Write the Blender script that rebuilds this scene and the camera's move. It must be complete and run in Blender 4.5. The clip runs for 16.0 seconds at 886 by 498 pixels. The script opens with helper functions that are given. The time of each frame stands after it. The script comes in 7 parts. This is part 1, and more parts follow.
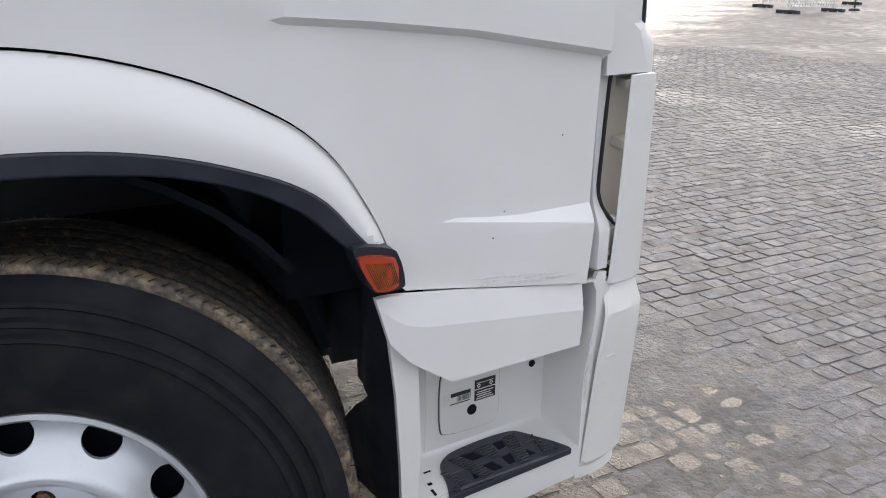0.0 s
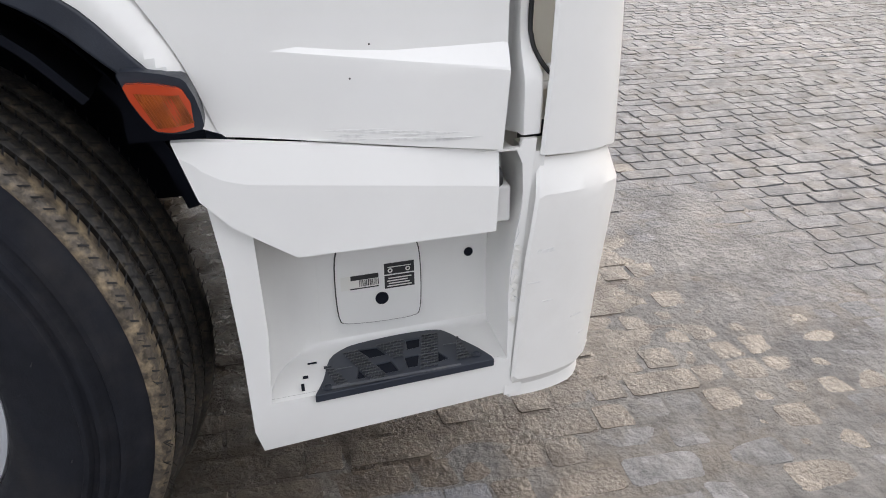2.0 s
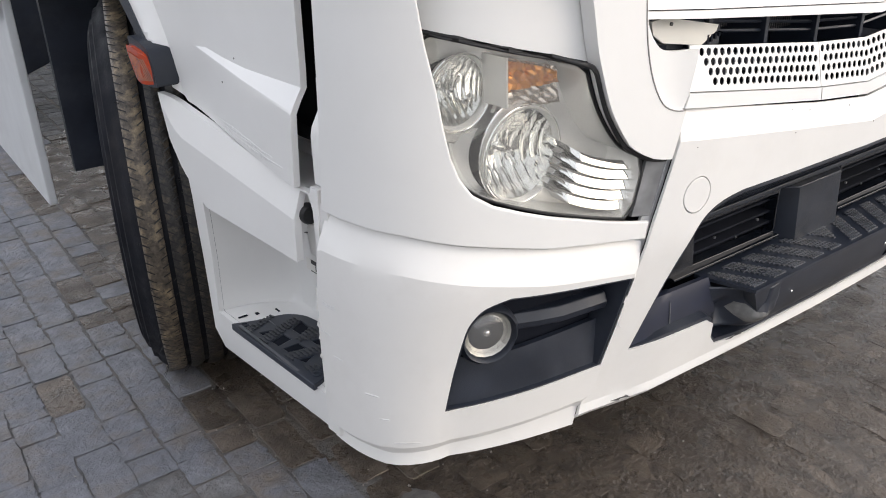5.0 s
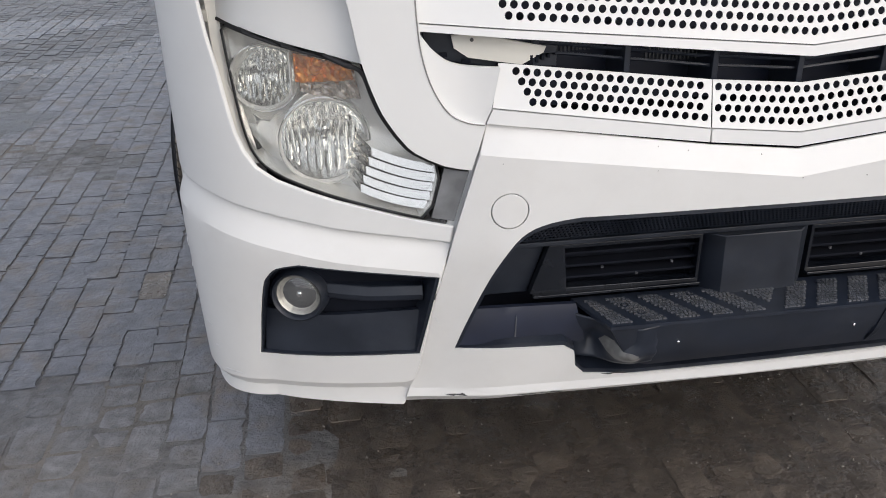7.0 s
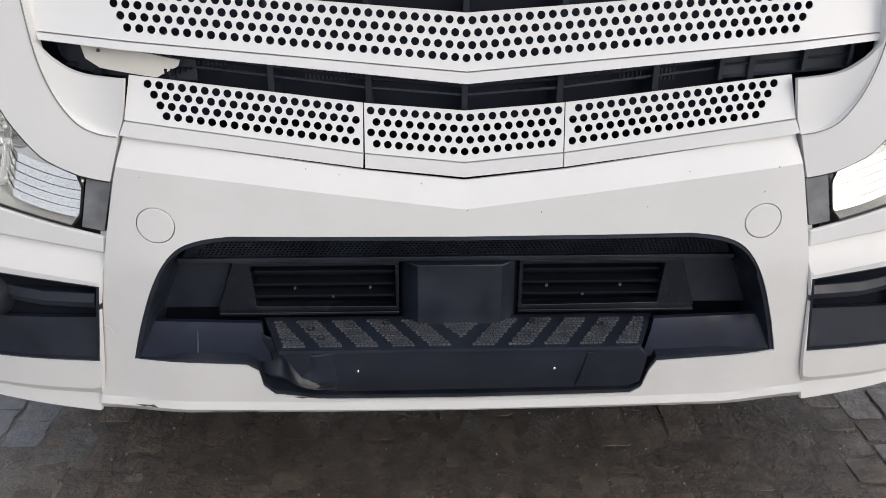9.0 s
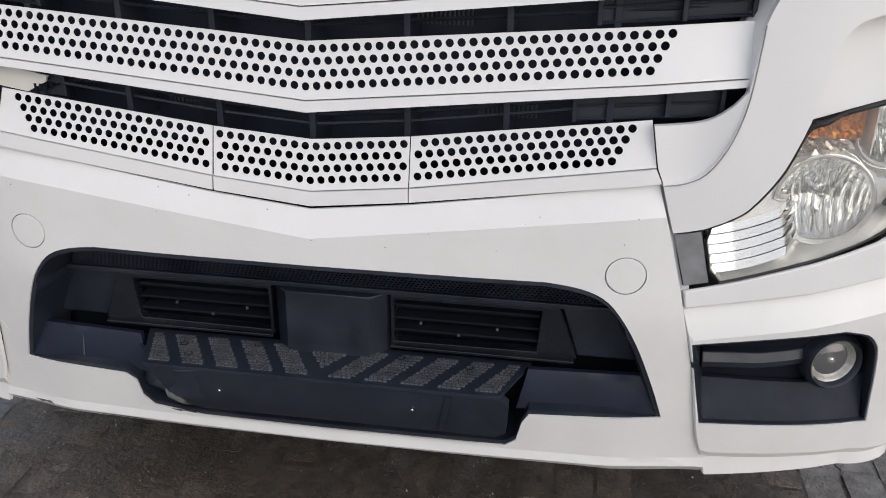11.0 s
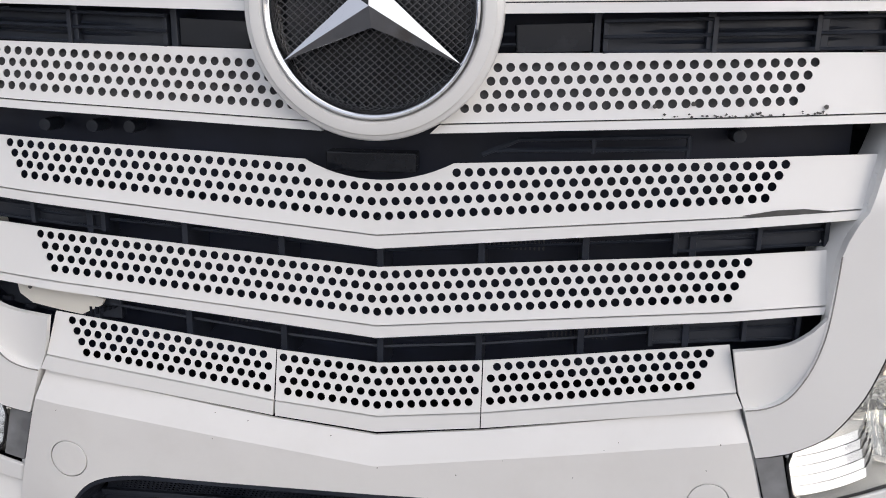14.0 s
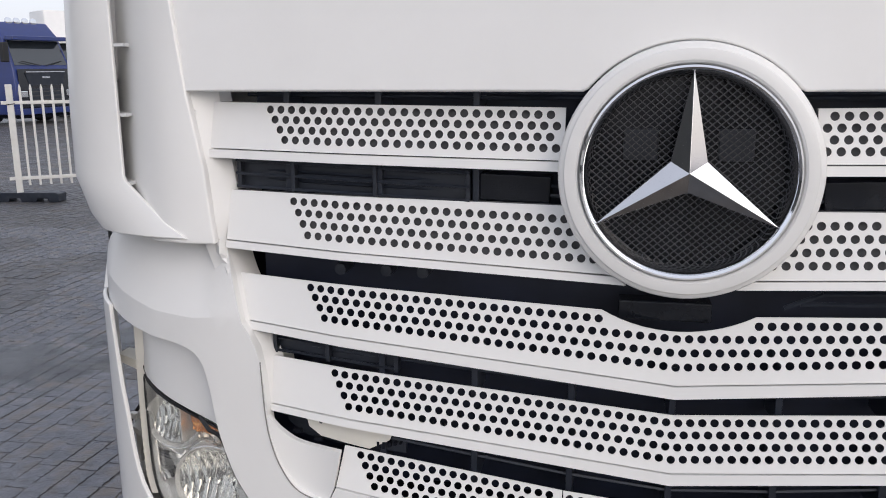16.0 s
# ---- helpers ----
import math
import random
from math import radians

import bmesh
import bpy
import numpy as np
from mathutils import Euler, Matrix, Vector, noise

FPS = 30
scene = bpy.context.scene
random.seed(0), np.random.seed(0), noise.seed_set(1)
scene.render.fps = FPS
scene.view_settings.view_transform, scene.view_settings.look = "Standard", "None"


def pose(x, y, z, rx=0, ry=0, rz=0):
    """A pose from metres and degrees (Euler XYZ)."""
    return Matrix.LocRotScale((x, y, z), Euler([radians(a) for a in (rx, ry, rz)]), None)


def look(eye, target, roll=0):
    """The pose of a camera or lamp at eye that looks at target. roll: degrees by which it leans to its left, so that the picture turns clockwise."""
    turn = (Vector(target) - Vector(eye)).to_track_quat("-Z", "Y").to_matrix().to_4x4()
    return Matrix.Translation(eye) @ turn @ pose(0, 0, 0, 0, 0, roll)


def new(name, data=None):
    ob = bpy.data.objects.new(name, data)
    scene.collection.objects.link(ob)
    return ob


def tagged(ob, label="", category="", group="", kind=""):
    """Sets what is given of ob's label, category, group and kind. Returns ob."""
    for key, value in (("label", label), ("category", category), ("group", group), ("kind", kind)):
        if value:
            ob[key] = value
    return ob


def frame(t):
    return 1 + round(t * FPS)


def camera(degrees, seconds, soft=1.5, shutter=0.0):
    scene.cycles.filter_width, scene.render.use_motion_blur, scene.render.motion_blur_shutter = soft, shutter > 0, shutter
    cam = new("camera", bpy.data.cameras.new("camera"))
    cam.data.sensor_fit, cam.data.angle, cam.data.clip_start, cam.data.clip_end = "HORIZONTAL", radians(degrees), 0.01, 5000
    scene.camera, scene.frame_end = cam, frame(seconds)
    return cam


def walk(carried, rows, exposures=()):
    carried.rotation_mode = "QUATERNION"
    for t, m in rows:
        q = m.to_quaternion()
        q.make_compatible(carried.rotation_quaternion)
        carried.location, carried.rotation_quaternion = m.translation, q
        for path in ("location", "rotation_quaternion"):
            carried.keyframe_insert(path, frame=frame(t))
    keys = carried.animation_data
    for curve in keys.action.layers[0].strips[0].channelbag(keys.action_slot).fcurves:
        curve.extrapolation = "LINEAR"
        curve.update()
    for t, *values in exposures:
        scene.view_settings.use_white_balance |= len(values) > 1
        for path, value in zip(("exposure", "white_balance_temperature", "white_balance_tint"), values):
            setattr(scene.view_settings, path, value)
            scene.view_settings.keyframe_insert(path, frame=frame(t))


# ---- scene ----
cam = camera(55.8, 16.0, soft=0.95)
PATH = [
    (0, (-2.485, 1.406, 1.448), (-0.822, 0.5, 0.804), 0.6),
    (0.5, (-2.386, 1.287, 1.376), (-0.787, 0.407, 0.559), 0.6),
    (1, (-2.348, 1.158, 1.344), (-0.784, 0.288, 0.45), 0.7),
    (1.5, (-2.391, 0.958, 1.309), (-0.756, 0.221, 0.423), -0.3),
    (2, (-2.414, 0.713, 1.263), (-0.656, 0.335, 0.388), -0.9),
    (2.5, (-2.381, 0.422, 1.262), (-0.578, 0.41, 0.397), -1.3),
    (3, (-2.368, 0.135, 1.247), (-0.591, 0.464, 0.39), -1.5),
    (3.5, (-2.343, -0.13, 1.276), (-0.652, 0.52, 0.427), -1.5),
    (3.7, (-2.28, -0.25, 1.27), (-0.647, 0.541, 0.427), -1.5),
    (5.8, (-1.405, -1.095, 1.343), (-0.81, 0.602, 0.466), -1.7),
    (6, (-1.318, -1.14, 1.339), (-0.838, 0.593, 0.463), -1.8),
    (6.5, (-1.093, -1.282, 1.352), (-0.704, 0.474, 0.478), -1.8),
    (7, (-0.887, -1.37, 1.355), (-0.617, 0.409, 0.482), -0.8),
    (7.5, (-0.657, -1.361, 1.376), (-0.439, 0.428, 0.509), -0.4),
    (8, (-0.45, -1.373, 1.372), (-0.291, 0.418, 0.497), 0.3),
    (8.5, (-0.271, -1.411, 1.384), (-0.117, 0.379, 0.504), 0.7),
    (8.7, (-0.206, -1.407, 1.371), (-0.07, 0.388, 0.498), 0.7),
    (10.8, (0.432, -1.312, 1.364), (0.134, 0.469, 0.504), 0.2),
    (11, (0.444, -1.314, 1.382), (0.163, 0.483, 0.55), 0.5),
    (11.5, (0.493, -1.336, 1.391), (0.163, 0.564, 0.861), 0.6),
    (12, (0.532, -1.363, 1.421), (0.25, 0.549, 0.906), 1.0),
    (12.5, (0.491, -1.36, 1.444), (0.504, 0.575, 0.937), 2.7),
    (13, (0.426, -1.332, 1.463), (0.47, 0.606, 0.969), 2.5),
    (13.5, (0.388, -1.289, 1.464), (0.348, 0.65, 0.977), 1.8),
    (14, (0.246, -1.277, 1.489), (0.041, 0.65, 0.995), 0.8),
    (14.5, (0.076, -1.263, 1.527), (-0.367, 0.62, 1.02), -0.8),
    (15, (-0.046, -1.243, 1.566), (-0.494, 0.637, 1.05), -0.5),
    (15.5, (-0.116, -1.276, 1.634), (-0.526, 0.608, 1.103), -0.4),
    (16, (-0.11, -1.315, 1.691), (-0.504, 0.598, 1.26), -0.4),
]
walk(cam, [(t, look(eye, target, roll)) for t, eye, target, roll in PATH], exposures=[(0, 0.62, 6550, 11), (0.6, 0.84, 6750, 12), (1.5, 0.93, 6800, 11), (3.7, 0.88, 6750, 11), (6.0, 0.38, 6550, 11), (7.5, 0.20, 6400, 11), (9, 0.12, 6380, 11), (11, 0.04, 6360, 12), (16, -0.04, 6360, 13)])

# ---- daylight: bright hazy sky, low soft sun in front of the truck ----
SUN_EL, SUN_DIR = 26, Vector((0.70, -0.72, 0))
world = bpy.data.worlds.new("world")
scene.world = world
world.use_nodes = True
wn = world.node_tree
sky = wn.nodes.new("ShaderNodeTexSky")
sky.sky_type, sky.sun_disc = "NISHITA", False
sky.sun_elevation = radians(SUN_EL)
sky.sun_rotation = math.atan2(SUN_DIR.x, SUN_DIR.y)
sky.dust_density, sky.ozone_density = 3.0, 1.0
haze = wn.nodes.new("ShaderNodeMixRGB")
haze.inputs[0].default_value = 0.74
haze.inputs[2].default_value = (6.05, 6.2, 6.65, 1)
wn.links.new(sky.outputs[0], haze.inputs[1])
wn.links.new(haze.outputs[0], wn.nodes["Background"].inputs[0])
wn.nodes["Background"].inputs[1].default_value = 0.17
sun = new("sun", bpy.data.lights.new("sun", "SUN"))
sun.data.energy, sun.data.angle, sun.data.color = 0.8, radians(55), (1.0, 0.975, 0.95)
sun.matrix_world = look(SUN_DIR.normalized() * 20 + Vector((0, 0, 20 * math.tan(radians(SUN_EL)))), (0, 0, 0))


# ---- materials ----
def material(name, base, rough=0.5, metal=0.0, vary=0.0, scale=8.0, dirt=None, dirt_amount=0.0, dirt_scale=3.0, bump=0.0,
             bump_scale=60.0, coat=0.0, object_random=0.0, rough_vary=0.0, damp=0.0, shine=0.5):
    """A surface with variation at two scales, patchy dirt and fine relief."""
    m = bpy.data.materials.new(name)
    m.use_nodes = True
    nt = m.node_tree
    n, l = nt.nodes, nt.links
    b = n["Principled BSDF"]
    b.inputs["Roughness"].default_value = rough
    b.inputs["Metallic"].default_value = metal
    b.inputs["Coat Weight"].default_value = coat
    b.inputs["Coat Roughness"].default_value = 0.06
    geo = n.new("ShaderNodeNewGeometry")
    colour = n.new("ShaderNodeRGB")
    colour.outputs[0].default_value = (*base, 1)
    out = colour.outputs[0]
    if vary:
        t = n.new("ShaderNodeTexNoise")
        t.inputs["Scale"].default_value, t.inputs["Detail"].default_value = scale, 6
        l.new(geo.outputs["Position"], t.inputs["Vector"])
        r = n.new("ShaderNodeMapRange")
        r.inputs[1].default_value, r.inputs[2].default_value = 0.3, 0.7
        r.inputs[3].default_value, r.inputs[4].default_value = 1 - vary, 1 + vary
        l.new(t.outputs[0], r.inputs[0])
        x = n.new("ShaderNodeVectorMath")
        x.operation = "SCALE"
        l.new(out, x.inputs[0])
        l.new(r.outputs[0], x.inputs["Scale"])
        out = x.outputs[0]
    if object_random:
        info = n.new("ShaderNodeObjectInfo")
        a = n.new("ShaderNodeMath")
        a.operation = "ADD"
        l.new(info.outputs["Random"], a.inputs[0])
        l.new(geo.outputs["Random Per Island"], a.inputs[1])
        r = n.new("ShaderNodeMapRange")
        r.inputs[2].default_value = 2.0
        r.inputs[3].default_value, r.inputs[4].default_value = 1 - object_random, 1 + object_random
        l.new(a.outputs[0], r.inputs[0])
        x = n.new("ShaderNodeVectorMath")
        x.operation = "SCALE"
        l.new(out, x.inputs[0])
        l.new(r.outputs[0], x.inputs["Scale"])
        out = x.outputs[0]
    b.inputs["Specular IOR Level"].default_value = shine
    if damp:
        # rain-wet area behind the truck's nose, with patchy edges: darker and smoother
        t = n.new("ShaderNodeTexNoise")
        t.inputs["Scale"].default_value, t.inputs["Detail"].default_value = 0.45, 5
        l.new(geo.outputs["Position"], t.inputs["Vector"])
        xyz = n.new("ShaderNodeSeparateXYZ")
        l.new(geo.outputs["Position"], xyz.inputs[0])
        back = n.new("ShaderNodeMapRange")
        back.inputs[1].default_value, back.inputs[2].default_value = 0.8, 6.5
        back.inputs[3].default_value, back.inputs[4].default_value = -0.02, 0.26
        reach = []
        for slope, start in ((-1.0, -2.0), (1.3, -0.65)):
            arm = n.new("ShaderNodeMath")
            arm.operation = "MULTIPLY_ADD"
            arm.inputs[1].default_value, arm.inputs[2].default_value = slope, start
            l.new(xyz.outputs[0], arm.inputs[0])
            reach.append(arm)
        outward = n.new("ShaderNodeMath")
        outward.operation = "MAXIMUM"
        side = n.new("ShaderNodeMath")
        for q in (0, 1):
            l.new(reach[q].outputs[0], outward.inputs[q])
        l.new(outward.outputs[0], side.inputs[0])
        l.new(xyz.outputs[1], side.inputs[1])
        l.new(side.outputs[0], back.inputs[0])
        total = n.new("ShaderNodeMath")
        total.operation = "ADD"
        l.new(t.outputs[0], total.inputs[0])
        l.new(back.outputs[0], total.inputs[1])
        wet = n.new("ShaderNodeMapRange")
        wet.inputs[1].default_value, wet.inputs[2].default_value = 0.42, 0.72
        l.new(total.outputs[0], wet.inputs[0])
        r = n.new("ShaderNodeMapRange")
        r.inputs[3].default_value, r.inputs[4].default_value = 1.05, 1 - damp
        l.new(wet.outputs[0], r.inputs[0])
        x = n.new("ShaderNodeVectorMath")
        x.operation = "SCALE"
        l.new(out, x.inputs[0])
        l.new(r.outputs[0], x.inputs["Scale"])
        # blue multiplied into the wet colour stands for the reflected sky
        sky_tint = n.new("ShaderNodeMixRGB")
        sky_tint.blend_type = "MULTIPLY"
        sky_tint.inputs[2].default_value = (0.93, 0.99, 1.13, 1)
        l.new(wet.outputs[0], sky_tint.inputs[0])
        l.new(x.outputs[0], sky_tint.inputs[1])
        out = sky_tint.outputs[0]
    if dirt:
        t = n.new("ShaderNodeTexNoise")
        t.inputs["Scale"].default_value, t.inputs["Detail"].default_value = dirt_scale, 9
        t.inputs["Roughness"].default_value = 0.65
        l.new(geo.outputs["Position"], t.inputs["Vector"])
        r = n.new("ShaderNodeMapRange")
        r.inputs[1].default_value, r.inputs[2].default_value = 0.48, 0.72
        r.inputs[4].default_value = dirt_amount
        l.new(t.outputs[0], r.inputs[0])
        mix = n.new("ShaderNodeMixRGB")
        mix.inputs[2].default_value = (*dirt, 1)
        l.new(r.outputs[0], mix.inputs[0])
        l.new(out, mix.inputs[1])
        out = mix.outputs[0]
    l.new(out, b.inputs["Base Color"])
    if rough_vary:
        t = n.new("ShaderNodeTexNoise")
        t.inputs["Scale"].default_value, t.inputs["Detail"].default_value = dirt_scale * 1.7, 5
        l.new(geo.outputs["Position"], t.inputs["Vector"])
        r = n.new("ShaderNodeMapRange")
        r.inputs[1].default_value, r.inputs[2].default_value = 0.35, 0.65
        r.inputs[3].default_value, r.inputs[4].default_value = max(0.02, rough - rough_vary), min(1, rough + rough_vary)
        l.new(t.outputs[0], r.inputs[0])
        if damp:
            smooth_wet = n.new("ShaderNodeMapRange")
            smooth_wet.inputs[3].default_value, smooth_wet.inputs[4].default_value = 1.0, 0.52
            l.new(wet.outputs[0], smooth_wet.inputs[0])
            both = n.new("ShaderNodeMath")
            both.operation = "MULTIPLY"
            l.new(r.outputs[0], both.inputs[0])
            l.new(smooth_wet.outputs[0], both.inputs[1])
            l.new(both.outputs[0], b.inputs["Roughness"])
        else:
            l.new(r.outputs[0], b.inputs["Roughness"])
    if bump:
        t = n.new("ShaderNodeTexNoise")
        t.inputs["Scale"].default_value, t.inputs["Detail"].default_value = bump_scale, 12
        t.inputs["Roughness"].default_value = 0.62
        l.new(geo.outputs["Position"], t.inputs["Vector"])
        k = n.new("ShaderNodeBump")
        k.inputs["Strength"].default_value = 1.0
        k.inputs["Distance"].default_value = bump
        l.new(t.outputs[0], k.inputs["Height"])
        l.new(k.outputs[0], b.inputs["Normal"])
    return m


def clear_glass(name, tint=(1, 1, 1), rough=0.02, gloss=0.035, haze=0.0):
    m = bpy.data.materials.new(name)
    m.use_nodes = True
    n, l = m.node_tree.nodes, m.node_tree.links
    n.remove(n["Principled BSDF"])
    t, g, f, x = (n.new("ShaderNode" + k) for k in ("BsdfTransparent", "BsdfGlossy", "LayerWeight", "MixShader"))
    t.inputs[0].default_value = (*tint, 1)
    g.inputs["Roughness"].default_value = rough
    bend, gain = n.new("ShaderNodeMath"), n.new("ShaderNodeMath")
    bend.operation, gain.operation = "POWER", "MULTIPLY_ADD"
    f.inputs[0].default_value = 0.5
    bend.inputs[1].default_value = 4.0
    gain.inputs[1].default_value, gain.inputs[2].default_value = 0.55, gloss
    l.new(f.outputs["Facing"], bend.inputs[0])
    l.new(bend.outputs[0], gain.inputs[0])
    l.new(gain.outputs[0], x.inputs[0])
    through_it = t.outputs[0]
    if haze:
        # weathered, slightly milky plastic
        milk, blend = n.new("ShaderNodeBsdfDiffuse"), n.new("ShaderNodeMixShader")
        milk.inputs[0].default_value = (0.80, 0.78, 0.73, 1)
        blend.inputs[0].default_value = haze
        l.new(t.outputs[0], blend.inputs[1])
        l.new(milk.outputs[0], blend.inputs[2])
        through_it = blend.outputs[0]
    l.new(through_it, x.inputs[1])
    l.new(g.outputs[0], x.inputs[2])
    l.new(x.outputs[0], n["Material Output"].inputs[0])
    return m


WHITE = material("white_paint", (0.78, 0.775, 0.755), 0.32, vary=0.02, scale=5, dirt=(0.5, 0.47, 0.42), dirt_amount=0.05, dirt_scale=7,
                 coat=0.3, bump=0.00012, bump_scale=18, rough_vary=0.03)
BUMPER = material("white_bumper_plastic", (0.77, 0.76, 0.735), 0.36, vary=0.025, scale=4, dirt=(0.45, 0.41, 0.35), dirt_amount=0.09,
                  dirt_scale=9, coat=0.22, bump=0.00015, bump_scale=22, rough_vary=0.03)
GREYWHITE = material("grey_white_plastic", (0.62, 0.63, 0.63), 0.42, vary=0.04, dirt=(0.35, 0.33, 0.3), dirt_amount=0.2, dirt_scale=5)
CREAM = material("bare_cream_plastic", (0.76, 0.735, 0.665), 0.5, vary=0.05)
BLACK = material("black_plastic", (0.014, 0.0185, 0.029), 0.44, vary=0.25, scale=12, dirt=(0.060, 0.064, 0.074), dirt_amount=0.32, dirt_scale=7,
                 bump=0.0004, bump_scale=350, rough_vary=0.12)
GLOSS = material("glossy_black_plastic", (0.008, 0.010, 0.015), 0.16, vary=0.2, dirt=(0.055, 0.056, 0.060), dirt_amount=0.25, dirt_scale=9,
                 rough_vary=0.1)
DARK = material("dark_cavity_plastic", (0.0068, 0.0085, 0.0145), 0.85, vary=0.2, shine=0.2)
SLOT = material("slot_cavity_plastic", (0.0095, 0.0135, 0.030), 0.45, vary=0.3, scale=10)
GRID = material("dark_grey_mesh", (0.055, 0.056, 0.06), 0.4, vary=0.15, scale=30)
CHROME = material("chrome", (0.82, 0.83, 0.85), 0.07, 1.0, rough_vary=0.05, dirt_scale=12)
STAR = material("satin_star_chrome", (0.60, 0.61, 0.635), 0.07, 1.0, vary=0.04)
REFLECT = material("lamp_reflector", (0.95, 0.95, 0.94), 0.05, 1.0)
LAMPCHROME = material("chromed_lamp_housing", (0.95, 0.94, 0.91), 0.17, 0.5, vary=0.06, scale=20, bump=0.004, bump_scale=9)
SATIN = material("satin_lamp_housing", (0.84, 0.83, 0.80), 0.28, 0.25, vary=0.06, scale=20)
FROST = material("fluted_lamp_glass", (0.56, 0.545, 0.50), 0.16, 0.45, vary=0.12, scale=40, coat=0.8, bump=0.0015, bump_scale=160)
STEEL = material("silver_wheel_paint", (0.66, 0.68, 0.71), 0.32, 0.5, vary=0.05, dirt=(0.2, 0.18, 0.16), dirt_amount=0.22, dirt_scale=8)
RUST = material("rusty_steel", (0.16, 0.09, 0.055), 0.75, 0.3, vary=0.4, scale=60, bump=0.001, bump_scale=200)
RUBBER = material("tyre_rubber", (0.011, 0.012, 0.016), 0.72, vary=0.2, scale=15, dirt=(0.10, 0.085, 0.07), dirt_amount=0.12, dirt_scale=9,
                  bump=0.0012, bump_scale=150, rough_vary=0.16, shine=0.18)
TREAD = material("muddy_tread_rubber", (0.075, 0.060, 0.044), 0.42, vary=0.6, scale=110, dirt=(0.36, 0.275, 0.17), dirt_amount=0.9, dirt_scale=38,
                 bump=0.002, bump_scale=140)
DARKTREAD = material("dark_tread_rubber", (0.021, 0.019, 0.017), 0.5, vary=0.6, scale=120, dirt=(0.17, 0.13, 0.085), dirt_amount=0.55, dirt_scale=45,
                     bump=0.002, bump_scale=140)
STEPBLACK = material("satin_black_step_plastic", (0.018, 0.023, 0.035), 0.32, vary=0.2, scale=14, dirt=(0.058, 0.062, 0.072), dirt_amount=0.25, dirt_scale=8)
DUSTY = material("dusty_scuffed_plastic", (0.17, 0.168, 0.163), 0.33, vary=0.35, scale=40)
GRIT = material("pale_grit", (0.22, 0.20, 0.175), 0.45, vary=0.4, scale=60, object_random=0.4)
PAD = material("worn_black_bars", (0.048, 0.051, 0.058), 0.4, vary=0.3, scale=50)
STUD = material("worn_tread_studs", (0.085, 0.090, 0.102), 0.32, vary=0.3, scale=40, dirt=(0.16, 0.15, 0.14), dirt_amount=0.5, dirt_scale=14)
AMBER = material("amber_lens", (0.44, 0.046, 0.008), 0.18, vary=0.1, scale=20, coat=0.6)
AMBER_DEEP = material("ribbed_amber", (0.28, 0.058, 0.008), 0.2, vary=0.3, scale=30, coat=0.6)
ORANGE = material("amber_bulb", (0.66, 0.25, 0.06), 0.16, vary=0.45, scale=90, coat=0.5)
AMBERMIRROR = material("amber_mirror", (0.85, 0.34, 0.07), 0.12, 0.7, vary=0.3, scale=70)
BROWNGLASS = material("bronze_tinted_reflector", (0.60, 0.54, 0.48), 0.14, 0.8, vary=0.25, scale=60)
JOINT = material("dirty_panel_joint", (0.26, 0.25, 0.235), 0.6, vary=0.2, scale=30)
SMOKE = material("smoked_grey_lens", (0.20, 0.205, 0.21), 0.22, vary=0.25, scale=22, coat=0.5)
LENS = clear_glass("headlamp_lens", (0.985, 0.985, 0.975), 0.03, 0.085, 0.045)
INNER_LENS = clear_glass("inner_lamp_glass", (0.985, 0.985, 0.975), 0.03, 0.05)
PANE = clear_glass("window_glass", (0.16, 0.19, 0.21), 0.03)
SEAL = material("black_rubber_seal", (0.012, 0.012, 0.013), 0.55)
INK = material("label_ink", (0.025, 0.025, 0.027), 0.5)
PAPER = material("label_paper", (0.72, 0.71, 0.67), 0.6, vary=0.03)
SCUFF = material("scuffed_paint", (0.71, 0.705, 0.69), 0.5, vary=0.10, scale=120, bump=0.0006, bump_scale=120)
BACKING = material("grey_slat_backing", (0.095, 0.095, 0.10), 0.6, vary=0.1)
CHIP = material("bare_dark_plastic", (0.07, 0.068, 0.065), 0.55, vary=0.2, scale=40)
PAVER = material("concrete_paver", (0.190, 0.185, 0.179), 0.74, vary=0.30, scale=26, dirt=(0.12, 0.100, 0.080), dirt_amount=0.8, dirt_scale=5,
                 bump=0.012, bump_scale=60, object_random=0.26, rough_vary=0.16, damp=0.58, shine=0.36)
# flush blocks; the lighter bluish base carries their wet sky sheen
SMOOTHPAVER = material("smooth_sheen_paver", (0.214, 0.215, 0.226), 0.62, vary=0.22, scale=22, dirt=(0.17, 0.135, 0.10), dirt_amount=0.8, dirt_scale=7,
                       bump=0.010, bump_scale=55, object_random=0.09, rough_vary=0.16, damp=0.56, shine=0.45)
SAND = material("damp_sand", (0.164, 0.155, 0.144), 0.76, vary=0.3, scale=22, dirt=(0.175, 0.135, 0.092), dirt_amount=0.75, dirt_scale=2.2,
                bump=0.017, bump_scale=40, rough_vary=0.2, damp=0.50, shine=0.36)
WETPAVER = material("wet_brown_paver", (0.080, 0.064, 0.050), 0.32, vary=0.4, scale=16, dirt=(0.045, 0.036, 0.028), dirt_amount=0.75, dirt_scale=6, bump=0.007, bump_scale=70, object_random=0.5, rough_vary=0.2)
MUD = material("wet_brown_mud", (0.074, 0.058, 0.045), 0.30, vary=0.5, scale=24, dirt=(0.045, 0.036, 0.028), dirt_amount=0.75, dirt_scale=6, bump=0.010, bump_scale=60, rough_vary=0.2)


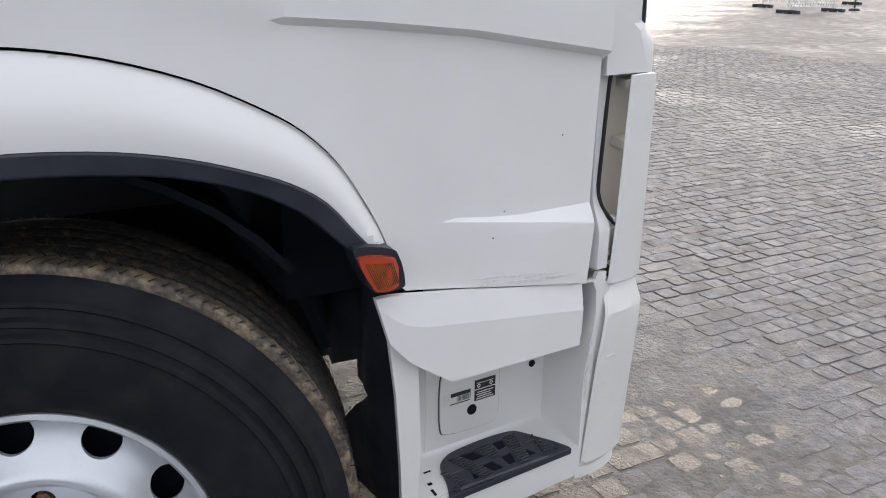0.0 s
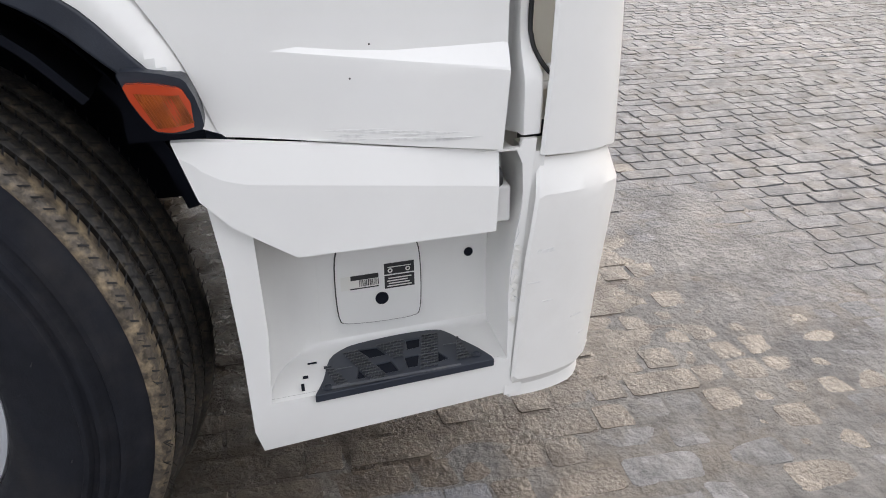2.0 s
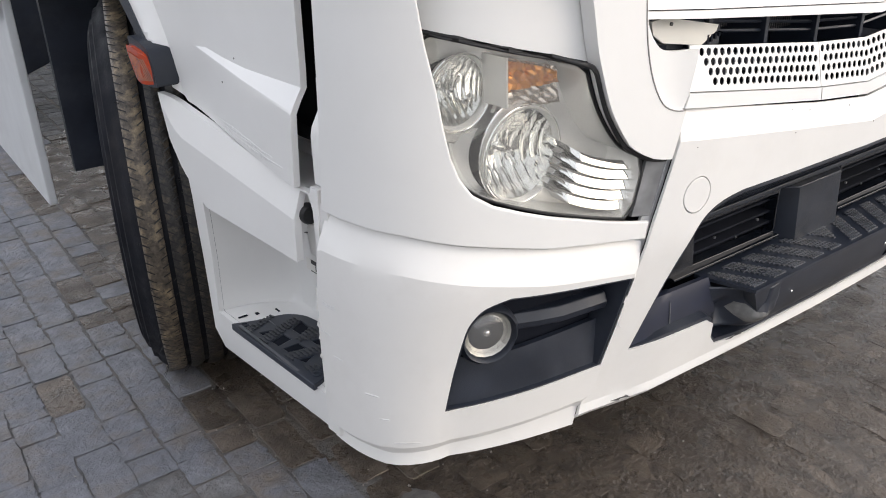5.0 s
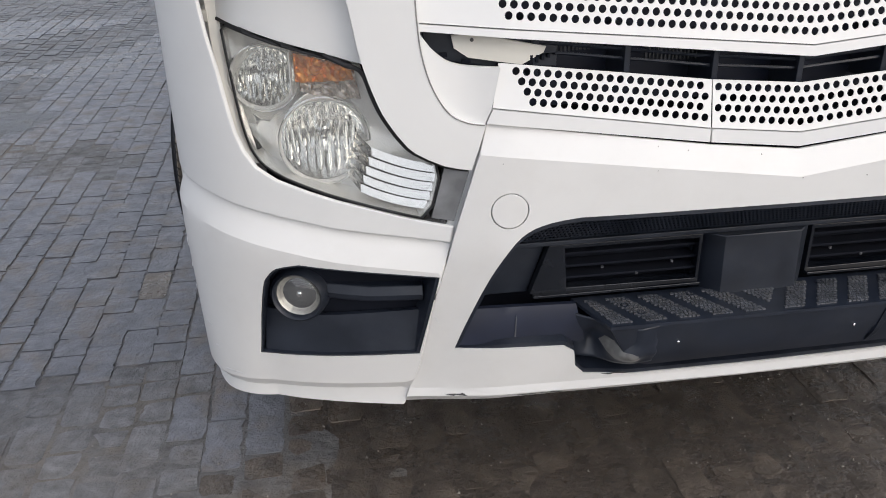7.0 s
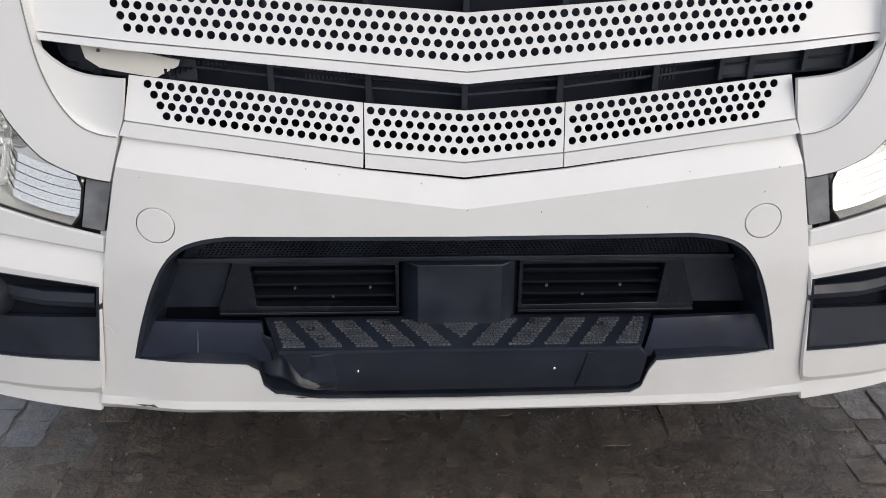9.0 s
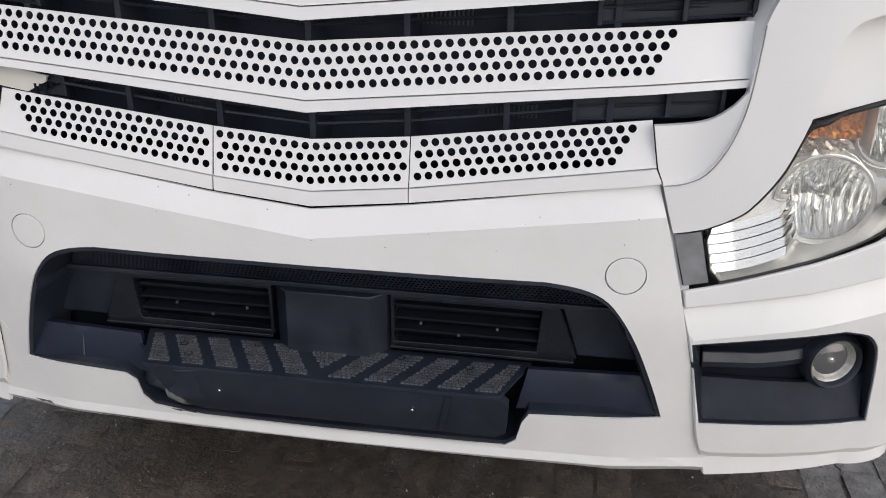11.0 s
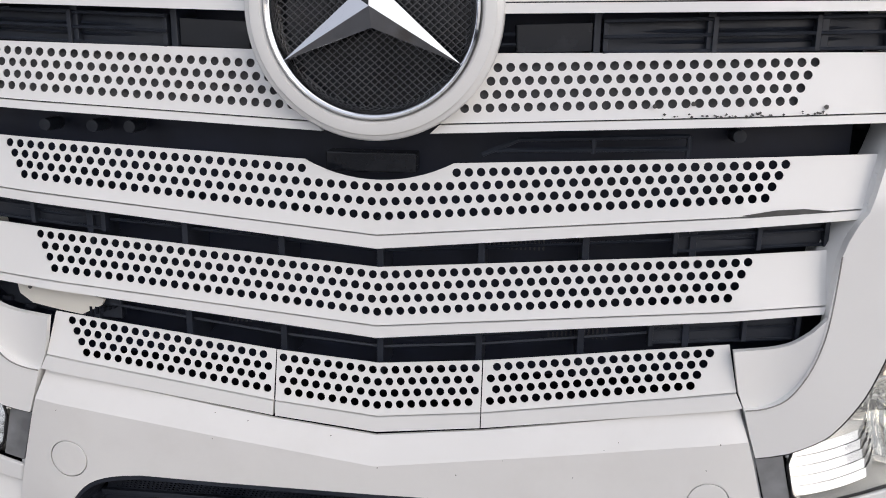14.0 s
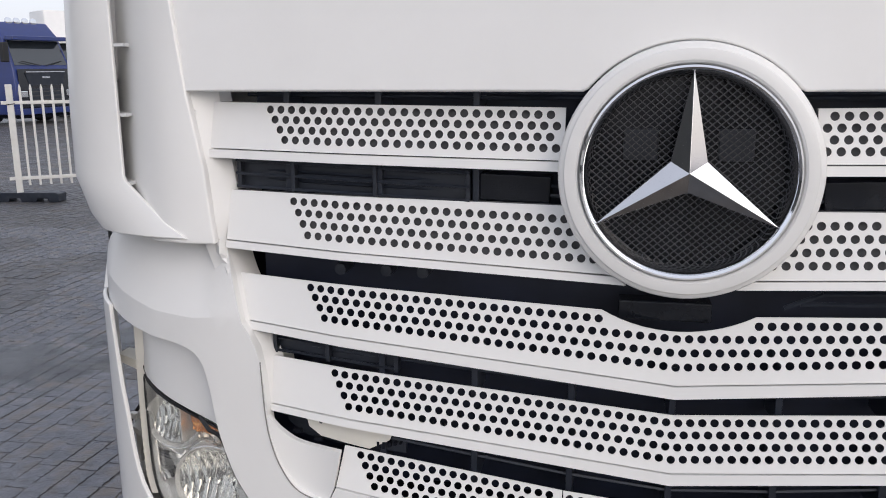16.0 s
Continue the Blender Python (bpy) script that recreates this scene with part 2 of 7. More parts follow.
def water(name):
    """A glossy film that fades out unevenly towards the rim of its round sheet."""
    m = bpy.data.materials.new(name)
    m.use_nodes = True
    n, l = m.node_tree.nodes, m.node_tree.links
    b = n["Principled BSDF"]
    b.inputs["Base Color"].default_value = (0.045, 0.046, 0.05, 1)
    b.inputs["Roughness"].default_value = 0.10
    place, away, grain, rim = (n.new("ShaderNode" + k) for k in ("TexCoord", "VectorMath", "TexNoise", "MapRange"))
    geo = n.new("ShaderNodeNewGeometry")
    away.operation = "LENGTH"
    l.new(place.outputs["Object"], away.inputs[0])
    grain.inputs["Scale"].default_value, grain.inputs["Detail"].default_value = 3.5, 7
    l.new(geo.outputs["Position"], grain.inputs["Vector"])
    add = n.new("ShaderNodeMath")
    add.operation = "MULTIPLY_ADD"
    add.inputs[1].default_value = 1.3
    l.new(grain.outputs[0], add.inputs[0])
    l.new(away.outputs["Value"], add.inputs[2])
    rim.inputs[1].default_value, rim.inputs[2].default_value = 1.05, 1.50
    rim.inputs[3].default_value, rim.inputs[4].default_value = 0.60, 0.0
    l.new(add.outputs[0], rim.inputs[0])
    l.new(rim.outputs[0], b.inputs["Alpha"])
    return m


WATER = water("rain_water")
FENCE = material("white_fence_paint", (0.68, 0.67, 0.63), 0.45, vary=0.06, dirt=(0.3, 0.27, 0.22), dirt_amount=0.2)
DISTANT_GLASS = material("far_window_glass", (0.03, 0.037, 0.042), 0.05, coat=1.0)
BLUE = material("blue_paint", (0.008, 0.024, 0.15), 0.3, vary=0.1, coat=0.5)
YELLOW = material("yellow_machine_paint", (0.55, 0.27, 0.025), 0.45, vary=0.12, dirt=(0.16, 0.11, 0.06), dirt_amount=0.4)
GREY = material("grey_steel_panel", (0.16, 0.17, 0.18), 0.5, 0.2, vary=0.15, scale=3)
# for the added out-of-view wall only
DARKWALL = material("dark_reflected_steel", (0.030, 0.034, 0.036), 0.6, vary=0.2, scale=2)
RED = material("red_reflector", (0.45, 0.02, 0.02), 0.3, coat=0.4)
BAG = material("black_plastic_film", (0.02, 0.021, 0.025), 0.22, vary=0.2, bump=0.01, bump_scale=9)


# ---- mesh tools ----
def part(name, bm, mat, parent=None, label="", smooth=35, bevel=0.0, kind=""):
    """Links a bmesh as one mesh object, under a thing or a part."""
    bmesh.ops.recalc_face_normals(bm, faces=bm.faces)
    me = bpy.data.meshes.new(name)
    bm.to_mesh(me)
    bm.free()
    me.materials.append(mat)
    if smooth:
        me.polygons.foreach_set("use_smooth", [True] * len(me.polygons))
        me.set_sharp_from_angle(angle=radians(smooth))
    ob = new(name, me)
    ob.parent = parent
    if bevel:
        b = ob.modifiers.new("bevel", "BEVEL")
        b.width, b.segments, b.limit_method, b.angle_limit = bevel, 2, "ANGLE", radians(50)
        b.harden_normals = True
    return tagged(ob, label, kind=kind)


def thing(name, label, category, at=(0, 0, 0), group="", kind=""):
    ob = new(name)
    ob.location = at
    ob.empty_display_size = 0.1
    return tagged(ob, label, category, group, kind)


from mathutils.geometry import delaunay_2d_cdt


def dense(loop, step):
    out = []
    for a, b in zip(loop, loop[1:] + loop[:1]):
        k = max(1, math.ceil(math.dist(a, b) / step))
        out += [(a[0] + (b[0] - a[0]) * i / k, a[1] + (b[1] - a[1]) * i / k) for i in range(k)]
    return out


def rounded(loop, times=2):
    """Cuts the corners of a closed loop."""
    for _ in range(times):
        out = []
        for a, b in zip(loop, loop[1:] + loop[:1]):
            out += [(a[0] * .75 + b[0] * .25, a[1] * .75 + b[1] * .25), (a[0] * .25 + b[0] * .75, a[1] * .25 + b[1] * .75)]
        loop = out
    return loop


def inside(p, loop):
    """For an array of points: which lie inside the loop."""
    x, y = p[:, 0], p[:, 1]
    r = np.zeros(len(p), bool)
    for (x0, y0), (x1, y1) in zip(loop, loop[1:] + loop[:1]):
        if y0 != y1:
            r ^= ((y0 > y) != (y1 > y)) & (x < (x1 - x0) * (y - y0) / (y1 - y0) + x0)
    return r


def sheet(loop, put, back, holes=(), step=0.06, grid=True, seeds=None, lines=()):
    """A plate: the outline and its holes laid on a curved surface by put(u, v), with a thickness given by the vector back."""
    loop = dense(list(loop), step)
    holes = [list(h) for h in holes]
    pts, edges = [], []
    for ring in (loop, *holes):
        k = len(pts)
        pts += ring
        edges += [(k + i, k + (i + 1) % len(ring)) for i in range(len(ring))]
    for line in lines:
        k = len(pts)
        pts += list(line)
        edges += [(k + i, k + i + 1) for i in range(len(line) - 1)]
    if grid:
        a = np.array(loop)
        lo, hi = a.min(0), a.max(0)
        g = np.stack(np.meshgrid(np.arange(lo[0] + step / 2, hi[0], step), np.arange(lo[1] + step / 2, hi[1], step)), -1).reshape(-1, 2)
        if seeds:
            g = np.array(seeds)
        if len(g):
            ok = inside(g, loop)
            for h in holes:
                ok &= ~inside(g, h)
            g = g[ok]
            if len(g):
                far = np.min(np.linalg.norm(g[:, None] - np.array(pts)[None], axis=2), axis=1) > step * 0.42
                pts += [tuple(p) for p in g[far]]
    verts, _, faces, *_ = delaunay_2d_cdt([Vector(p) for p in pts], edges, [], 0, 1e-6)
    v = np.array([(p.x, p.y) for p in verts])
    f = np.array([t for t in faces if len(t) == 3])
    c = v[f].mean(1)
    ok = inside(c, loop)
    for h in holes:
        box_ok = (c[:, 0] > min(q[0] for q in h)) & (c[:, 0] < max(q[0] for q in h))
        if box_ok.any():
            w = np.where(box_ok)[0]
            ok[w[inside(c[w], h)]] = False
    f = f[ok]
    bm = bmesh.new()
    back = Vector(back)
    front = [bm.verts.new(put(*p)) for p in v]
    rear = [bm.verts.new(q.co + back) for q in front]
    count = {}
    for t in f:
        bm.faces.new([front[i] for i in t])
        bm.faces.new([rear[i] for i in t[::-1]])
        for i, j in ((t[0], t[1]), (t[1], t[2]), (t[2], t[0])):
            count[(i, j)] = 1
    for i, j in count:
        if (j, i) not in count:
            bm.faces.new((front[j], front[i], rear[i], rear[j]))
    bmesh.ops.delete(bm, geom=[q for q in bm.verts if not q.link_faces], context="VERTS")
    return bm


def ring2d(x, z, r, n=16, rz=None, turn=0.0):
    return [(x + r * math.cos(turn + 2 * math.pi * i / n), z + (rz or r) * math.sin(turn + 2 * math.pi * i / n)) for i in range(n)]


def flat(y):
    return lambda u, v: (u, y, v)


def box(a, b, bm=None, taper=None):
    """A box between two corners; taper=(axis, fx, fy) narrows its far end."""
    own = bm or bmesh.new()
    co = [(x, y, z) for x in (a[0], b[0]) for y in (a[1], b[1]) for z in (a[2], b[2])]
    v = [own.verts.new(c) for c in co]
    for q in ((0, 1, 3, 2), (4, 6, 7, 5), (0, 4, 5, 1), (2, 3, 7, 6), (0, 2, 6, 4), (1, 5, 7, 3)):
        own.faces.new([v[i] for i in q])
    return own


def prism(loop, put, back):
    return sheet(loop, put, back, step=9, grid=False)


def lathe(profile, axis, centre, n=48, bm=None, closed=False):
    """Turns a profile of (radius, height) about the axis 'x' or 'y' (heights along it) or 'z'."""
    bm = bm or bmesh.new()
    rings = []
    for r, h in profile:
        ring = []
        for i in range(n):
            a = 2 * math.pi * i / n
            c, s = r * math.cos(a), r * math.sin(a)
            p = {"x": (h, c, s), "y": (c, h, s), "z": (c, s, h)}[axis]
            ring.append(bm.verts.new(Vector(p) + Vector(centre)))
        rings.append(ring)
    pairs = list(zip(rings, rings[1:])) + ([(rings[-1], rings[0])] if closed else [])
    for p, q in pairs:
        for i in range(n):
            j = (i + 1) % n
            bm.faces.new((p[i], p[j], q[j], q[i]))
    if not closed:
        for ring in (rings[0], rings[-1]):
            if (ring[0].co - ring[n // 2].co).length > 1e-4:
                bm.faces.new(ring)
    bmesh.ops.remove_doubles(bm, verts=bm.verts, dist=1e-5)
    return bm


def rod(a, b, r, n=8, bm=None, r2=None):
    bm = bm or bmesh.new()
    a, b = Vector(a), Vector(b)
    d = (b - a).normalized()
    u = d.orthogonal().normalized()
    w = d.cross(u)
    e = []
    for p, q in ((a, r), (b, r2 or r)):
        e.append([bm.verts.new(p + (u * math.cos(2 * math.pi * i / n) + w * math.sin(2 * math.pi * i / n)) * q) for i in range(n)])
    for i in range(n):
        bm.faces.new((e[0][i], e[0][(i + 1) % n], e[1][(i + 1) % n], e[1][i]))
    bm.faces.new(e[0])
    bm.faces.new(e[1])
    return bm


def band(path, r, n=6):
    """One continuous tube along a path; closed where its ends meet."""
    bm = bmesh.new()
    pts = [Vector(p) for p in path]
    shut = (pts[0] - pts[-1]).length < 1e-6
    if shut:
        pts = pts[:-1]
    m, rings, u = len(pts), [], None
    for i, p in enumerate(pts):
        d = (pts[(i + 1) % m] if shut or i < m - 1 else p) - (pts[i - 1] if shut or i else p)
        d.normalize()
        u = d.orthogonal() if u is None else u - d * u.dot(d)
        u.normalize()
        w = d.cross(u)
        rings.append([bm.verts.new(p + (u * math.cos(2 * math.pi * k / n) + w * math.sin(2 * math.pi * k / n)) * r) for k in range(n)])
    for p, q in zip(rings, rings[1:] + (rings[:1] if shut else [])):
        turn = min(range(n), key=lambda k: (p[0].co - q[k].co).length)
        for i in range(n):
            bm.faces.new((p[i], p[(i + 1) % n], q[(i + 1 + turn) % n], q[(i + turn) % n]))
    if not shut:
        bm.faces.new(rings[0])
        bm.faces.new(rings[-1])
    return bm


def cornered(loop, cut=0.14):
    """Takes the points off the corners of a closed loop."""
    for k in (cut, 0.3):
        out = []
        for a, b in zip(loop, loop[1:] + loop[:1]):
            out += [(a[0] * (1 - k) + b[0] * k, a[1] * (1 - k) + b[1] * k), (a[0] * k + b[0] * (1 - k), a[1] * k + b[1] * (1 - k))]
        loop = out
    return loop


def smooth_line(pts, n=4):
    """A rounded line through the points."""
    out = []
    for i in range(len(pts) - 1):
        p0, p1, p2, p3 = (Vector(pts[min(max(k, 0), len(pts) - 1)]) for k in (i - 1, i, i + 1, i + 2))
        for k in range(n):
            t = k / n
            q = 0.5 * (2 * p1 + (p2 - p0) * t + (2 * p0 - 5 * p1 + 4 * p2 - p3) * t * t + (3 * p1 - p0 - 3 * p2 + p3) * t ** 3)
            out.append(tuple(q))
    return out + [tuple(pts[-1])]


def loft(rings, caps=True):
    """Skins a list of rings of equal count."""
    bm = bmesh.new()
    rows = [[bm.verts.new(p) for p in r] for r in rings]
    n = len(rows[0])
    for p, q in zip(rows, rows[1:]):
        for i in range(n):
            bm.faces.new((p[i], p[(i + 1) % n], q[(i + 1) % n], q[i]))
    if caps:
        bm.faces.new(rows[0])
        bm.faces.new(rows[-1])
    return bm


def lerp(x, xs, ys):
    return float(np.interp(x, xs, ys))


def mirror(loop, s):
    return [(s * x, z) for x, z in loop]

# ---- the truck's front and corner surfaces ----
PLAN = [(0.60, 0.004), (0.66, 0.008), (0.74, 0.020), (0.86, 0.034), (0.94, 0.046), (1.00, 0.060), (1.06, 0.077), (1.116, 0.100), (1.16, 0.132),
        (1.192, 0.168), (1.216, 0.21), (1.230, 0.25), (1.238, 0.29), (1.243, 0.35), (1.245, 0.45)]
PL_X, PL_Y = np.array([p[0] for p in PLAN]), np.array([p[1] for p in PLAN])
PL_U = np.r_[0.6, 0.6 + np.cumsum(np.hypot(np.diff(PL_X), np.diff(PL_Y)))]


def u_of_x(x):
    return lerp(x, PL_X, PL_U)


def u_of_y(y):
    return lerp(y, PL_Y, PL_U)


def plan_at(u):
    """The place and the outward normal of the corner's plan line."""
    d = 0.03
    c = [Vector((lerp(u + k, PL_U, PL_X), lerp(u + k, PL_U, PL_Y))) for k in (-d, -d / 2, 0, d / 2, d)]
    p = (c[0] + 2 * c[1] + 2 * c[2] + 2 * c[3] + c[4]) / 8
    t = (c[4] - c[0]).normalized()
    return (p if 0.64 < u < PL_U[-1] - 0.05 else c[2]), Vector((t.y, -t.x))


def seam_z(x):
    """The joint between headlight surround and bumper corner."""
    return lerp(x, (0.70, 0.917, 1.077, 1.165, 1.24), (0.720, 0.753, 0.790, 0.815, 0.832))


def corner(s, inward):
    def put(u, z):
        p, n = plan_at(u)
        p = p - n * inward(u, p.x, z)
        return (s * p.x, p.y, z)
    return put


def bumper_y(x, z):
    x = abs(x)
    y = lerp(x, (0, 0.3, 0.6, 0.66, 0.74, 0.86), (-0.018, -0.014, -0.004, 0.004, 0.020, 0.034)) + 0.15 * max(0, 0.7 - z)
    crease = lerp(x, (0, 0.64), (0.824, 0.906))
    return y + max(0, z - crease) * 0.42 + max(0, 0.345 - z) * 0.7 - 0.020 * max(0, min(1, (0.345 - z) / 0.02))


def grille_y(x, z):
    return 0.018 + (z - 1.05) * 0.03 + max(0, abs(x) - 0.6) * 0.1


truck = thing("truck", "white long-haul truck with scuffed bumper parked on wet pavers", "truck", (0, 0, 0.003))
SIZE = 0.945
truck.scale = (SIZE, SIZE, SIZE)

# ---- bumper, middle piece, with the intake opening ----
OPEN_SIDE = smooth_line([(0.690, 0.458), (0.662, 0.541), (0.622, 0.640), (0.585, 0.706), (0.550, 0.742), (0.503, 0.760), (0.445, 0.768)], 3)
OPEN_LOW_R = [(0.426, 0.445), (0.413, 0.420), (0.403, 0.372), (0.380, 0.354)]
OPEN_LOW_L = [(-0.285, 0.352), (-0.400, 0.366), (-0.422, 0.390), (-0.428, 0.432), (-0.452, 0.449)]
opening = OPEN_SIDE[::-1] + OPEN_LOW_R + OPEN_LOW_L + mirror(OPEN_SIDE, -1)
opening = [p for i, p in enumerate(opening) if p != opening[i - 1]]
SEAM_B = [(0.632, 0.960), (0.656, 0.884), (0.692, 0.757), (0.731, 0.600), (0.766, 0.419), (0.803, 0.300)]
half = [(x - 0.003, z) for x, z in SEAM_B]
bumper_loop = [(0, 0.875), (-0.19, 0.896), *mirror(half, -1), (-0.4, 0.312), (0, 0.318), (0.4, 0.312), *half[::-1], (0.19, 0.896)]
caps = [ring2d(sx * 0.587, 0.790, 0.0375, 32) for sx in (-1, 1)]
front_bumper = part("front_bumper", sheet(bumper_loop, lambda x, z: (x, bumper_y(x, z), z), (0, 0.006, 0), [dense(opening, 0.03), *caps], 0.03,
                    lines=[[(x, lerp(abs(x), (0, 0.64), (0.824, 0.906))) for x in [-0.645 + 0.0215 * i for i in range(61)]],
                           *[[(x, z) for x in (-0.77, -0.6, -0.4, -0.2, 0, 0.2, 0.4, 0.6, 0.77)] for z in (0.345, 0.325)]]), BUMPER,
                    truck, "white plastic bumper with chipped lower edge", smooth=14, bevel=0.002)
for sx in (-1, 1):
    part("tow_eye_cap", sheet(ring2d(sx * 0.587, 0.790, 0.0355, 32), lambda x, z: (x, bumper_y(x, z) - 0.0005, z), (0, 0.008, 0), step=0.03), BUMPER,
         front_bumper, bevel=0.0015)
    part("cap_groove", sheet(ring2d(sx * 0.587, 0.790, 0.042, 24), lambda x, z: (x, bumper_y(x, z) + 0.0085, z), (0, 0.003, 0), step=0.03), GREYWHITE,
         front_bumper)
# chipped paint along the lower lip
for x0, x1, z in ((-0.55, -0.44, 0.318), (-0.36, -0.30, 0.360), (-0.71, -0.66, 0.33)):
    loop = [(x0, z), (x0 + 0.02, z - 0.004), ((x0 + x1) / 2, z - 0.001), (x1, z - 0.004), (x1 - 0.01, z + 0.003), ((x0 + x1) / 2 + .01, z + 0.001)]
    part("paint_chip", sheet(loop, lambda x, q: (x, bumper_y(x, q) - 0.0012, q), (0, 0.001, 0), step=0.02), CHIP, front_bumper)
for x, z, k in ((-0.733, 0.545, 1.0), (-0.742, 0.552, 0.6)):
    part("scratch", sheet([(x, z), (x + 0.004 * k, z - 0.012 * k), (x + 0.012 * k, z - 0.02 * k), (x + 0.006 * k, z - 0.004 * k)],
                          lambda q, w: (q, bumper_y(q, w) - 0.0012, w), (0, 0.001, 0), step=0.02), SCUFF, front_bumper)


for k in range(15):
    x, z = random.uniform(-0.62, 0.62), random.uniform(0.78, 0.93)
    if z > lerp(abs(x), (0, 0.62), (0.865, 0.945)):
        continue
    r = random.uniform(0.0005, 0.0012)
    part("stone_chip", sheet([(x - r, z), (x, z - r * 1.3), (x + r, z), (x, z + r)], lambda q, w: (q, bumper_y(q, w) - 0.0011, w), (0, 0.001, 0), step=0.02), CHIP, front_bumper, smooth=0)


# ---- the intake behind the opening ----
def inner_y(x, z):
    return bumper_y(x, z) + 0.004


rim_loop = dense(opening, 0.04)
rings = []
for k, (shrink, dy) in enumerate(((0.0, 0.0), (0.010, -0.001), (0.020, 0.03), (0.030, 0.115))):
    ring = []
    for x, z in rim_loop:
        cz = max(0.47, min(0.66, z))
        cx = max(-0.60, min(0.60, x))
        v = Vector((cx - x, cz - z))
        v = v.normalized() * shrink if v.length > 1e-6 else Vector((0, 0))
        ring.append((x + v.x, inner_y(x, z) + dy, z + v.y))
    rings.append(ring)
intake = part("intake_surround", loft(rings, caps=False), BLACK, truck, "black plastic intake surround, dented at one end", smooth=50)
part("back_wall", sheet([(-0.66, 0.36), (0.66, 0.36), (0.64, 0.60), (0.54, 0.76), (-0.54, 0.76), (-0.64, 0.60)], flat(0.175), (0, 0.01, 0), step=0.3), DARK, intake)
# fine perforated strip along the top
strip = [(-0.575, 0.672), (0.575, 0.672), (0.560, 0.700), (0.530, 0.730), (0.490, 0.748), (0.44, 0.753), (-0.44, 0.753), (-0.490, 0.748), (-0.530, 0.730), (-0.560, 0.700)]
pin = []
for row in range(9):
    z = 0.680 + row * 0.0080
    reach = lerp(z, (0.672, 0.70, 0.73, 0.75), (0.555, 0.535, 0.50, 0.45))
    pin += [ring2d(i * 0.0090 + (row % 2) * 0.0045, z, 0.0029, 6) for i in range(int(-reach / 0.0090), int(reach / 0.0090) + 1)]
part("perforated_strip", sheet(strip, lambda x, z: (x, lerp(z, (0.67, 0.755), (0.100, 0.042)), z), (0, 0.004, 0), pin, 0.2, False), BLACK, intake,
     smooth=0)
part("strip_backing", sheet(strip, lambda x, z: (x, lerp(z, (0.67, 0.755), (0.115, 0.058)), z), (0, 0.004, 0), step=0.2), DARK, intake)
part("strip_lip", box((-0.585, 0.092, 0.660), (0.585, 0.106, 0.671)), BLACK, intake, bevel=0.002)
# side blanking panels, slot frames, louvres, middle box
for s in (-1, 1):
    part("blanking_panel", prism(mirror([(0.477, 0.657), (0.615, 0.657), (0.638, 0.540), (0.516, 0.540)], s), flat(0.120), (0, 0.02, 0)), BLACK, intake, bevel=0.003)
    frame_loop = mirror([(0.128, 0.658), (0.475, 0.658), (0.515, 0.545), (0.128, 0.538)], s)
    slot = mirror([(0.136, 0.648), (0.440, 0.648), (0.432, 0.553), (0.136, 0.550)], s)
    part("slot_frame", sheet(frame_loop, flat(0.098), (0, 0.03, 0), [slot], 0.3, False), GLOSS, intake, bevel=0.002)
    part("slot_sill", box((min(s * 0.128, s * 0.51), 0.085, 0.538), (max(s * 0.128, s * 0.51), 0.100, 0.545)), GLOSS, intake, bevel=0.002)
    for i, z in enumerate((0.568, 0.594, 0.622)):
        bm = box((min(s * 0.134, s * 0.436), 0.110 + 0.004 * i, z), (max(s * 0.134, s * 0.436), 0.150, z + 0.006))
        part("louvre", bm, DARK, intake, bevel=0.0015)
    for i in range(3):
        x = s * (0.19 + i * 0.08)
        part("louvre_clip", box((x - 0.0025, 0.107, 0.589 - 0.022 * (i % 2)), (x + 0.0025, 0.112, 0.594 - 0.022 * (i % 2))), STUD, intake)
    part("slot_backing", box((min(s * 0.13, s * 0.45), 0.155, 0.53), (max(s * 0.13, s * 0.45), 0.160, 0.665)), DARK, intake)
rings = [[(-0.135, 0.165, 0.505), (0.135, 0.165, 0.505), (0.135, 0.165, 0.665), (-0.135, 0.165, 0.665)],
         [(-0.118, 0.100, 0.510), (0.118, 0.100, 0.510), (0.118, 0.100, 0.660), (-0.118, 0.100, 0.660)],
         [(-0.088, 0.066, 0.512), (0.088, 0.066, 0.512), (0.088, 0.074, 0.660), (-0.088, 0.074, 0.660)]]
part("sensor_cover", loft(rings), BLACK, intake, "matt black sensor cover", bevel=0.004)
# shelves either side of the step
for s in (-1, 1):
    loop = mirror([(0.400, 0.445), (0.688, 0.462), (0.662, 0.540), (0.42, 0.532)], s)
    part("lower_shelf", sheet(loop, lambda x, z: (x, lerp(z, (0.44, 0.515, 0.54), (0.048, 0.058, 0.066)), z), (0, 0.012, 0), step=0.03), SLOT, intake,
         "black shelf with a dried streak" if s < 0 else "", bevel=0.003)
part("dried_streak", sheet([(-0.5575, 0.470), (-0.5545, 0.470), (-0.5520, 0.515), (-0.5535, 0.520)], lambda x, z: (x, lerp(z, (0.44, 0.515, 0.54), (0.048, 0.058, 0.066)) - 0.002, z),
     (0, 0.001, 0), step=0.02), STUD, intake)

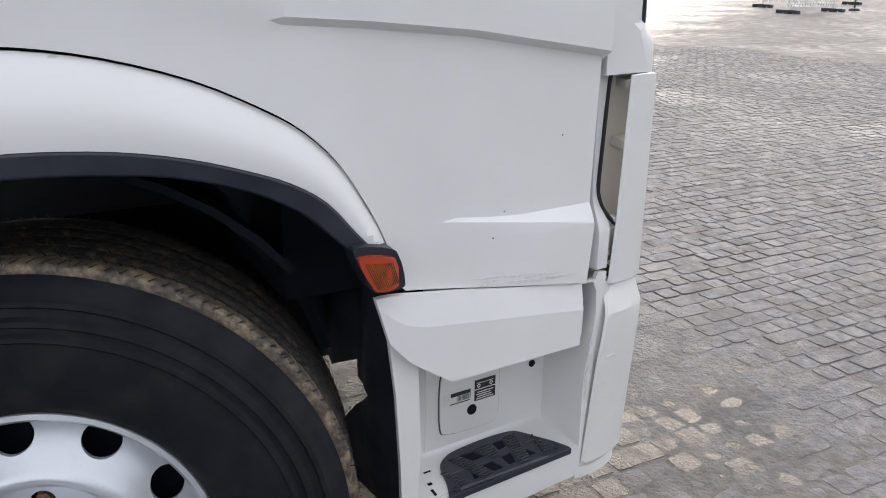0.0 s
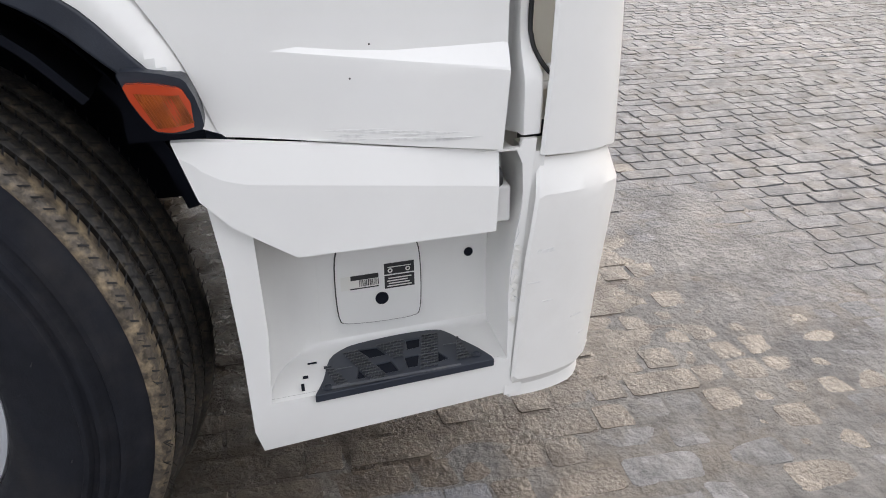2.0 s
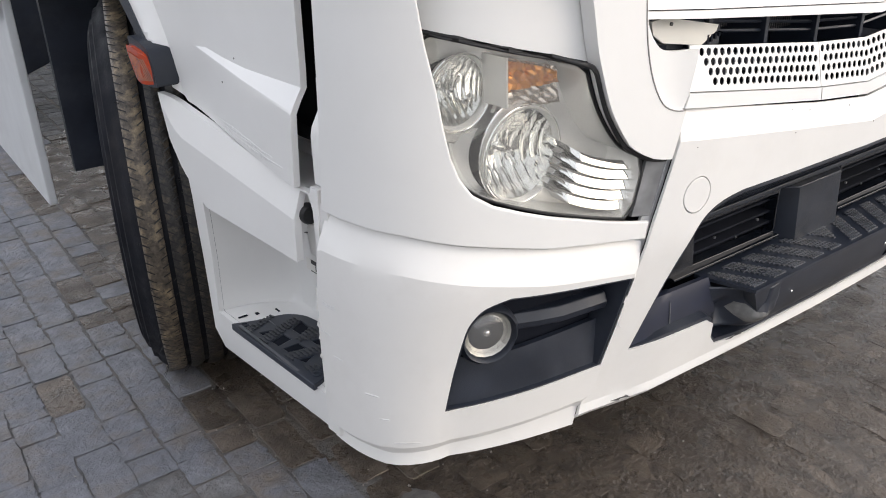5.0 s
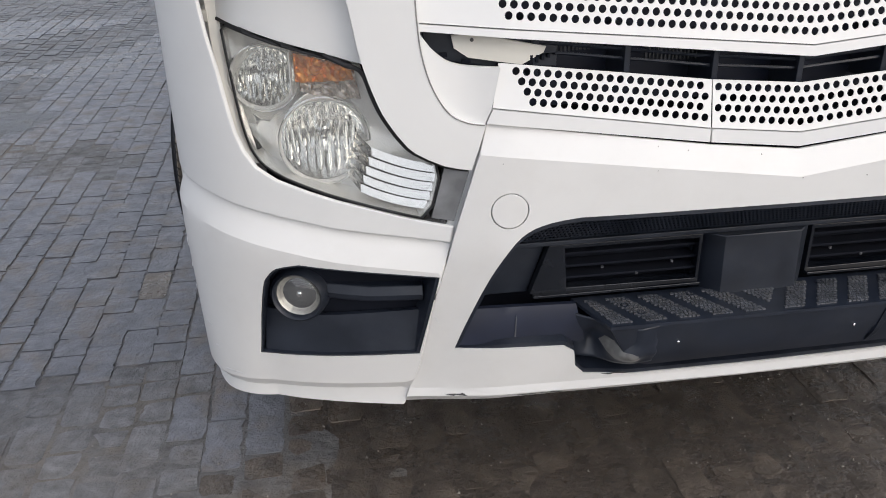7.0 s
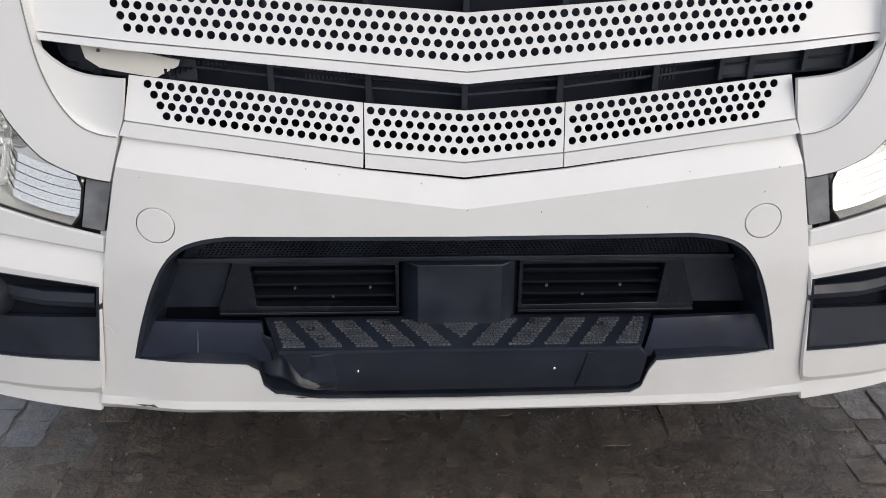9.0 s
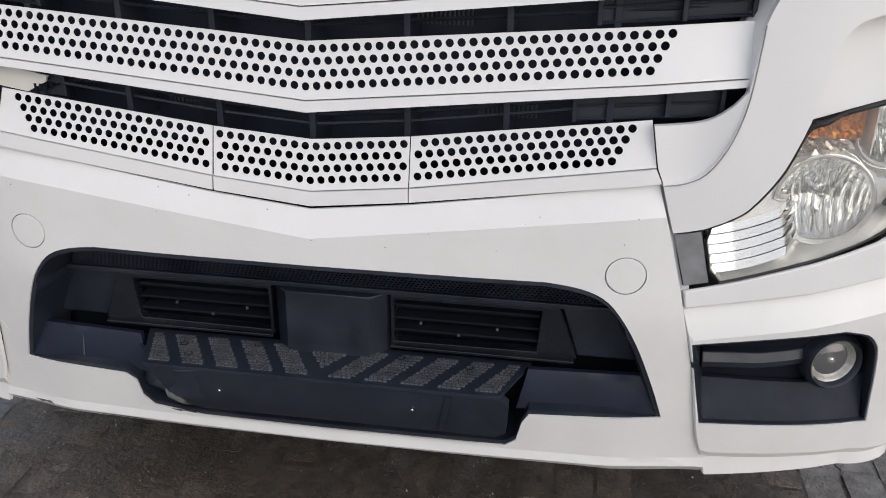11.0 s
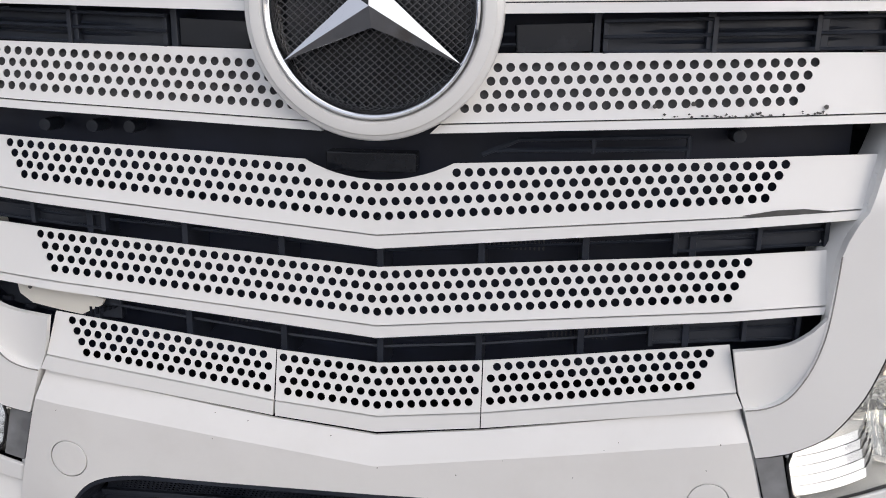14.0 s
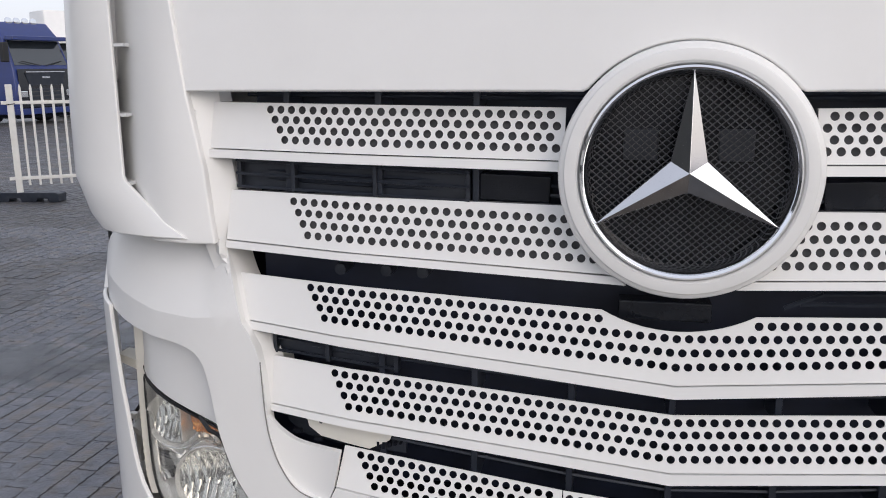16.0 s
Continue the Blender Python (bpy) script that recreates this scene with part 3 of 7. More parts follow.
# ---- the fold-out front step ----
step = part("front_step", sheet([(-0.372, 0), (-0.300, -0.001), (0.345, 0), (0.372, 0.006), (0.425, 0.150), (-0.420, 0.150)],
                                lambda x, v: (x, -0.027 + v * 0.86, 0.520 + v * 0.027), (0, 0, -0.008), step=0.05), STEPBLACK, truck,
            "black front step with ribbed tread pads", bevel=0.0025)
stripes = [[(-0.003, 0.045), (0.003, 0.045), (0.052, 0.128), (-0.052, 0.128)]]
for s in (-1, 1):
    for i in range(5):
        near, far = 0.067 + 0.0745 * i, 0.130 + 0.0745 * i
        stripes.append([(s * (near - 0.047), 0.010), (s * near, 0.010), (s * far, 0.130), (s * (far - 0.046), 0.130)])
for loop in stripes:
    loop = [(max(-0.40, min(0.405, x)), v) for x, v in loop]
    bm = bmesh.new()
    v0, v1 = loop[0][1], loop[2][1]
    for r in range(11 if v0 < 0.03 else 7):
        # one row of short bars between the two slanting edges
        v = v0 + 0.003 + r * 0.0108
        k = (v - v0) / (v1 - v0)
        xa, xb = sorted((loop[0][0] + (loop[3][0] - loop[0][0]) * k, loop[1][0] + (loop[2][0] - loop[1][0]) * k))
        count = max(1, round((xb - xa) / 0.0092))
        w = (xb - xa) / count
        z = 0.520 + v * 0.027
        for q in range(count):
            x = xa + w * (q + 0.15 + 0.18 * (r % 2))
            box((x, -0.027 + v * 0.86, z - 0.001), (x + w * 0.78, -0.0205 + v * 0.86, z + 0.003), bm)
    part("tread_pad", bm, STUD, step, smooth=0)
for x, v in ((-0.315, 0.09), (-0.29, 0.05), (-0.155, 0.115), (0.155, 0.115), (0.30, 0.10)):
    part("tread_hole", lathe([(0.0095, 0), (0.0095, 0.003), (0.006, 0.0035), (0.006, 0.0005)], "z", (x, -0.027 + v * 0.86, 0.520 + v * 0.027), 14), BLACK, step)
fascia = [(-0.370, 0.513), (0.366, 0.513), (0.388, 0.490), (0.384, 0.415), (0.362, 0.398), (-0.268, 0.392), (-0.300, 0.405), (-0.335, 0.450)]
part("step_fascia", sheet(fascia, lambda x, z: (x, lerp(z, (0.39, 0.43, 0.512), (0.012, -0.010, -0.023)), z), (0, 0.03, 0), step=0.04), STEPBLACK, step,
     "glossy black step front", bevel=0.004)
part("step_panel_edge", sheet([(0.262, 0.505), (0.276, 0.505), (0.268, 0.455), (0.252, 0.405), (0.246, 0.405)],
     lambda x, z: (x, lerp(z, (0.39, 0.43, 0.512), (0.012, -0.010, -0.023)) - 0.003, z), (0, 0.006, 0), step=0.05), BLACK, step, bevel=0.001)
for x in (-0.214, 0.195):
    part("bolt", lathe([(0.0032, 0), (0.0032, -0.003), (0.0018, -0.004), (0, -0.004)], "y", (x, -0.016, 0.462), 10), CHROME, step)
# crumpled corner of the step
def crumple_at(a, b, proud=0.0):
    x = -0.428 + 0.175 * a
    z = 0.406 + 0.105 * b - 0.006 * math.sin(a * math.pi)
    front = lerp(z, (0.39, 0.43, 0.512), (0.012, -0.010, -0.023))
    y = lerp(a, (0, 0.7, 0.95, 1), (0.062, front - 0.002, front - 0.001, front + 0.006))
    y -= 0.020 * math.exp(-((a - 0.55) / 0.16) ** 2 - ((b - 0.34) / 0.24) ** 2)
    y += 0.034 * math.exp(-((a - 0.28) / 0.14) ** 2 - ((b - 0.40) / 0.34) ** 2)
    y += 0.002 * noise.noise(Vector((a * 5, b * 5, 2)))
    return (x, y - proud, z)


bm = bmesh.new()
rows = [[bm.verts.new(crumple_at(i / 22, j / 18)) for j in range(19)] for i in range(23)]
for i in range(22):
    for j in range(18):
        bm.faces.new((rows[i][j], rows[i + 1][j], rows[i + 1][j + 1], rows[i][j + 1]))
crumple = part("crumpled_corner", bm, STEPBLACK, step, "dented glossy black plastic corner", smooth=60)
part("scuffed_dent", sheet([(0.38, 0.62), (0.46, 0.60), (0.54, 0.44), (0.63, 0.42), (0.72, 0.34), (0.76, 0.20), (0.70, 0.10), (0.58, 0.12), (0.48, 0.16), (0.40, 0.28), (0.34, 0.44)], lambda a, b: crumple_at(a, b, 0.0012), (0, 0.0008, 0), step=0.05), DUSTY, step)
sol = crumple.modifiers.new("thickness", "SOLIDIFY")
sol.thickness = 0.004

# ---- grille: perforated slats, each with a plain lower lip ----
def vee(x, edge):
    return lerp(abs(x), [p[0] for p in edge], [p[1] for p in edge])


def centred(pitch, first, count):
    """Hole places for the four rows of a slat: each row is staggered and ends half a pitch earlier."""
    return [[s * (first + (i - 0.5 * (r % 2)) * pitch) for s in (-1, 1) for i in range(-1, count) if first + (i - 0.5 * (r % 2)) * pitch <= first + (count - 1 - 0.5 * r) * pitch + 1e-4 and (s > 0 or first + (i - 0.5 * (r % 2)) * pitch > 1e-4)]
            for r in range(4)]


def hole_rows(x0, x1, top, low, rows, keep):
    """Staggered rounds between two edges that follow the vee."""
    out = []
    for r, xs in enumerate(rows):
        k = (r + 0.5) / len(rows)
        for x in xs:
            if x < x0 or x > x1:
                continue
            z = vee(x, top) * (1 - k) + vee(x, low) * k
            if keep(x, z):
                out.append(ring2d(x, z, 0.0073, 14))
    return out


def slat(name, ends, top, low, lip, rows, keep, outline=None, label="", lift=0.018, backed=False):
    """ends: x of both ends at the top, at the joint and at the foot; top, low: edges of the holed face; lip: the foot of the plain lip, as (|x|, z)."""
    def put_face(x, z):
        t, b = vee(x, top), vee(x, low)
        k = (z - b) / (t - b)
        return (x, grille_y(x, z) + 0.020 * k - 0.004, z)

    def put_lip(x, z):
        t, b = vee(x, low), vee(x, lip)
        k = min(1, max(0, (t - z) / (t - b)))
        return (x, grille_y(x, z) - 0.0065 - 0.0022 * k, z)

    def row(edge, pair, dz=0.0):
        a, b = pair
        return [(x, vee(x, edge) + dz) for x in sorted({a, b, *[s * p[0] for s in (-1, 1) for p in edge if a < s * p[0] < b]})]
    et, el, ef = ends
    face = outline or row(low, el, 0.0015) + row(top, et)[::-1]
    inset_top = [(p[0], p[1] - 0.003) for p in top]
    inset_low = [(p[0], p[1] + lift) for p in low]
    holes = hole_rows(min(et) + 0.0095, max(et) - 0.0095, inset_top, inset_low, rows, keep)
    ob = part(name, sheet(face, put_face, (0, 0.0022, 0), holes, 0.09, False), WHITE, truck, label, smooth=28)
    if backed:
        part("slat_backing", sheet(face, lambda x, z: (x, put_face(x, z)[1] + 0.013, z), (0, 0.002, 0), step=0.2), BACKING, ob)
    loop = row(lip, ef) + row(low, el, -0.0008)[::-1]
    part("lip", sheet(loop, put_lip, (0, 0.012, 0), step=0.02), WHITE, ob, smooth=40)
    return ob


EMB = Vector((0, -0.004, 1.612))


def clear_of(r):
    return lambda x, z: math.hypot(x, z - EMB.z) > r


def arc(r, a0, a1, n):
    return [(r * math.cos(radians(a0 + (a1 - a0) * i / n)), EMB.z + r * math.sin(radians(a0 + (a1 - a0) * i / n))) for i in range(n + 1)]


def pair(s, a, b):
    return tuple(sorted((s * a, s * b)))


S1 = dict(top=[(0.17, 1.713), (0.872, 1.721)], low=[(0.17, 1.624), (0.876, 1.636)], lip=[(0.17, 1.607), (0.876, 1.620)])
S2 = dict(top=[(0.05, 1.532), (0.828, 1.557)], low=[(0.05, 1.428), (0.832, 1.464)], lip=[(0.05, 1.414), (0.834, 1.450)])
S3 = dict(top=[(0, 1.360), (0.13, 1.363), (0.818, 1.397)], low=[(0, 1.240), (0.79, 1.309)], lip=[(0, 1.218), (0.782, 1.293)])
S4 = dict(top=[(0, 1.179), (0.757, 1.237)], low=[(0, 1.078), (0.748, 1.146)], lip=[(0, 1.058), (0.745, 1.133)])
S5 = dict(top=[(0, 1.002), (0.185, 1.017), (0.606, 1.069)], low=[(0, 0.908), (0.19, 0.927), (0.620, 0.990)], lip=[(0, 0.881), (0.19, 0.901), (0.632, 0.964)])
for s in (-1, 1):
    slat("grille_slat", (pair(s, 0.2, 0.872), pair(s, 0.2, 0.876), pair(s, 0.2, 0.876)), S1["top"], S1["low"], S1["lip"], centred(0.02136, 0.2035, 26), clear_of(0.214),
         label="white perforated upper grille slat", lift=0.012, backed=True)
    side = arc(0.203, -19, -62, 8)
    if s < 0:
        side = mirror(side, -1)
    outline = side + [(s * 0.11, vee(0.11, S2["low"]) + 0.0015), (s * 0.832, vee(0.832, S2["low"]) + 0.0015), (s * 0.828, 1.557)]
    slat("grille_slat", (pair(s, 0.105, 0.828), pair(s, 0.105, 0.832), pair(s, 0.09, 0.834)), S2["top"], S2["low"], S2["lip"], centred(0.0208, 0.0104, 34), clear_of(0.2125), outline,
         label="white perforated grille slat with chipped paint" if s > 0 else "white perforated grille slat", lift=0.014, backed=True)
notch = arc(0.279, -62.5, -117.5, 14)
outline = [(-0.796, 1.311), (0, 1.2415), (0.796, 1.311), (0.818, 1.397)] + notch + [(-0.818, 1.397)]
slat("grille_slat", ((-0.815, 0.815), (-0.796, 0.796), (-0.788, 0.788)), S3["top"], S3["low"], S3["lip"], centred(0.02055, 0.010275, 33), clear_of(0.287), outline,
     label="white perforated grille slat notched under the emblem", lift=0.020)
slat("grille_slat", ((-0.763, 0.763), (-0.753, 0.753), (-0.750, 0.750)), S4["top"], S4["low"], S4["lip"], centred(0.02042, 0.01021, 31), lambda x, z: True,
     label="white perforated middle grille slat", lift=0.014)
always = lambda x, z: True  # noqa: E731
for a, b, c in ((-0.606, -0.620, -0.632), (-0.1865, -0.1865, -0.1865), (0.1875, 0.1875, 0.1875)):
    e = {-0.606: (-0.1885, -0.1895, -0.1905), -0.1865: (0.1855, 0.1855, 0.1855), 0.1875: (0.606, 0.620, 0.632)}[a]
    slat("lower_grille_piece", ((a, e[0]), (b, e[1]), (c, e[2])), S5["top"], S5["low"], S5["lip"], [[(i + 0.5 * (r % 2 == 0)) * 0.02054 for i in range(-9, 10)] for r in range(4)] if a == -0.1865 else centred(0.02011, 0.212, 19), always,
         label="white perforated bumper grille piece", lift=0.010)

# paint damage on the slats
def slat_chip(loop, dy=-0.0055, mat=None):
    part("paint_chip", sheet(loop, lambda x, z: (x, grille_y(x, z) + dy, z), (0, 0.001, 0), step=0.05), mat or CHIP, truck)


slat_chip([(0.60, 1.296), (0.655, 1.306), (0.70, 1.309), (0.745, 1.306), (0.775, 1.299), (0.72, 1.2925), (0.655, 1.2915)])
slat_chip([(0.548, 1.2815), (0.562, 1.2835), (0.57, 1.2805), (0.556, 1.278)])
for i in range(46):
    x = random.uniform(0.46, 0.72)
    z = vee(x, S2["low"]) + abs(random.gauss(0, 0.003)) + 0.002
    r = random.uniform(0.0008, 0.0022)
    slat_chip([(x - r, z), (x, z - r), (x + r * 1.6, z), (x, z + r)], -0.0062)
for x, z in ((0.45, 1.468), (0.51, 1.473), (0.716, 1.472)):
    slat_chip(ring2d(x, z, 0.0038, 8), -0.0062)

# white returns at the slot ends and behind the seams
for s in (-1, 1):
    edge = [(0.896, 1.790), (0.885, 1.735), (0.866, 1.62), (0.842, 1.47), (0.822, 1.398), (0.797, 1.309), (0.786, 1.290), (0.765, 1.236), (0.756, 1.135)]
    width = lambda z: lerp(z, (1.13, 1.30, 1.39, 1.46, 1.50), (0.026, 0.024, 0.012, 0.012, 0.036))  # noqa: E731
    edge = [p for a, b in zip(edge, edge[1:]) for p in (a, ((a[0] + b[0]) / 2, (a[1] + b[1]) / 2))] + edge[-1:]
    loop = [(x - width(z), z) for x, z in edge] + [(x + 0.035, z) for x, z in edge[::-1]]

    def slope(x, z):
        # from the slats' plane up to the corner panels' edge
        ex = lerp(z, [p[1] for p in edge[::-1]], [p[0] for p in edge[::-1]])
        out = lerp(z, (1.13, 1.30, 1.40, 1.47, 1.79), (0.014, 0.018, 0.034, 0.026, 0.047))
        return (x, lerp(abs(x) - ex, (-width(z), 0.006, 0.012), (grille_y(0.8, z) + 0.030, out, out + 0.014)), z)
    part("grille_return", sheet(mirror(loop, s), slope, (0, 0.05, 0), step=0.012), WHITE, truck, "white sloping grille return", smooth=25)
    loop = [(x - 0.012, z) for x, z in SEAM_B] + [(x + 0.014, z) for x, z in SEAM_B[::-1]]
    part("seam_backing", sheet(mirror(loop, s), lambda x, z: (x, bumper_y(x, z) + 0.016, z), (0, 0.006, 0), step=0.04), GREYWHITE, truck)

# dark cavity behind, with ribs and rails
grille_frame = part("grille_frame", box((-0.80, 0.150, 0.95), (0.80, 0.160, 1.76)), SLOT, truck, "dark plastic grille frame behind the slats")
SLOTS = [(S1["top"], 0.022, 0.75), (S2["top"], 0.05, 0.72), (S4["top"], 0.055, 0.66), (S5["top"], 0.05, 0.56)]
for top, high, reach in SLOTS:
    for i in range(-4, 5):
        x = i * 0.178
        if abs(x) > reach or (top[0][0] > 0.1 and abs(x) < 0.2) or (top is S2["top"] and abs(x) < 0.2):
            continue
        z = vee(x, top)
        part("rib", box((x - 0.006, grille_y(x, z) + 0.030, z - 0.03), (x + 0.006, 0.150, z + high + 0.03)), STEPBLACK, grille_frame, bevel=0.0015)
    for k in (0.28, 0.62):
        path = []
        for i in range(-16, 17):
            x = reach * 1.06 * i / 16
            z = vee(x, top) + high * k + 0.008
            path.append((x, grille_y(x, z) + 0.042, z))
        part("rail", band(path, 0.0034, 5), STEPBLACK, grille_frame, smooth=60)
# fine cooler fins that show in the slots
for x0, top in ((-0.30, S5["top"]), (0.30, S5["top"]), (0.18, S4["top"]), (-0.52, S5["top"])):
    bm = bmesh.new()
    for i in range(14):
        z = vee(x0, top) + 0.012
        box((x0 + i * 0.008, 0.10, z), (x0 + i * 0.008 + 0.003, 0.106, z + 0.03), bm)
    part("cooler_core", bm, GRID, grille_frame, smooth=0, kind="stuff")


def insert(xa, xb, top, high, posts, s):
    """A blanked slot end with frames and a middle rail."""
    loop = [(s * xa, vee(xa, top) + 0.004), (s * xb, vee(xb, top) + 0.004), (s * xb, vee(xb, top) + high), (s * xa, vee(xa, top) + high)]
    ob = part("slot_insert", prism(loop, lambda x, z: (x, grille_y(x, z) + 0.036, z), (0, 0.01, 0)), BLACK, grille_frame, bevel=0.001)
    for x in posts:
        z = vee(x, top)
        part("insert_post", box((s * x - 0.004, grille_y(x, z) + 0.022, z + 0.004), (s * x + 0.004, grille_y(x, z) + 0.04, z + high)), BLACK, ob, bevel=0.001)
    for k in (0.06, 0.5, 0.94):
        a, b = [(s * x, grille_y(x, 1.2) + 0.030, vee(x, top) + 0.004 + (high - 0.004) * k) for x in (xa, xb)]
        part("insert_rail", rod(a, b, 0.0032, 6), BLACK, ob)


for s in (-1, 1):
    insert(0.365, 0.815, S2["top"], 0.060, (0.369, 0.54, 0.70, 0.811), s)
    insert(0.50, 0.755, S4["top"], 0.062, (0.504, 0.64, 0.75), s)
    part("duct_mouth", prism(mirror([(0.225, 1.545), (0.352, 1.55), (0.352, 1.597), (0.222, 1.592)], s), flat(0.07), (0, 0.05, 0)), GLOSS, grille_frame, bevel=0.004)
insert(0.47, 0.725, S5["top"], 0.056, (0.474, 0.63, 0.72), 1)
# vent frame under the emblem on one side only
for a, b in (((0.175, 1.378), (0.235, 1.405)), ((0.235, 1.405), (0.515, 1.418)), ((0.515, 1.418), (0.515, 1.383)), ((0.20, 1.386), (0.515, 1.397)), ((0.36, 1.412), (0.36, 1.385))):
    part("vent_bar", rod((a[0], 0.062, a[1]), (b[0], 0.062, b[1]), 0.0045, 6), BLACK, grille_frame)
part("sensor_pod", box((-0.10, 0.075, 1.340), (0.06, 0.12, 1.375)), GLOSS, grille_frame, bevel=0.003)
for x in (-0.62, -0.53, -0.46, 0.60):
    part("hose_end", lathe([(0.0, -0.004), (0.011, -0.002), (0.012, 0.02), (0.012, 0.045)], "y", (x, 0.085, 1.407 + 0.01 * (x > 0)), 12), BLACK, grille_frame)
# loose white piece hanging in the lowest slot, and its torn bracket
loop = [(-0.690, 1.118), (-0.655, 1.122), (-0.515, 1.093), (-0.520, 1.082), (-0.560, 1.062), (-0.660, 1.078), (-0.685, 1.095)]
part("loose_trim", sheet(loop, lambda x, z: (x, grille_y(x, z) + 0.026, z), (0, 0.006, 0), step=0.03), CREAM, truck, "loose cream plastic trim piece", bevel=0.0015)
part("trim_screw", lathe([(0.0035, 0), (0.0035, -0.003), (0, -0.003)], "y", (-0.655, 0.042, 1.112), 8), CHIP, truck)
loop = [(-0.742, 1.127), (-0.735, 1.095), (-0.705, 1.070), (-0.620, 1.058), (-0.49, 1.052), (-0.49, 1.09), (-0.70, 1.125)]
bracket = part("torn_bracket", prism(loop, lambda x, z: (x, grille_y(x, z) + 0.040, z), (0, 0.012, 0)), BLACK, truck, bevel=0.002)
for i in range(5):
    part("bracket_clip", box((-0.545 + i * 0.011, 0.044, 1.060 + 0.004 * i), (-0.540 + i * 0.011, 0.056, 1.078)), DARK, bracket)
for x, z in ((-0.715, 1.082), (-0.672, 1.068), (-0.60, 1.061), (-0.555, 1.058)):
    part("bracket_clip", box((x, 0.046, z), (x + 0.016, 0.055, z + 0.007)), DARK, bracket)

# ---- emblem ----
emblem = part("emblem_ring", lathe([(0.178, 0.05), (0.2075, 0.05), (0.2075, 0.000), (0.2050, -0.005), (0.1985, -0.0085), (0.1965, -0.0115), (0.1880, -0.0135), (0.1790, -0.0135), (0.1755, -0.0105), (0.1735, -0.004), (0.171, 0.004), (0.171, 0.05)],
                                   "y", EMB, 96, closed=True), WHITE, truck, "white emblem surround ring", smooth=22)
part("chrome_ring", lathe([(0.1715, 0.01), (0.1715, -0.016), (0.168, -0.020), (0.163, -0.016), (0.155, 0.004), (0.154, 0.02), (0.168, 0.02)], "y", EMB, 96, closed=True), CHROME, emblem,
     "polished chrome ring", smooth=40)
bm = bmesh.new()
R = 0.157
for d in (-1, 1):
    u = Vector((math.cos(radians(40.7)), 0, d * math.sin(radians(40.7))))
    w = Vector((-u.z, 0, u.x))
    for i in range(-17, 18):
        o = i * 0.0090
        h = R * R - o * o
        if h > 0:
            h = math.sqrt(h)
            a, b = EMB + w * o - u * h, EMB + w * o + u * h
            y = Vector((0, 0.012 + 0.002 * d, 0))
            k = w * 0.0008
            f = [bm.verts.new(p + y) for p in (a - k, b - k, b + k, a + k)]
            g = [bm.verts.new(p.co + Vector((0, 0.003, 0))) for p in f]
            bm.faces.new(f)
            for m in range(4):
                bm.faces.new((f[m], f[(m + 1) % 4], g[(m + 1) % 4], g[m]))
part("diamond_mesh", bm, GRID, emblem, "dark diamond mesh", smooth=0)
part("mesh_backing", lathe([(0, 0.035), (0.17, 0.035), (0.17, 0.04), (0, 0.04)], "y", EMB, 48), GLOSS, emblem)
for s in (-1, 1):
    part("sensor_window", box((s * 0.075 - 0.028, EMB.y + 0.026, EMB.z + 0.018), (s * 0.075 + 0.028, EMB.y + 0.034, EMB.z + 0.07)), BLACK, emblem, bevel=0.003)
bm = bmesh.new()
apex = bm.verts.new(EMB + Vector((0, -0.030, 0.004)))
tips, dips = [], []
for i in range(3):
    a = radians(90 + 120 * i)
    tips.append(bm.verts.new(EMB + Vector((0.165 * math.cos(a), -0.016, 0.165 * math.sin(a)))))
    a += radians(60)
    dips.append(bm.verts.new(EMB + Vector((0.033 * math.cos(a), -0.010, 0.033 * math.sin(a) + 0.004))))
base_t = [bm.verts.new(v.co + Vector((0, 0.008, 0))) for v in tips]
base_d = [bm.verts.new(v.co + Vector((0, 0.014, 0))) for v in dips]
for i in range(3):
    bm.faces.new((apex, dips[i - 1], tips[i]))
    bm.faces.new((apex, tips[i], dips[i]))
    bm.faces.new((dips[i - 1], base_d[i - 1], base_t[i], tips[i]))
    bm.faces.new((tips[i], base_t[i], base_d[i], dips[i]))
bm.faces.new([base_d[2], base_t[0], base_d[0], base_t[1], base_d[1], base_t[2]])
part("three_point_star", bm, STAR, emblem, "chrome three-point star", smooth=0, bevel=0.0006)

# ---- front flap above the grille ----
top_arc = arc(0.2095, 143, 37, 40)
loop = [(-0.900, 1.741), (-0.170, 1.741)] + [p for p in top_arc if p[1] > 1.741] + [(0.170, 1.741), (0.900, 1.741), (0.925, 2.06), (-0.925, 2.06)]


def flap_y(x, z):
    return 0.004 + (z - 1.74) * 0.10 + 0.03 * (abs(x) / 0.9) ** 2


part("front_flap", sheet(loop, lambda x, z: (x, flap_y(x, z), z), (0, 0.02, 0), step=0.05), WHITE, truck, "smooth white front flap", bevel=0.005)

# ---- corners: pillar panel, brow, headlight, blade, bumper corner, fog lamp; one set a side ----
HL = [(1.104, 1.139), (1.06, 1.127), (0.992, 1.107), (0.92, 1.089), (0.857, 1.070), (0.843, 1.026), (0.828, 0.99), (0.809, 0.958), (0.790, 0.932), (0.769, 0.912), (0.714, 0.884)]
HL_LOW = [(0.741, 0.773), (0.80, 0.788), (0.86, 0.806), (0.92, 0.823), (0.975, 0.842), (1.025, 0.862), (1.052, 0.880), (1.070, 0.904), (1.080, 0.940), (1.087, 0.98), (1.092, 1.02), (1.099, 1.086)]


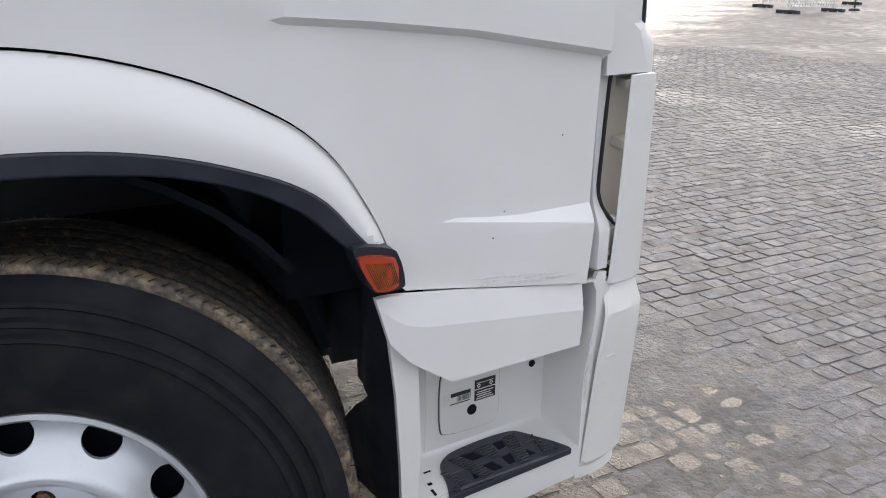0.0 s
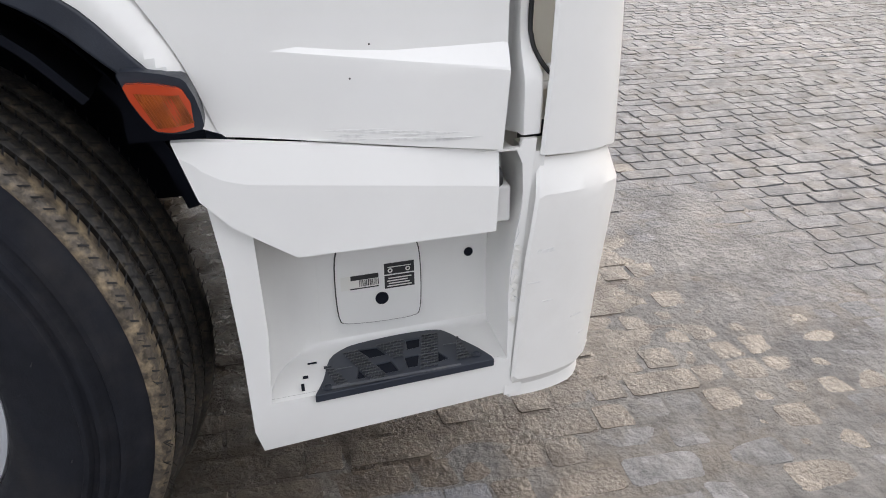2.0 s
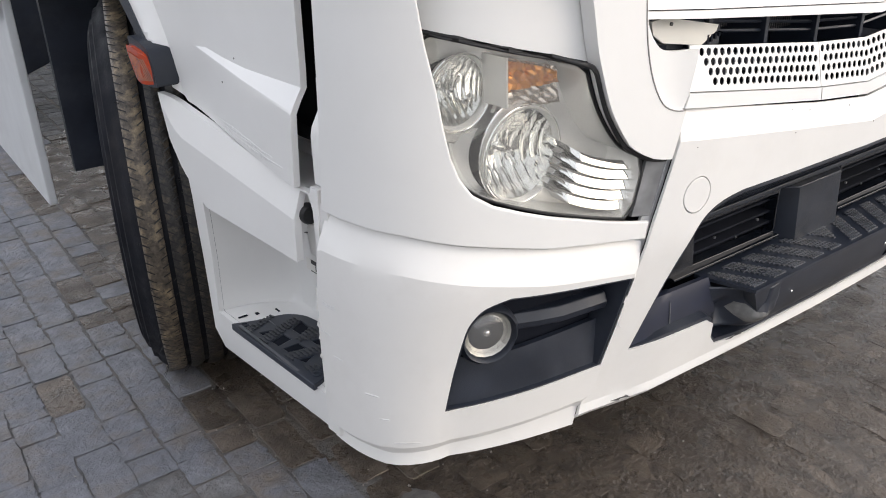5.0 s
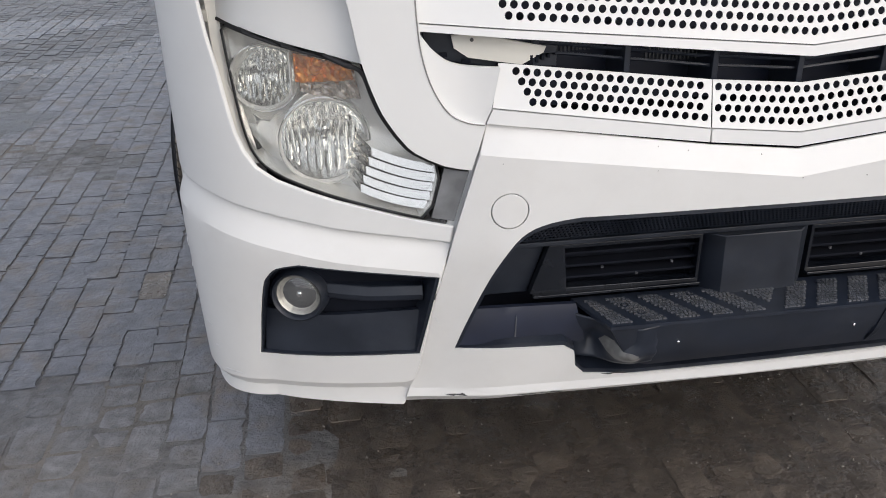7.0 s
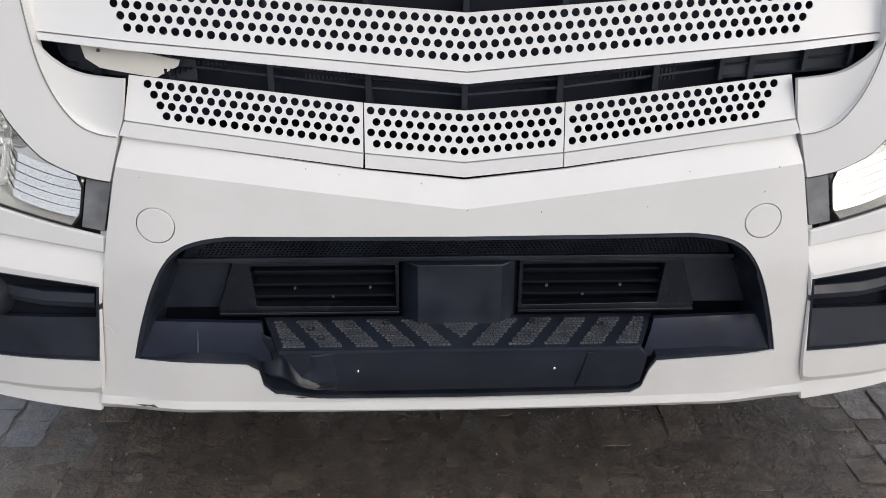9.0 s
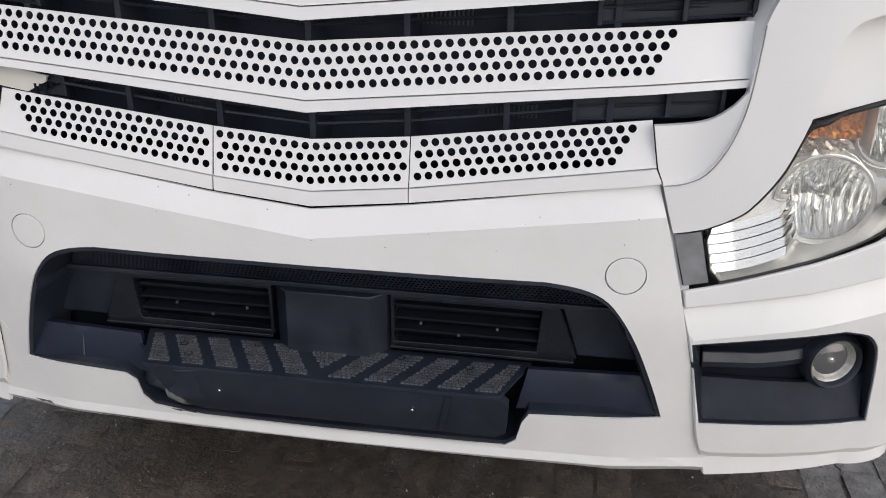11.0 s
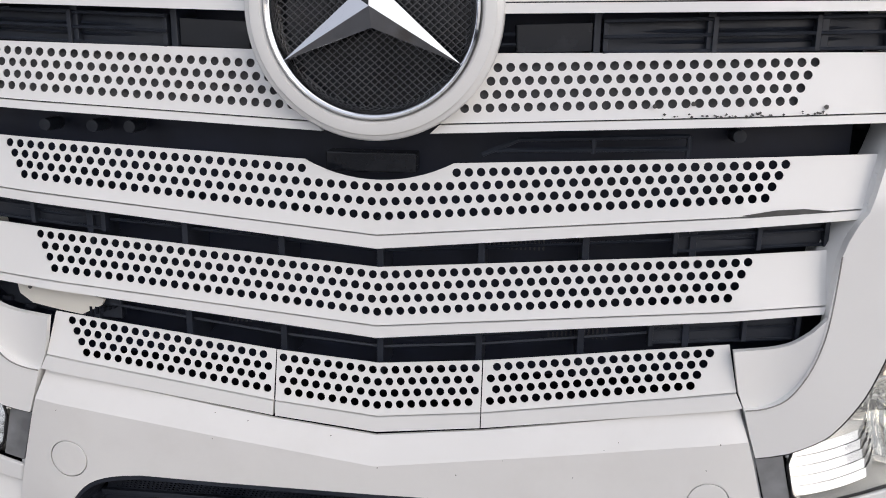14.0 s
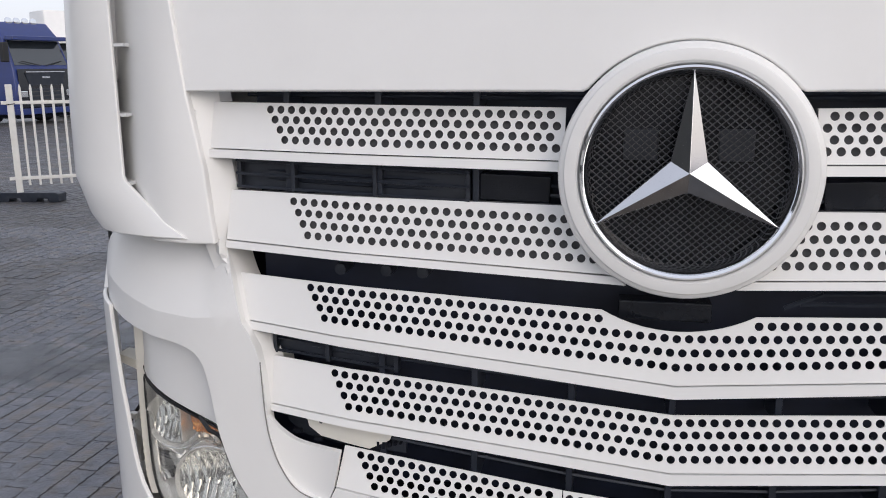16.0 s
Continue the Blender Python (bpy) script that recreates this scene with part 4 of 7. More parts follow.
def lamp_y(x, z):
    """The headlight's outer lens and the recessed panel above it."""
    return lerp(x, (0.65, 0.74, 0.857, 0.93, 1.0, 1.05, 1.08, 1.1, 1.12, 1.15), (0.012, 0.026, 0.040, 0.056, 0.078, 0.103, 0.128, 0.152, 0.186, 0.24)) + (z - 0.9) * 0.02


def brow_y(x, z):
    """The raised band beside the grille and the brow over the headlight."""
    y = lerp(x, (0.62, 0.75, 0.85, 0.92, 1.0, 1.06, 1.1, 1.14, 1.17, 1.195, 1.21), (0.006, 0.004, 0.008, 0.018, 0.040, 0.068, 0.092, 0.122, 0.152, 0.19, 0.235))
    y += max(0, z - 0.95) * 0.03
    c = lerp(x, (0.80, 0.9, 1.0, 1.1, 1.2), (1.325, 1.312, 1.316, 1.338, 1.376))
    if z > c:
        y += (z - c) * 0.34 * lerp(x, (0.80, 0.90), (0.5, 1))
    return y


def light(s):
    """A headlight with bowls, ribs and lens."""
    ob = part("headlight", sheet([(s * x, z) for x, z in rounded(HL + HL_LOW, 1)], lambda x, z: (x, lamp_y(abs(x), z) + 0.074, z), (0, 0.01, 0),
                                     [ring2d(s * 0.926, 0.916, 0.086, 32), ring2d(s * 1.024, 1.026, 0.066, 28)], step=0.04), LAMPCHROME, truck,
              "clear glass headlight with hazed chrome bowls")
    edge = dense(rounded(HL + HL_LOW, 1), 0.03)
    rim = []
    for k, dy in ((1.0, 0.004), (0.985, 0.004), (0.972, 0.040), (0.962, 0.088)):
        rim.append([(s * (0.95 + (x - 0.95) * k), lamp_y(x, z) + dy, 0.95 + (z - 0.95) * k) for x, z in edge])
    part("housing_wall", loft(rim, caps=False), LAMPCHROME, ob, smooth=50)
    seal = [(s * x, lamp_y(x, z) + 0.001, z) for x, z in edge]
    part("rubber_seal", band(seal + seal[:1], 0.0028, 6), SEAL, ob, smooth=60)

    def bowl(name, cx, cz, r, depth, lens_r, inboard, drop):
        # a faceted reflector: upright strips with small steps, a lamp in the middle, a satin bezel round it
        cy = lamp_y(cx, cz) + 0.062
        bm = bmesh.new()
        strips, sub, rows = 15, 4, 26
        vs = []
        for i in range(strips * sub + 1):
            x = r * math.sin((i / (strips * sub) - 0.5) * math.pi)
            reach = math.sqrt(max(0, r * r - x * x))
            fl = abs(math.sin(i / sub * math.pi)) * 0.0042
            vs.append([])
            for j in range(rows + 1):
                z = reach * (2 * j / rows - 1)
                q = min(1, math.hypot(x, z) / r)
                part_way = z / r + 0.10 * math.sin(i // sub * 2.1)
                stepped = 0.0035 * (part_way > 0.42) + 0.003 * (part_way < -0.38)
                vs[-1].append(bm.verts.new((s * cx + x, cy + depth * (1 - q * q) - (fl + stepped) * min(1, 5 * (1 - q)), cz + z)))
        for i in range(strips * sub):
            for j in range(rows):
                bm.faces.new((vs[i][j], vs[i + 1][j], vs[i + 1][j + 1], vs[i][j + 1]))
        bmesh.ops.remove_doubles(bm, verts=bm.verts, dist=1e-4)
        b = part(name, bm, REFLECT, ob, "fluted chrome reflector bowl", smooth=24)
        rim = []
        for rr, h, k in ((r, 0.004, 0), (r + 0.001, -0.010, 0), (r + 0.004, -0.013, 0), (r + 0.007, -0.008, 0.1), (r + 0.011, 0.004, 0.5), (r + 0.015, 0.007, 0.92), (r + 0.019, 0.010, 1)):
            rim.append([(s * (cx - inboard * k) + rr * math.cos(2 * math.pi * i / 48), cy + h, cz - drop * k + rr * math.sin(2 * math.pi * i / 48)) for i in range(48)])
        # thin mirror rings, added to draw bright highlight lines along the bezel's rims
        for k in (3, 6):
            edge_ring = [Vector(q) + Vector((0, -0.001, 0)) for q in rim[k]]
            part("bezel_highlight", band(edge_ring + edge_ring[:1], 0.0014, 5), REFLECT, b, smooth=60)
        part("bezel", loft(rim, caps=False), SATIN, b, "frosted bezel", smooth=50)
        part("bulb", lathe([(0.0, -0.03), (0.005, -0.027), (0.007, -0.015), (0.007, 0.01), (0.012, 0.012), (0.013, 0.02)], "y", (s * cx, cy + depth * 0.75, cz), 14), CHROME, b)
        part("inner_lens", sheet(ring2d(s * cx, cz, lens_r, 32), lambda x, z: (x, cy - 0.004 - 0.012 * max(0, 1 - math.hypot(x - s * cx, z - cz) ** 2 / lens_r ** 2), z), (0, 0.0015, 0), step=0.02),
             INNER_LENS, b, "ribbed glass lens").visible_shadow = False

    bowl("main_reflector", 0.932, 0.916, 0.080, 0.060, 0.079, 0.018, 0.0)
    bowl("upper_reflector", 1.036, 1.036, 0.058, 0.048, 0.057, 0.026, 0.018)
    # turn signal corner
    part("signal_plate", sheet([(s * x, z) for x, z in [(0.856, 0.998), (0.868, 1.062), (0.975, 1.090), (0.968, 1.012), (0.93, 1.000)]],
                               lambda x, z: (x, lamp_y(abs(x), z) + 0.060 + 0.006 * math.sin(x * 190) * math.sin(z * 150 + x * 50), z), (0, 0.006, 0), step=0.008), BROWNGLASS, ob, "grey mirror facets", smooth=0)

    part("amber_facets", sheet([(s * x, z) for x, z in [(0.976, 1.030), (0.976, 1.084), (0.944, 1.078), (0.900, 1.066), (0.872, 1.056), (0.868, 1.036), (0.905, 1.034)]],
                               lambda x, z: (x, lamp_y(abs(x), z) + 0.051 + 0.006 * math.sin(x * 260) * math.sin(z * 170 + x * 60), z), (0, 0.004, 0), step=0.007), AMBERMIRROR, ob, "amber mirror facets", smooth=0)
    for cx, cz, r in ((0.938, 1.054, 0.011), (0.887, 1.046, 0.008)):
        part("amber_bulb", lathe([(0, -0.006), (r * 0.6, -0.005), (r, 0.003), (r, 0.018), (0, 0.022)], "y", (s * cx, lamp_y(cx, cz) + 0.048, cz), 16), ORANGE, ob, "amber signal bulb")
    part("divider_fin", loft([[(s * x, lamp_y(x, z) + d, z) for x, d in ((0.982, 0.016), (0.985, 0.016), (0.988, 0.072), (0.980, 0.072))] for z in (1.012, 1.04, 1.07, 1.094)]), LAMPCHROME, ob)
    # stepped chrome ribs
    for i in range(5):
        z0 = 0.788 + i * 0.0185
        inner, outer = 0.742 - i * 0.0055, 0.868 - 0.006 * i
        ring = []
        for k in range(7):
            x = inner + (outer - inner) * k / 6
            zz = z0 + 0.10 * (x - inner) + 1.6 * (x - inner) ** 2
            ring.append([(s * x, lamp_y(x, zz) + d, z) for d, z in ((0.022, zz), (0.0155, zz + 0.0015), (0.0215, zz + 0.0165), (0.084, zz + 0.0165), (0.084, zz))])
        # folded outer end, turning back towards the bowl
        for grow, deep in ((0.012, 0.012), (0.024, 0.034)):
            x, zz = outer + grow, z0 + 0.10 * (outer - inner) + 1.6 * (outer - inner) ** 2 + grow * 0.9
            ring.append([(s * x, lamp_y(x, zz) + min(0.085, d + deep), z) for d, z in ((0.022, zz + 0.003), (0.0165, zz + 0.005), (0.0215, zz + 0.0150), (0.084, zz + 0.0150), (0.084, zz + 0.003))])
        part("chrome_rib", loft(ring), REFLECT, ob, "stepped chrome rib", smooth=20)
    for i in range(7):
        # fluted chrome skirt under and beside the bowls
        a0, a1 = radians(196 + i * 15), radians(196 + i * 15 + 13)
        ring = [[(s * (0.932 - q * math.cos(a)), lamp_y(0.932 - q * math.cos(a), 0.9) + d, 0.916 + q * math.sin(a)) for q, d in ((0.100, 0.066), (0.116, 0.052 + 0.010 * (i % 2)), (0.128, 0.058), (0.104, 0.080))] for a in (a0, (a0 + a1) / 2, a1)]
        if min(p[2] for r in ring for p in r) > lerp(abs(ring[1][1][0]), [p[0] for p in HL_LOW[:7]], [p[1] for p in HL_LOW[:7]]) + 0.002:
            part("chrome_flute", loft(ring), REFLECT, ob, smooth=20)
    part("side_blade", loft([[(s * x, lamp_y(x, z) + dy, z) for x, z, dy in ((1.03, 0.90, .084), (1.06, 0.90, .02), (1.075, 0.93, .02), (1.045, 0.94, .084))],
                             [(s * x, lamp_y(x, z) + dy, z) for x, z, dy in ((1.085, 1.08, .084), (1.105, 1.08, .02), (1.11, 1.11, .02), (1.09, 1.12, .084))]]), REFLECT, ob, smooth=0)
    part("outer_lens", sheet([(s * x, z) for x, z in rounded(HL + HL_LOW, 1)], lambda x, z: (x, lamp_y(abs(x), z), z), (0, 0.002, 0), step=0.04), LENS, ob, "clear outer lens").visible_shadow = False
    block = [(0.711, 0.880), (0.661, 0.872), (0.692, 0.766), (0.738, 0.774)]
    marker = part("marker_block", prism(mirror(block, s), lambda x, z: (x, lamp_y(abs(x), z) + 0.008, z), (0, 0.03, 0)), SEAL, truck, "smoked grey marker block", bevel=0.002)
    part("smoked_lens", prism(mirror([(0.7105, 0.8792), (0.663, 0.8708), (0.6932, 0.7680), (0.7370, 0.7752)], s), lambda x, z: (x, lamp_y(abs(x), z) + 0.002, z), (0, 0.008, 0)), SMOKE, marker, bevel=0.002)


def front_corner(s):
    # raised band and brow
    loop = [(0.838, 1.468), (0.820, 1.398), (0.796, 1.309)] + smooth_line([(0.784, 1.292), (0.762, 1.236), (0.752, 1.135), (0.745, 1.085), (0.728, 1.030), (0.700, 0.988), (0.668, 0.968), (0.634, 0.962)], 3)
    loop += [(0.648, 0.915)] + smooth_line([(0.661, 0.876), (0.713, 0.888), (0.767, 0.917), (0.787, 0.937), (0.806, 0.963), (0.825, 0.995), (0.839, 1.03), (0.853, 1.073), (0.862, 1.11), (0.872, 1.17),
            (0.884, 1.215), (0.905, 1.243), (0.945, 1.256), (1.0, 1.261), (1.06, 1.269), (1.12, 1.283), (1.165, 1.299), (1.200, 1.312)], 2)
    loop += [(1.208, 1.35), (1.205, 1.395), (1.185, 1.420), (1.155, 1.445), (1.140, 1.470), (0.95, 1.474)]
    brow = part("corner_panel", sheet([(s * x, z) for x, z in loop], lambda x, z: (x, brow_y(abs(x), z), z), (0, 0.03, 0), step=0.025,
                lines=[[(s * x, lerp(x, (0.80, 0.9, 1.0, 1.1, 1.2), (1.325, 1.312, 1.316, 1.338, 1.376))) for x in [0.815 + 0.0175 * i for i in range(23)]]]), WHITE, truck, "white corner panel with brow over the headlight", smooth=15, bevel=0.006)
    gasket = [(s * (x + 0.003), brow_y(x, z) + 0.011, z - 0.002) for x, z in smooth_line([(0.664, 0.876), (0.713, 0.888), (0.767, 0.917), (0.787, 0.937), (0.806, 0.963), (0.825, 0.995), (0.838, 1.027), (0.846, 1.052), (0.8525, 1.067), (0.862, 1.076), (0.882, 1.0825)], 3)]
    gasket += [(s * x, lamp_y(x, z) + 0.001, z) for x, z in ((0.92, 1.0925), (0.992, 1.1105), (1.06, 1.1305), (1.119, 1.1465))]
    part("lamp_gasket", band(gasket, 0.0045, 6), SEAL, brow, smooth=60)
    part("brow_end", sheet([(0.185, 1.312), (0.31, 1.31), (0.31, 1.446), (0.28, 1.444), (0.22, 1.40)], lambda y, z: (s * (1.208 + 0.02 * min(1, (y - 0.18) * 4)), y + 0.02, z), (-s * 0.02, 0, 0), step=0.05), WHITE, brow, bevel=0.004)
    # cheek beside the lowest slot
    loop = smooth_line([(0.756, 1.136), (0.747, 1.080), (0.730, 1.030), (0.702, 0.986), (0.668, 0.968), (0.635, 0.962)], 3) + [(0.6228, 0.99), (0.6168, 1.02)] + smooth_line([(0.6082, 1.066), (0.640, 1.067), (0.676, 1.071), (0.706, 1.082), (0.732, 1.104)], 3)
    part("grille_cheek", sheet([(s * x, z) for x, z in loop], lambda x, z: (x, brow_y(abs(x), z) + 0.001 + 0.012 * math.sin(max(0, min(1, (abs(x) - 0.61) / 0.14)) * math.pi), z), (0, 0.012, 0), step=0.02), WHITE, truck,
         "white curved cheek beside the grille", bevel=0.003)
    rim_line = smooth_line([(0.762, 1.236), (0.756, 1.136), (0.747, 1.080), (0.730, 1.030), (0.702, 0.987), (0.668, 0.968), (0.636, 0.962)], 3)
    part("cheek_joint", band([(s * x, brow_y(x, z) - 0.0004, z) for x, z in rim_line], 0.0013, 5), JOINT, brow, smooth=60)
    # recessed panel over the lamp
    loop = [(0.850, 1.076), (0.92, 1.096), (0.992, 1.114), (1.06, 1.134), (1.118, 1.150), (1.128, 1.20), (1.132, 1.31), (1.05, 1.31), (0.94, 1.29), (0.87, 1.24), (0.852, 1.15)]
    part("lamp_brow_panel", sheet([(s * x, z) for x, z in loop], lambda x, z: (x, lamp_y(abs(x), z) + 0.002 + (z - 1.1) * 0.03, z), (0, 0.01, 0), step=0.03), WHITE, truck, bevel=0.003)
    wall = []
    for z, xw in ((0.88, 1.058), (0.91, 1.078), (0.94, 1.086), (1.0, 1.095), (1.1, 1.106), (1.2, 1.112), (1.32, 1.118)):
        y0 = lamp_y(xw, z) + 0.006
        wall.append([(s * x, y, z) for x, y in ((xw - 0.003, y0 - 0.001), (xw + 0.018, y0 - 0.004), (max(1.126, xw + 0.022), y0 + 0.08), (1.142, 0.42), (1.120, 0.42), (xw - 0.008, y0 + 0.08))])
    part("lamp_side_wall", loft(wall), CREAM, truck, smooth=50)
    light(s)
    # surround and outer blade: one panel that runs under the lamp and up its outer side
    inner = [(0.697, 0.758), (0.741, 0.767), (0.80, 0.782), (0.86, 0.800), (0.92, 0.817), (0.975, 0.836), (1.03, 0.858), (1.065, 0.882), (1.085, 0.913), (1.098, 0.95), (1.108, 1.0), (1.117, 1.06), (1.130, 1.13), (1.141, 1.22), (1.150, 1.298)]
    loop = [(u_of_x(x), z) for x, z in inner] + [(u_of_x(1.20), 1.308), (u_of_x(1.222), 1.31), (u_of_y(0.260), 1.31), (u_of_y(0.272), 1.0), (u_of_y(0.286), 0.836)]
    loop += [(u_of_x(x), seam_z(x) + 0.003) for x in (1.225, 1.165, 1.077, 1.0, 0.917, 0.80, 0.703)]

    def tuck(u, x, z):
        return 0.002
    blade = part("corner_blade", sheet(loop, corner(s, tuck), (s * -0.006, 0.008, 0), step=0.025), WHITE, truck, "white headlight surround with air blade", bevel=0.003)
    for z in (1.285, 1.150):
        part("strut", loft([[(s * 1.125, y, z + h) for y, h in ((0.17, -0.011), (0.23, -0.013), (0.23, 0.009), (0.17, 0.011))],
                            [(s * 1.190, y, z + h) for y, h in ((0.205, -0.009), (0.25, -0.011), (0.25, 0.009), (0.205, 0.010))]]), CREAM, blade, bevel=0.001)
    # bumper corner
    loop = [(u_of_x(x), seam_z(x) - 0.002) for x in (0.701, 0.80, 0.917, 1.0, 1.077, 1.165, 1.215)] + [(u_of_y(0.288), 0.830), (u_of_y(0.313), 0.64), (u_of_y(0.330), 0.40), (u_of_y(0.334), 0.322)]
    loop += [(u_of_x(1.16), 0.318), (u_of_x(1.08), 0.316), (u_of_x(0.944), 0.309), (u_of_x(0.806), 0.299), (u_of_x(0.769), 0.419), (u_of_x(0.734), 0.600)]
    fog = [(1.114, 0.446)] + smooth_line([(1.097, 0.539), (1.079, 0.622), (1.066, 0.650), (1.044, 0.671), (0.999, 0.682)], 3) + [ (0.723, 0.648), (0.746, 0.545), (0.768, 0.450)]
    fog_u = [(u_of_x(x), z) for x, z in fog]

    def shell(u, x, z):
        t = seam_z(x) - z
        lip = max(0, 0.372 - z)
        return 0.14 * max(0, 0.7 - z) * lerp(x, (1.1, 1.2), (1, 0.25)) - 0.008 + 0.024 * max(0, 1 - t / 0.066) + lip * 0.7 - 0.9 * max(0, 0.345 - z)
    bc = part("bumper_corner", sheet(loop, corner(s, shell), (s * -0.004, 0.006, 0), [dense(fog_u, 0.03)], 0.025,
              lines=[[(u_of_x(x), seam_z(x) - 0.066) for x in [0.725 + 0.02 * i for i in range(24)]] + [(u_of_y(y), seam_z(lerp(y, PL_Y, PL_X)) - 0.066) for y in (0.20, 0.22, 0.24, 0.26, 0.285)], [(u_of_x(x), 0.372) for x in [0.80 + 0.02 * i for i in range(20)]] + [(u_of_y(y), 0.372) for y in (0.19, 0.22, 0.25, 0.28, 0.31, 0.322)],
                     [(u_of_x(x), 0.345) for x in [0.81 + 0.02 * i for i in range(19)]] + [(u_of_y(y), 0.345) for y in (0.18, 0.21, 0.24, 0.27, 0.30, 0.324)]]), BUMPER, truck, "white bumper corner with scrapes", smooth=14, bevel=0.002)
    # fog lamp pocket
    put = corner(s, shell)
    edge = dense(fog_u, 0.03)
    cu, cz = sum(p[0] for p in edge) / len(edge), 0.56
    rings = []
    for k, d in ((1.0, 0.003), (0.965, 0.002), (0.95, 0.012), (0.90, 0.055)):
        rings.append([Vector(put(cu + (u - cu) * k, cz + (z - cz) * k)) + Vector((0, d, 0)) for u, z in edge])
    pocket = part("fog_lamp_pocket", loft(rings, caps=False), BLACK, truck, "black pocket with a round fog lamp", smooth=50)
    part("pocket_back", sheet([(cu + (u - cu) * 0.92, cz + (z - cz) * 0.92) for u, z in edge], lambda u, z: Vector(put(u, z)) + Vector((0, 0.056, 0)), (0, 0.01, 0), step=0.05), DARK, pocket)
    c = Vector((s * 1.006, 0.118, 0.586))
    out = Vector((s * 0.30, -1, 0.02)).normalized()
    turn = out.to_track_quat("-Y", "Z").to_matrix().to_4x4()

    def aimed(profile, n=36):
        bm = lathe(profile, "y", (0, 0, 0), n)
        bm.transform(Matrix.Translation(c) @ turn)
        return bm
    part("fog_bezel", aimed([(0.047, 0.0), (0.0485, -0.018), (0.053, -0.022), (0.060, -0.012), (0.064, 0.03), (0.047, 0.03)]), BLACK, pocket, smooth=50)
    part("fog_reflector", aimed([(0, 0.010), (0.012, 0.008), (0.014, 0.010), (0.026, 0.004), (0.028, 0.006), (0.040, -0.003), (0.047, -0.010), (0.048, 0.02), (0, 0.034)], 18), FROST, pocket, "pale fluted reflector", smooth=0)
    part("fog_shield", aimed([(0, -0.008), (0.005, -0.007), (0.0075, -0.003), (0.0075, 0.012), (0, 0.014)], 14), CHROME, pocket, smooth=50)
    part("fog_glass", aimed([(0, -0.020), (0.022, -0.018), (0.039, -0.013), (0.047, -0.006), (0.047, -0.004), (0, -0.017)]), LENS, pocket, "dusty round fog lamp glass", smooth=60).visible_shadow = False
    part("fog_bar", loft([[(s * x, bumper_y(min(x, 0.86), 0.6) + 0.03 + 0.6 * max(0, x - 0.86) ** 1.2 + dy, z) for dy, z in ((0.004, 0.572), (-0.010, 0.578), (-0.013, 0.592), (-0.004, 0.610), (0.03, 0.613), (0.03, 0.570))] for x in (0.752, 0.80, 0.86, 0.91, 0.952)]), BLACK, pocket,
         bevel=0.003)
    loop = [(u_of_x(1.100), 0.452), (u_of_x(1.085), 0.548), (u_of_x(0.96), 0.536), (u_of_x(0.758), 0.546), (u_of_x(0.772), 0.455)]
    part("pocket_lower", sheet(loop, lambda u, z: Vector(put(u, z)) + Vector((0, 0.010 + (z - 0.45) * 0.30, 0)), (0, 0.012, 0), step=0.03), BLACK, pocket, bevel=0.003)
    # scrapes on the corner
    if s < 0:
        for y, z, w, h in ((0.27, 0.90, 0.05, 0.018), (0.28, 0.655, 0.035, 0.010), (0.30, 0.59, 0.03, 0.003), (0.27, 0.545, 0.024, 0.002), (0.20, 0.49, 0.03, 0.004), (0.18, 0.44, 0.02, 0.003), (0.15, 0.385, 0.05, 0.004)):
            u = u_of_y(y)
            loop = [(u - w / 2 + random.uniform(-.1, .1) * w, z - h / 2), (u, z - h * random.uniform(.3, .6)), (u + w / 2, z - h * .3), (u + w * .4, z + h * .4), (u, z + h * random.uniform(.2, .5)), (u - w * .45, z + h * .3)]
            part("scrape", sheet(loop, lambda q, k: Vector(put(q, k)) + Vector((-0.0015, -0.0008, 0)), (0.001, 0.0005, 0), step=0.03), SCUFF, bc)
    # pillar panel above, and the upper air deflector
    loop = [(0.842, 1.460), (0.858, 1.60), (0.885, 1.735), (0.910, 1.90), (0.935, 2.06), (1.20, 2.06), (1.20, 1.47)]
    part("pillar_panel", sheet([(s * x, z) for x, z in loop], lambda x, z: (x, lerp(abs(x), (0.84, 0.90, 0.96, 1.02, 1.08, 1.14, 1.20), (0.020, 0.008, 0.016, 0.05, 0.11, 0.20, 0.30)) + (z - 1.46) * 0.07, z), (0, 0.02, 0), step=0.03), WHITE, truck,
         "white pillar panel", bevel=0.004)

    def ring(z, xi, yi, xo, yo, t):
        out = [(xi + (xo - xi) * math.sin(radians(a)), yi + (yo - yi) * (1 - math.cos(radians(a)))) for a in range(0, 91, 10)]
        inner = [(x - t * 0.6, y + t) for x, y in out[::-1]]
        a = out + [(xo + 0.012, yo + 0.25), (xo - t, yo + 0.25)] + inner[:-1] + [(xi + 0.002, yi + t)]
        return [(s * x, y, z) for x, y in a]
    rings = [ring(1.472, 0.888, 0.002, 1.130, 0.125, 0.010), ring(1.500, 0.938, 0.014, 1.160, 0.138, 0.011), ring(1.572, 1.025, 0.035, 1.194, 0.155, 0.012), ring(1.582, 1.030, 0.037, 1.196, 0.157, 0.012), ring(1.70, 1.035, 0.045, 1.198, 0.160, 0.012),
             ring(1.92, 1.045, 0.060, 1.192, 0.165, 0.012), ring(2.06, 1.050, 0.07, 1.190, 0.175, 0.012)]
    defl = part("upper_deflector", loft(rings), WHITE, truck, "white upper corner air deflector", smooth=13, bevel=0.003)
